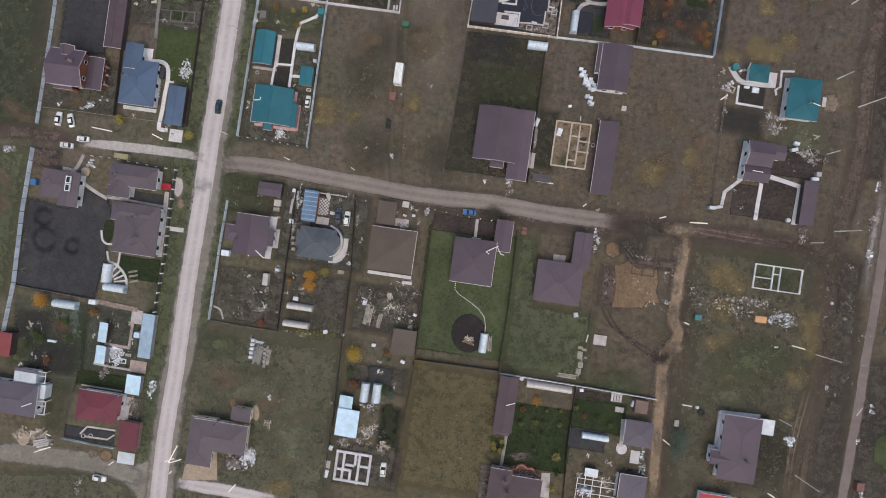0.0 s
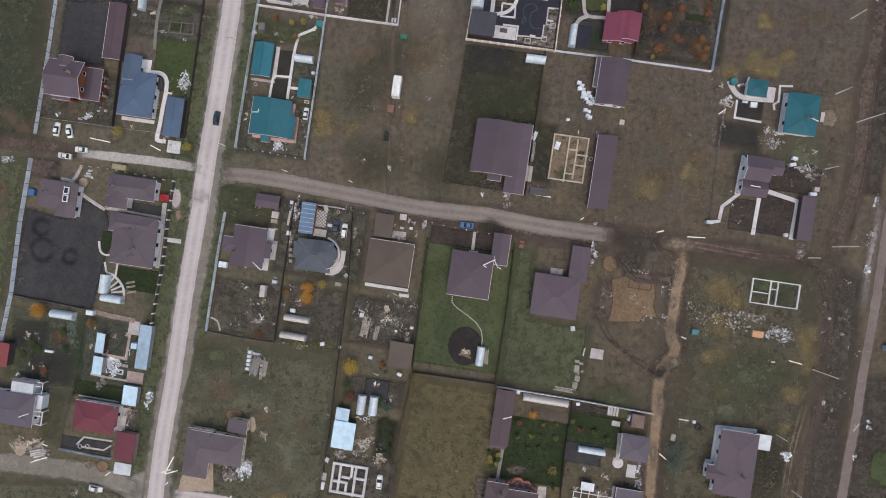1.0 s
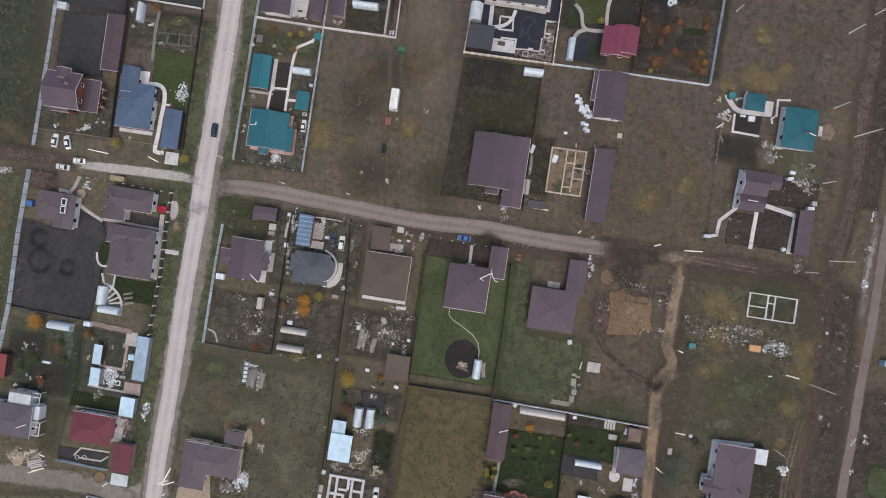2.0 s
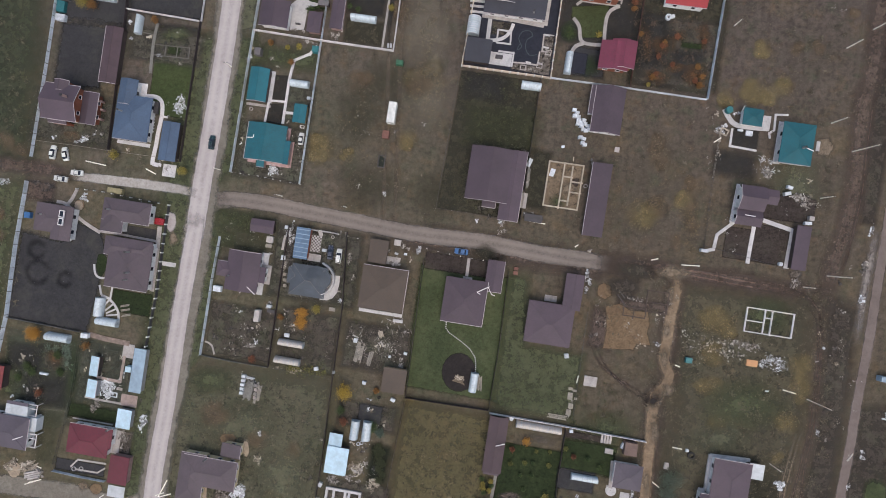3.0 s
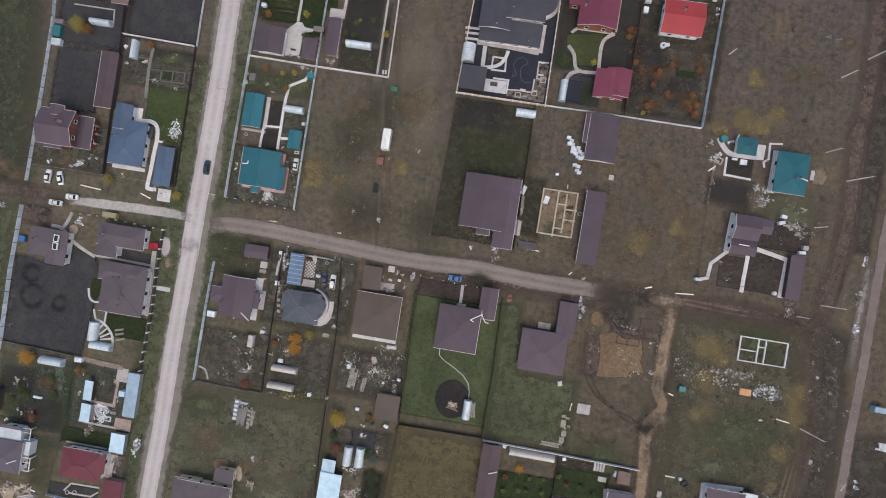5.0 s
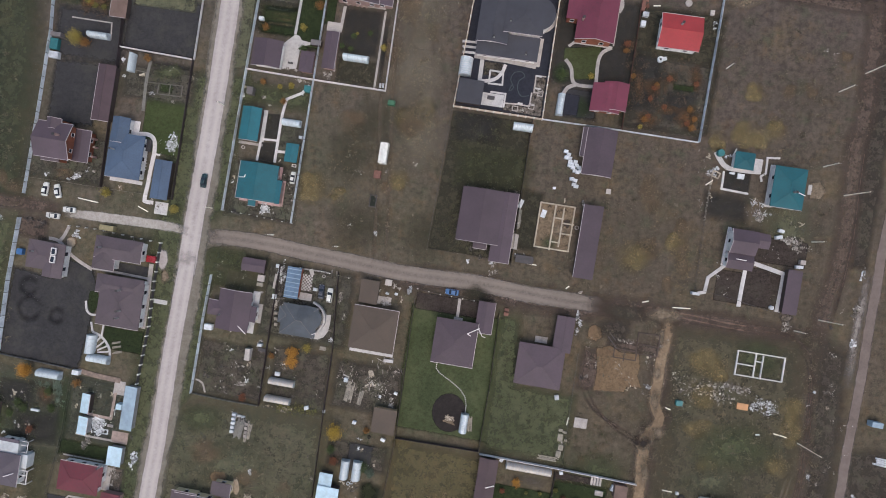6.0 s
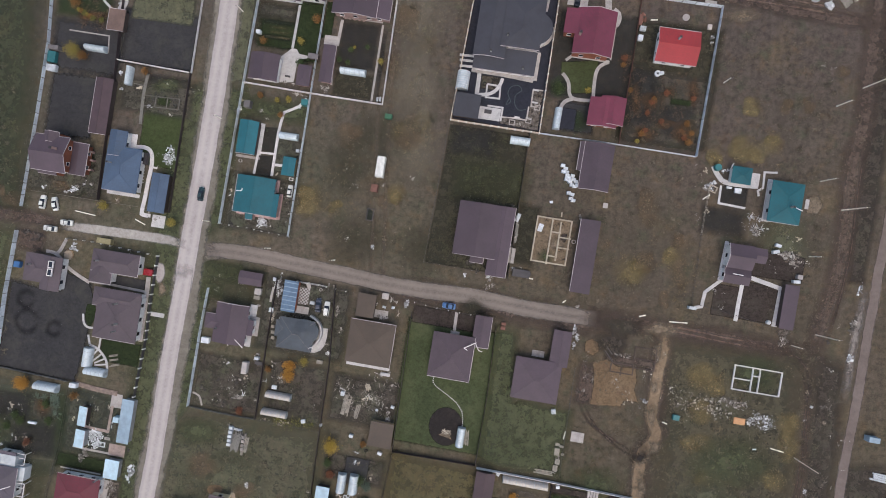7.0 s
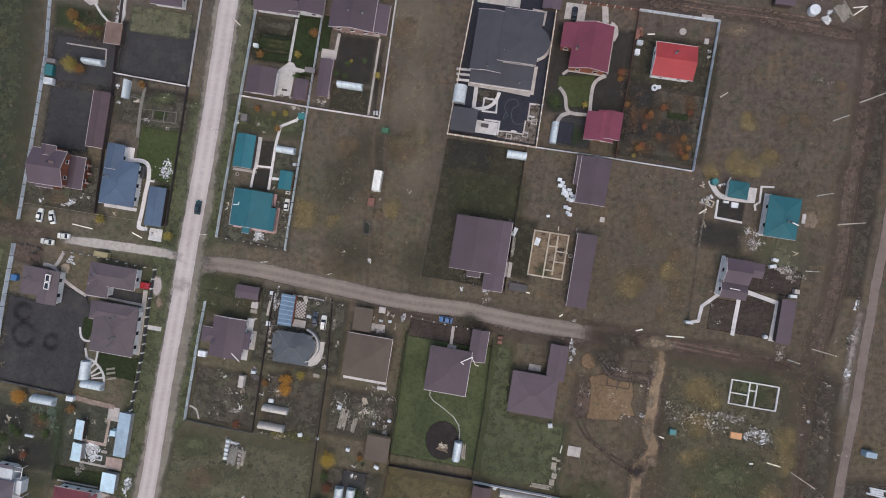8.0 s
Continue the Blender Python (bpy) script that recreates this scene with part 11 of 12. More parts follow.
weeds("weeds", "low green and brown weeds in gardens", [(-65.24, -14.93, 8.53, 9.39, 500), (-45.02, -20.89, 7.68, 6.83, 300), (-24.17, -37.96, 7.68, 5.12, 300), (-130.99, -28.47, 9.39, 10.24, 500), (-110.95, -42.41, 10.24, 2.56, 100), (-90.95, 71.5, 5.12, 4.27, 200), (10.04, 55.92, 10.24, 10.24, 600), (8.36, 30.46, 10.24, 8.53, 400), (40.31, -35.58, 10.24, 8.53, 500), (23.57, -27.27, 10.24, 10.24, 500), (-67.86, 18.96, 5.12, 3.41, 150), (-31.08, -0.16, 3.41, 17.07, 250), (-88.87, 76.09, 7.68, 5.12, 300), (-55.48, 68.2, 9.39, 5.12, 250)], "herb", 12, size=0.08, per=4)
weeds("weeds", "low green and brown weeds in gardens", [(-116.25, 43.86, 10.24, 2.56, 200)], "herb", 1412, size=0.08, per=4)
weeds("weeds", "strewn brown weeds on the track verge", [(106.94, -10.08, 2.39, 64.85, 750), (60.17, -20.28, 8.53, 25.6, 450), (87.98, -51.74, 10.24, 15.36, 300), (51.91, -6.88, 10.24, 8.53, 250), (-99.98, 36.66, 15.36, 2.05, 150)], "weed", 13, size=0.1)
pile("stones in the rockery", 27.16, 71.07, 0.85, 3.75, 22, 0.5, HEAP["grey"], seed=288)
pile("stones in the rockery", 20.88, 65.62, 5.12, 0.68, 26, 0.5, HEAP["grey"], seed=289)
path("small pale square kerb", [(25.73, 75.79), (27.41, 75.46)], 0.5)
path("small pale square kerb", [(25.46, 72.07), (27.14, 71.74)], 0.5)
path("small pale square kerb", [(20.34, 67.65), (21.86, 67.32)], 0.5)
path("small pale square kerb", [(23.7, 67.33), (25.22, 67.01)], 0.5)
path("pale court kerb across the plot", [(12.18, 70.99), (16.75, 70.34), (16.15, 66.27)], 0.5)

planks("long pale sheets stacked along the wall", 21.5, 33.2, -96.0, 0.9, 7.6, 3, KERB, seed=500, h=0.3)
pile("grey rubble spread in front of the house", 13.9, 17.7, 1.5, 2.2, 26, 0.6, HEAP["grey"], seed=501)
weeds("plants", "row of yellow-green plants along the fence", [(-49.5, -25.8, 2.6, 0.3, 60), (-45.5, -26.2, 2.6, 0.3, 60), (-41.5, -26.7, 2.0, 0.3, 40)], "olive", 502, size=0.12)
weeds("plants", "rows of grey-green cabbages in the garden", [(-124.5, -20.9, 4.4, 0.35, 90), (-121.1, -23.5, 0.35, 4.6, 90)], "grey", 504, size=0.16)
weeds("litter", "pale scraps along the ploughed verge", [(112.5, -19.5, 0.5, 6.0, 26), (112.5, -5.0, 0.8, 5.0, 14)], "litter", 503, size=0.1, per=2)

# ---------- small scraps in the yards ----------
pile("small heap of pale yard scrap", -60.83, -18.21, 0.51, 0.68, 7, 0.74, HEAP["white"], seed=290, flatness=0.35, long=1.8)
pile("small heap of dark yard scrap", -73.93, -16.7, 0.68, 0.51, 4, 1.0, HEAP["dark"], seed=291, flatness=0.35, long=1.7)
pile("small heap of dark yard scrap", -63.47, -14.92, 0.51, 0.51, 8, 0.58, HEAP["dark"], seed=292, flatness=0.35, long=2.3)
pile("few broken boards on the ground", -57.47, -6.4, 0.34, 0.51, 7, 0.52, HEAP["wood"], seed=293, flatness=0.35, long=2.1)
pile("small heap of grey boards and stones", -63.48, -19.43, 0.85, 0.85, 6, 0.86, HEAP["grey"], seed=294, flatness=0.35, long=1.8)
pile("small heap of pale yard scrap", -65.94, -8.32, 0.34, 0.51, 6, 0.61, HEAP["white"], seed=295, flatness=0.35, long=2.4)
pile("few broken boards on the ground", -59.94, -12.82, 0.85, 0.85, 7, 0.68, HEAP["wood"], seed=296, flatness=0.35, long=1.8)
pile("small heap of dark yard scrap", -68.96, -13.72, 0.34, 0.68, 7, 0.84, HEAP["dark"], seed=297, flatness=0.35, long=1.2)
pile("small heap of grey boards and stones", -61.89, -18.9, 0.34, 0.51, 8, 0.92, HEAP["grey"], seed=298, flatness=0.35, long=1.8)
pile("small heap of grey boards and stones", -52.02, -8.46, 0.85, 0.85, 3, 0.67, HEAP["grey"], seed=299, flatness=0.35, long=1.1)
pile("small heap of pale yard scrap", -54.31, -13.49, 0.85, 0.85, 3, 0.52, HEAP["white"], seed=300, flatness=0.35, long=1.9)
pile("small heap of dark yard scrap", -46.25, -22.8, 0.68, 0.68, 7, 0.62, HEAP["dark"], seed=301, flatness=0.35, long=1.1)
pile("small heap of dark yard scrap", -53.08, -9.33, 0.34, 0.51, 6, 0.65, HEAP["dark"], seed=302, flatness=0.35, long=1.4)
pile("small heap of dark yard scrap", -47.12, -13.99, 0.68, 0.51, 6, 0.69, HEAP["dark"], seed=303, flatness=0.35, long=2.2)
pile("few broken boards on the ground", -13.65, 7.89, 0.34, 0.68, 6, 0.82, HEAP["wood"], seed=304, flatness=0.35, long=2.0)
pile("small heap of grey boards and stones", -16.06, 11.66, 0.68, 0.68, 3, 0.89, HEAP["grey"], seed=305, flatness=0.35, long=2.4)
pile("small heap of grey boards and stones", -20.53, 10.31, 0.51, 0.34, 8, 0.81, HEAP["grey"], seed=306, flatness=0.35, long=1.7)
pile("small heap of grey boards and stones", -14.17, 11.49, 0.85, 0.34, 7, 0.53, HEAP["grey"], seed=307, flatness=0.35, long=1.9)
pile("small heap of grey boards and stones", -35.25, -2.4, 0.68, 0.68, 4, 0.68, HEAP["grey"], seed=308, flatness=0.35, long=1.4)
pile("small heap of grey boards and stones", -31.43, 1.91, 0.68, 0.85, 3, 0.89, HEAP["grey"], seed=309, flatness=0.35, long=1.0)
pile("small heap of dark yard scrap", -34.38, 2.94, 0.85, 0.68, 4, 0.89, HEAP["dark"], seed=312, flatness=0.35, long=1.0)
pile("small heap of pale yard scrap", -34.56, -4.98, 0.51, 0.68, 5, 0.9, HEAP["white"], seed=313, flatness=0.35, long=1.9)
pile("small heap of dark yard scrap", -131.18, -32.9, 0.51, 0.85, 5, 0.76, HEAP["dark"], seed=314, flatness=0.35, long=2.2)
pile("few broken boards on the ground", -131.18, -33.96, 0.85, 0.68, 6, 0.78, HEAP["wood"], seed=315, flatness=0.35, long=1.0)
pile("few broken boards on the ground", -135.75, -24.08, 0.34, 0.85, 7, 0.99, HEAP["wood"], seed=316, flatness=0.35, long=1.6)
pile("small heap of pale yard scrap", -138.54, -36.52, 0.85, 0.68, 7, 0.67, HEAP["white"], seed=317, flatness=0.35, long=1.3)
pile("small heap of dark yard scrap", -125.49, -25.95, 0.34, 0.51, 3, 0.52, HEAP["dark"], seed=318, flatness=0.35, long=2.1)
pile("small heap of dark yard scrap", -134.66, -29.39, 0.34, 0.34, 6, 0.87, HEAP["dark"], seed=319, flatness=0.35, long=1.2)
pile("small heap of grey boards and stones", -133.75, -34.52, 0.34, 0.85, 3, 0.97, HEAP["grey"], seed=320, flatness=0.35, long=1.9)
pile("small heap of grey boards and stones", -136.31, -25.32, 0.85, 0.34, 5, 0.61, HEAP["grey"], seed=321, flatness=0.35, long=1.2)
pile("small heap of dark yard scrap", -135.39, -24.96, 0.68, 0.51, 3, 0.74, HEAP["dark"], seed=322, flatness=0.35, long=1.8)
pile("few broken boards on the ground", -115.28, -27.29, 0.51, 0.68, 7, 0.76, HEAP["wood"], seed=323, flatness=0.35, long=1.6)
pile("few broken boards on the ground", -113.64, -21.29, 0.34, 0.51, 3, 0.56, HEAP["wood"], seed=324, flatness=0.35, long=1.1)
pile("small heap of dark yard scrap", -111.46, -23.21, 0.85, 0.68, 4, 0.66, HEAP["dark"], seed=325, flatness=0.35, long=1.5)
pile("few broken boards on the ground", -25.04, -37.79, 0.68, 0.68, 4, 0.99, HEAP["wood"], seed=326, flatness=0.35, long=1.6)
pile("small heap of pale yard scrap", -25.73, -34.53, 0.85, 0.34, 7, 0.59, HEAP["white"], seed=327, flatness=0.35, long=1.5)
pile("small heap of dark yard scrap", -23.65, -43.11, 0.85, 0.34, 7, 0.94, HEAP["dark"], seed=328, flatness=0.35, long=1.1)
pile("few broken boards on the ground", -21.24, -42.05, 0.68, 0.85, 8, 0.71, HEAP["wood"], seed=329, flatness=0.35, long=1.0)
pile("small heap of pale yard scrap", -26.25, -37.46, 0.34, 0.85, 4, 0.71, HEAP["white"], seed=330, flatness=0.35, long=2.2)
pile("small heap of grey boards and stones", -28.85, -59.7, 0.68, 0.34, 6, 0.85, HEAP["grey"], seed=331, flatness=0.35, long=2.3)
pile("small heap of dark yard scrap", -24.18, -55.67, 0.34, 0.68, 7, 0.77, HEAP["dark"], seed=332, flatness=0.35, long=2.1)
pile("small heap of dark yard scrap", -27.64, -50.56, 0.51, 0.85, 3, 0.76, HEAP["dark"], seed=333, flatness=0.35, long=1.8)
pile("few broken boards on the ground", -30.93, -48.02, 0.68, 0.34, 3, 0.92, HEAP["wood"], seed=334, flatness=0.35, long=1.9)
pile("small heap of grey boards and stones", -26.43, -53.98, 0.34, 0.34, 7, 0.76, HEAP["grey"], seed=335, flatness=0.35, long=2.0)
pile("small heap of dark yard scrap", -26.77, -49.51, 0.34, 0.68, 7, 0.59, HEAP["dark"], seed=336, flatness=0.35, long=1.1)
pile("small heap of pale yard scrap", -113.16, 46.11, 0.85, 0.85, 5, 0.68, HEAP["white"], seed=337, flatness=0.35, long=1.6)
pile("small heap of grey boards and stones", -115.16, 45.08, 0.34, 0.85, 7, 0.62, HEAP["grey"], seed=338, flatness=0.35, long=2.3)
pile("small heap of pale yard scrap", -118.44, 43.54, 0.85, 0.51, 8, 0.7, HEAP["white"], seed=339, flatness=0.35, long=2.2)
pile("small heap of pale yard scrap", -125.91, 44.86, 0.85, 0.85, 7, 0.86, HEAP["white"], seed=340, flatness=0.35, long=1.3)
pile("small heap of grey boards and stones", -110.62, 46.25, 0.51, 0.68, 4, 0.93, HEAP["grey"], seed=341, flatness=0.35, long=1.8)
pile("small heap of grey boards and stones", -91.89, 37.97, 0.85, 0.68, 4, 0.65, HEAP["grey"], seed=342, flatness=0.35, long=1.4)
pile("few broken boards on the ground", -102.68, 41.07, 0.68, 0.51, 5, 0.74, HEAP["wood"], seed=343, flatness=0.35, long=2.2)
pile("few broken boards on the ground", -91.17, 39.19, 0.51, 0.85, 7, 0.92, HEAP["wood"], seed=344, flatness=0.35, long=2.2)
pile("small heap of dark yard scrap", -64.63, 68.38, 0.34, 0.85, 8, 0.94, HEAP["dark"], seed=345, flatness=0.35, long=1.1)
pile("small heap of pale yard scrap", -45.14, 70.59, 0.34, 0.51, 5, 0.62, HEAP["white"], seed=346, flatness=0.35, long=1.3)
pile("small heap of grey boards and stones", -62.16, 71.62, 0.34, 0.68, 4, 0.93, HEAP["grey"], seed=347, flatness=0.35, long=1.4)
pile("few broken boards on the ground", -63.22, 72.68, 0.34, 0.34, 5, 0.92, HEAP["wood"], seed=348, flatness=0.35, long=1.4)
pile("small heap of grey boards and stones", -55.13, 66.99, 0.68, 0.34, 3, 0.67, HEAP["grey"], seed=349, flatness=0.35, long=1.6)
pile("small heap of pale yard scrap", 19.67, 39.17, 0.51, 0.85, 5, 0.55, HEAP["white"], seed=356, flatness=0.35, long=1.4)
pile("small heap of dark yard scrap", 20.01, 40.52, 0.85, 0.68, 4, 0.85, HEAP["dark"], seed=357, flatness=0.35, long=1.7)
pile("small heap of grey boards and stones", 21.36, 31.7, 0.34, 0.68, 6, 0.92, HEAP["grey"], seed=358, flatness=0.35, long=1.2)
pile("small heap of grey boards and stones", 19.85, 26.63, 0.34, 0.34, 4, 0.85, HEAP["grey"], seed=359, flatness=0.35, long=1.8)
pile("few broken boards on the ground", 20.01, 28.66, 0.51, 0.85, 4, 0.77, HEAP["wood"], seed=360, flatness=0.35, long=1.2)
pile("small heap of pale yard scrap", 20.35, 22.56, 0.68, 0.68, 5, 0.52, HEAP["white"], seed=361, flatness=0.35, long=2.1)
pile("small heap of dark yard scrap", 40.3, -13.98, 0.51, 0.34, 6, 0.77, HEAP["dark"], seed=366, flatness=0.35, long=2.3)
pile("small heap of grey boards and stones", 41.96, -13.3, 0.51, 0.34, 7, 0.89, HEAP["grey"], seed=367, flatness=0.35, long=1.0)
pile("small heap of dark yard scrap", 78.6, 47.66, 0.51, 0.34, 4, 0.72, HEAP["dark"], seed=368, flatness=0.35, long=2.1)
pile("few broken boards on the ground", 76.48, 52.69, 0.34, 0.85, 3, 0.92, HEAP["wood"], seed=369, flatness=0.35, long=2.0)
pile("few broken boards on the ground", 77.3, 44.85, 0.34, 0.85, 4, 0.82, HEAP["wood"], seed=370, flatness=0.35, long=1.4)
pile("few broken boards on the ground", 77.14, 40.19, 0.85, 0.85, 4, 0.73, HEAP["wood"], seed=371, flatness=0.35, long=1.1)
pile("small heap of grey boards and stones", 76.65, 47.02, 0.85, 0.68, 7, 0.7, HEAP["grey"], seed=372, flatness=0.35, long=2.4)
pile("small heap of pale yard scrap", 76.16, 47.03, 0.51, 0.85, 7, 0.6, HEAP["white"], seed=373, flatness=0.35, long=1.3)
pile("small heap of pale yard scrap", 94.17, 35.51, 0.51, 0.34, 4, 0.56, HEAP["white"], seed=374, flatness=0.35, long=1.2)
pile("few broken boards on the ground", 89.97, 39.21, 0.34, 0.85, 6, 0.66, HEAP["wood"], seed=375, flatness=0.35, long=1.0)
pile("small heap of dark yard scrap", 90.62, 35.55, 0.34, 0.85, 6, 0.51, HEAP["dark"], seed=376, flatness=0.35, long=2.4)
pile("small heap of pale yard scrap", 36.99, -61.98, 0.85, 0.85, 4, 0.58, HEAP["white"], seed=377, flatness=0.35, long=1.9)
pile("small heap of grey boards and stones", 34.49, -67.44, 0.34, 0.68, 5, 0.99, HEAP["grey"], seed=378, flatness=0.35, long=2.3)
pile("small heap of grey boards and stones", 42.33, -63.4, 0.68, 0.34, 5, 0.81, HEAP["grey"], seed=379, flatness=0.35, long=1.5)
pile("small heap of dark yard scrap", 33.15, -68.31, 0.85, 0.34, 7, 0.81, HEAP["dark"], seed=380, flatness=0.35, long=1.1)
pile("small heap of dark yard scrap", 32.31, -62.74, 0.34, 0.85, 3, 0.59, HEAP["dark"], seed=381, flatness=0.35, long=1.7)
pile("small heap of grey boards and stones", 36.16, -66.05, 0.68, 0.85, 5, 0.97, HEAP["grey"], seed=382, flatness=0.35, long=1.0)
pile("small heap of grey boards and stones", 44.83, -67.57, 0.85, 0.34, 5, 0.59, HEAP["grey"], seed=383, flatness=0.35, long=1.6)
pile("small heap of dark yard scrap", 40.16, -66.82, 0.68, 0.85, 4, 0.92, HEAP["dark"], seed=384, flatness=0.35, long=2.2)
pile("few broken boards on the ground", 43.66, -64.56, 0.51, 0.68, 6, 0.72, HEAP["wood"], seed=385, flatness=0.35, long=1.6)
pile("few broken boards on the ground", 51.46, -67.28, 0.51, 0.85, 6, 0.52, HEAP["wood"], seed=386, flatness=0.35, long=1.2)
pile("small heap of dark yard scrap", 52.62, -63.38, 0.34, 0.68, 4, 0.8, HEAP["dark"], seed=387, flatness=0.35, long=2.1)
pile("small heap of dark yard scrap", 54.27, -62.51, 0.85, 0.85, 8, 0.82, HEAP["dark"], seed=388, flatness=0.35, long=2.4)
pile("small heap of dark yard scrap", 48.48, -65.65, 0.85, 0.34, 5, 0.78, HEAP["dark"], seed=389, flatness=0.35, long=1.2)
pile("small heap of dark yard scrap", 54.61, -65.87, 0.51, 0.34, 4, 0.97, HEAP["dark"], seed=390, flatness=0.35, long=1.2)
pile("small heap of dark yard scrap", 48.98, -66.48, 0.68, 0.51, 4, 0.93, HEAP["dark"], seed=391, flatness=0.35, long=1.7)
pile("small heap of dark yard scrap", 54.11, -68.23, 0.51, 0.85, 4, 0.81, HEAP["dark"], seed=392, flatness=0.35, long=1.1)
pile("small heap of dark yard scrap", 8.53, 23.65, 0.34, 0.51, 5, 0.54, HEAP["dark"], seed=393, flatness=0.35, long=1.7)
pile("small heap of pale yard scrap", 13.44, 20.06, 0.34, 0.85, 8, 0.94, HEAP["white"], seed=394, flatness=0.35, long=1.5)
pile("small heap of dark yard scrap", 9.88, 21.27, 0.34, 0.68, 7, 0.72, HEAP["dark"], seed=395, flatness=0.35, long=1.5)
pile("small heap of dark yard scrap", 7.34, 23.66, 0.85, 0.68, 8, 0.82, HEAP["dark"], seed=396, flatness=0.35, long=1.5)
pile("small heap of pale yard scrap", 6.15, 19.59, 0.34, 0.68, 6, 0.89, HEAP["white"], seed=397, flatness=0.35, long=1.1)
pile("small heap of dark yard scrap", -66.41, 54.88, 0.68, 0.34, 5, 0.62, HEAP["dark"], seed=398, flatness=0.35, long=1.6)
pile("small heap of grey boards and stones", -66.42, 51.59, 0.51, 0.51, 8, 0.61, HEAP["grey"], seed=399, flatness=0.35, long=2.2)
pile("small heap of dark yard scrap", -65.72, 34.23, 0.85, 0.68, 4, 0.95, HEAP["dark"], seed=400, flatness=0.35, long=2.3)
pile("few broken boards on the ground", -65.89, 44.99, 0.34, 0.68, 3, 0.59, HEAP["wood"], seed=401, flatness=0.35, long=1.1)
pile("small heap of pale yard scrap", -66.25, 43.6, 0.34, 0.85, 3, 0.6, HEAP["white"], seed=402, flatness=0.35, long=1.3)
pile("few broken boards on the ground", 102.7, 32.61, 0.68, 0.85, 8, 0.6, HEAP["wood"], seed=403, flatness=0.35, long=2.1)
pile("small heap of pale yard scrap", 99.33, 28.34, 0.68, 0.85, 6, 0.54, HEAP["white"], seed=404, flatness=0.35, long=1.2)
pile("small heap of grey boards and stones", 102.23, 24.51, 0.68, 0.51, 6, 0.66, HEAP["grey"], seed=405, flatness=0.35, long=1.6)
pile("small heap of dark yard scrap", 103.83, 30.61, 0.68, 0.68, 5, 0.51, HEAP["dark"], seed=406, flatness=0.35, long=1.5)
pile("small heap of grey boards and stones", 58.69, -17.94, 0.68, 0.51, 7, 0.51, HEAP["grey"], seed=407, flatness=0.35, long=1.2)
pile("few broken boards on the ground", 53.9, -16.95, 0.68, 0.34, 6, 0.59, HEAP["wood"], seed=409, flatness=0.35, long=1.0)
pile("few broken boards on the ground", 59.67, -7.37, 0.34, 0.34, 6, 0.66, HEAP["wood"], seed=410, flatness=0.35, long=1.3)
pile("few broken boards on the ground", 54.56, -15.61, 0.68, 0.68, 3, 0.51, HEAP["wood"], seed=411, flatness=0.35, long=1.1)
pile("small heap of pale yard scrap", 59.84, -16.42, 0.51, 0.51, 8, 0.88, HEAP["white"], seed=412, flatness=0.35, long=2.1)
pile("small heap of dark yard scrap", -41.37, -40.56, 0.68, 0.34, 4, 0.52, HEAP["dark"], seed=413, flatness=0.35, long=1.7)
pile("small heap of dark yard scrap", -39.98, -55.22, 0.85, 0.68, 7, 0.82, HEAP["dark"], seed=414, flatness=0.35, long=1.4)
pile("small heap of dark yard scrap", -43.65, -58.91, 0.34, 0.85, 5, 0.72, HEAP["dark"], seed=415, flatness=0.35, long=1.4)
pile("small heap of grey boards and stones", -40.15, -47.11, 0.51, 0.68, 4, 0.76, HEAP["grey"], seed=416, flatness=0.35, long=1.6)
pile("small heap of pale yard scrap", -92.21, 70.31, 0.68, 0.34, 5, 0.79, HEAP["white"], seed=417, flatness=0.35, long=1.8)
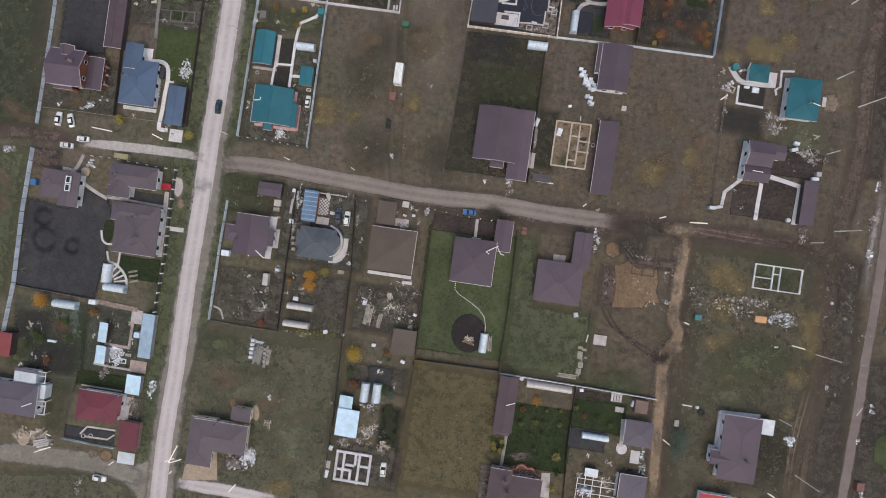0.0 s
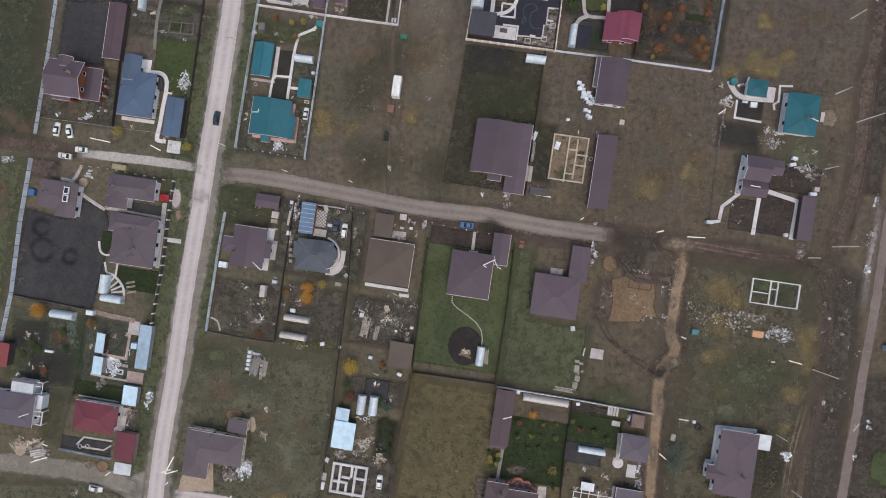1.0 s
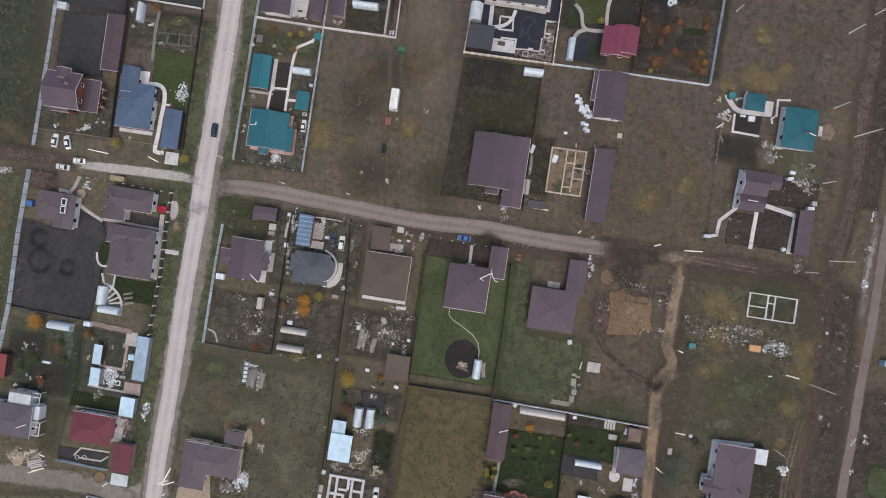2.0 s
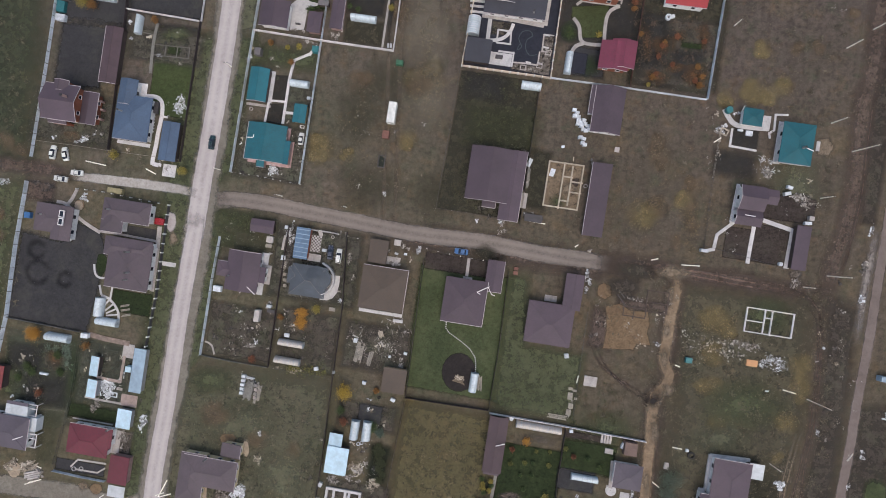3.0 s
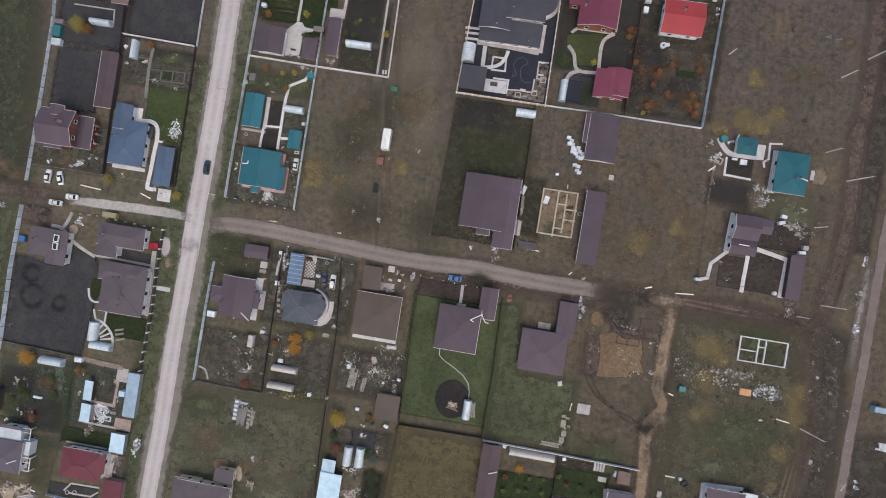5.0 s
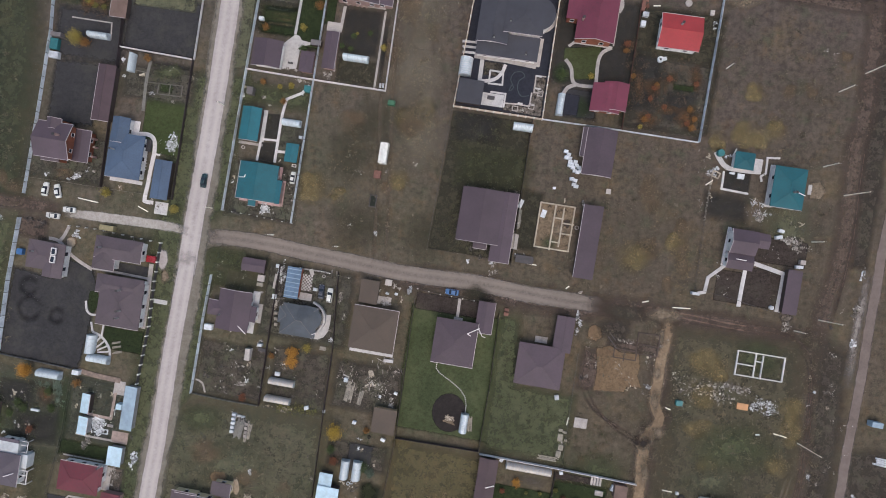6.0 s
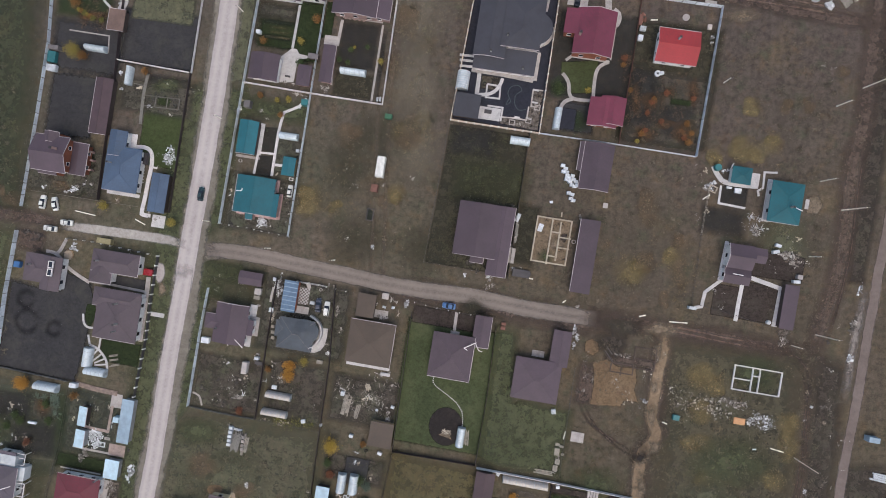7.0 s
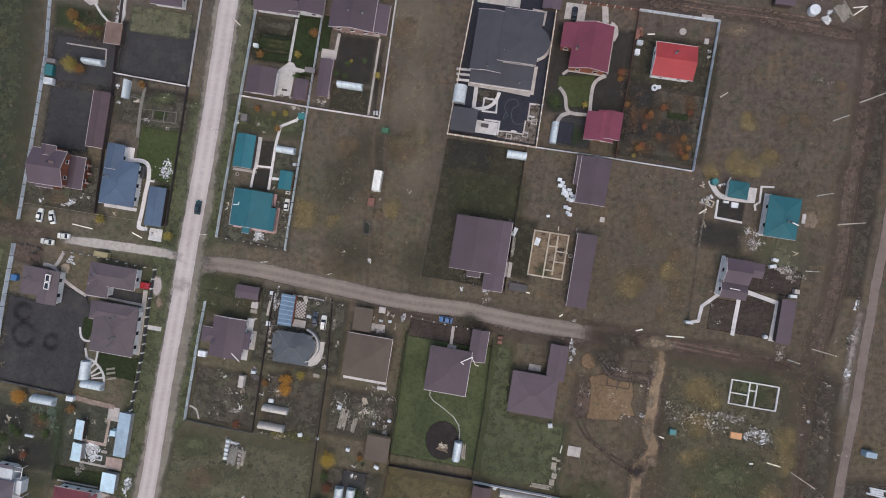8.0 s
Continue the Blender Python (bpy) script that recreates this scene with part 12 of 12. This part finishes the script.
pile("small heap of dark yard scrap", -91.49, 71.86, 0.51, 0.68, 5, 0.59, HEAP["dark"], seed=419, flatness=0.35, long=1.5)
pile("few broken boards on the ground", -95.43, 76.31, 0.68, 0.51, 3, 0.97, HEAP["wood"], seed=420, flatness=0.35, long=1.4)
pile("few broken boards on the ground", 111.28, -20.64, 0.34, 0.51, 6, 0.63, HEAP["wood"], seed=421, flatness=0.35, long=2.4)
pile("small heap of dark yard scrap", 110.63, -16.18, 0.51, 0.34, 8, 0.76, HEAP["dark"], seed=422, flatness=0.35, long=2.0)
pile("small heap of dark yard scrap", 112.04, 2.82, 0.68, 0.34, 6, 0.63, HEAP["dark"], seed=423, flatness=0.35, long=1.7)
pile("small heap of grey boards and stones", 108.59, -42.99, 0.34, 0.51, 4, 0.74, HEAP["grey"], seed=424, flatness=0.35, long=1.2)
pile("small heap of pale yard scrap", 114.85, -56.46, 0.51, 0.85, 8, 0.7, HEAP["white"], seed=425, flatness=0.35, long=1.0)
pile("few broken boards on the ground", 106.14, -12.07, 0.51, 0.68, 4, 0.82, HEAP["wood"], seed=426, flatness=0.35, long=1.2)
pile("small heap of pale yard scrap", 106.19, -41.2, 0.51, 0.51, 6, 0.89, HEAP["white"], seed=427, flatness=0.35, long=1.6)
pile("small heap of pale yard scrap", 105.83, -20.51, 0.34, 0.51, 3, 0.57, HEAP["white"], seed=428, flatness=0.35, long=1.2)
pile("small heap of grey boards and stones", 115.32, -47.86, 0.34, 0.51, 3, 0.97, HEAP["grey"], seed=429, flatness=0.35, long=2.4)
pile("few broken boards on the ground", -103.68, -24.04, 0.68, 0.85, 3, 0.85, HEAP["wood"], seed=430, flatness=0.35, long=1.4)
pile("small heap of dark yard scrap", -97.92, -36.64, 0.85, 0.85, 6, 0.77, HEAP["dark"], seed=431, flatness=0.35, long=1.4)
pile("small heap of pale yard scrap", -100.27, -41.58, 0.85, 0.51, 7, 0.65, HEAP["white"], seed=432, flatness=0.35, long=2.0)
pile("small heap of pale yard scrap", -102.96, -28.61, 0.68, 0.68, 4, 0.57, HEAP["white"], seed=433, flatness=0.35, long=1.8)
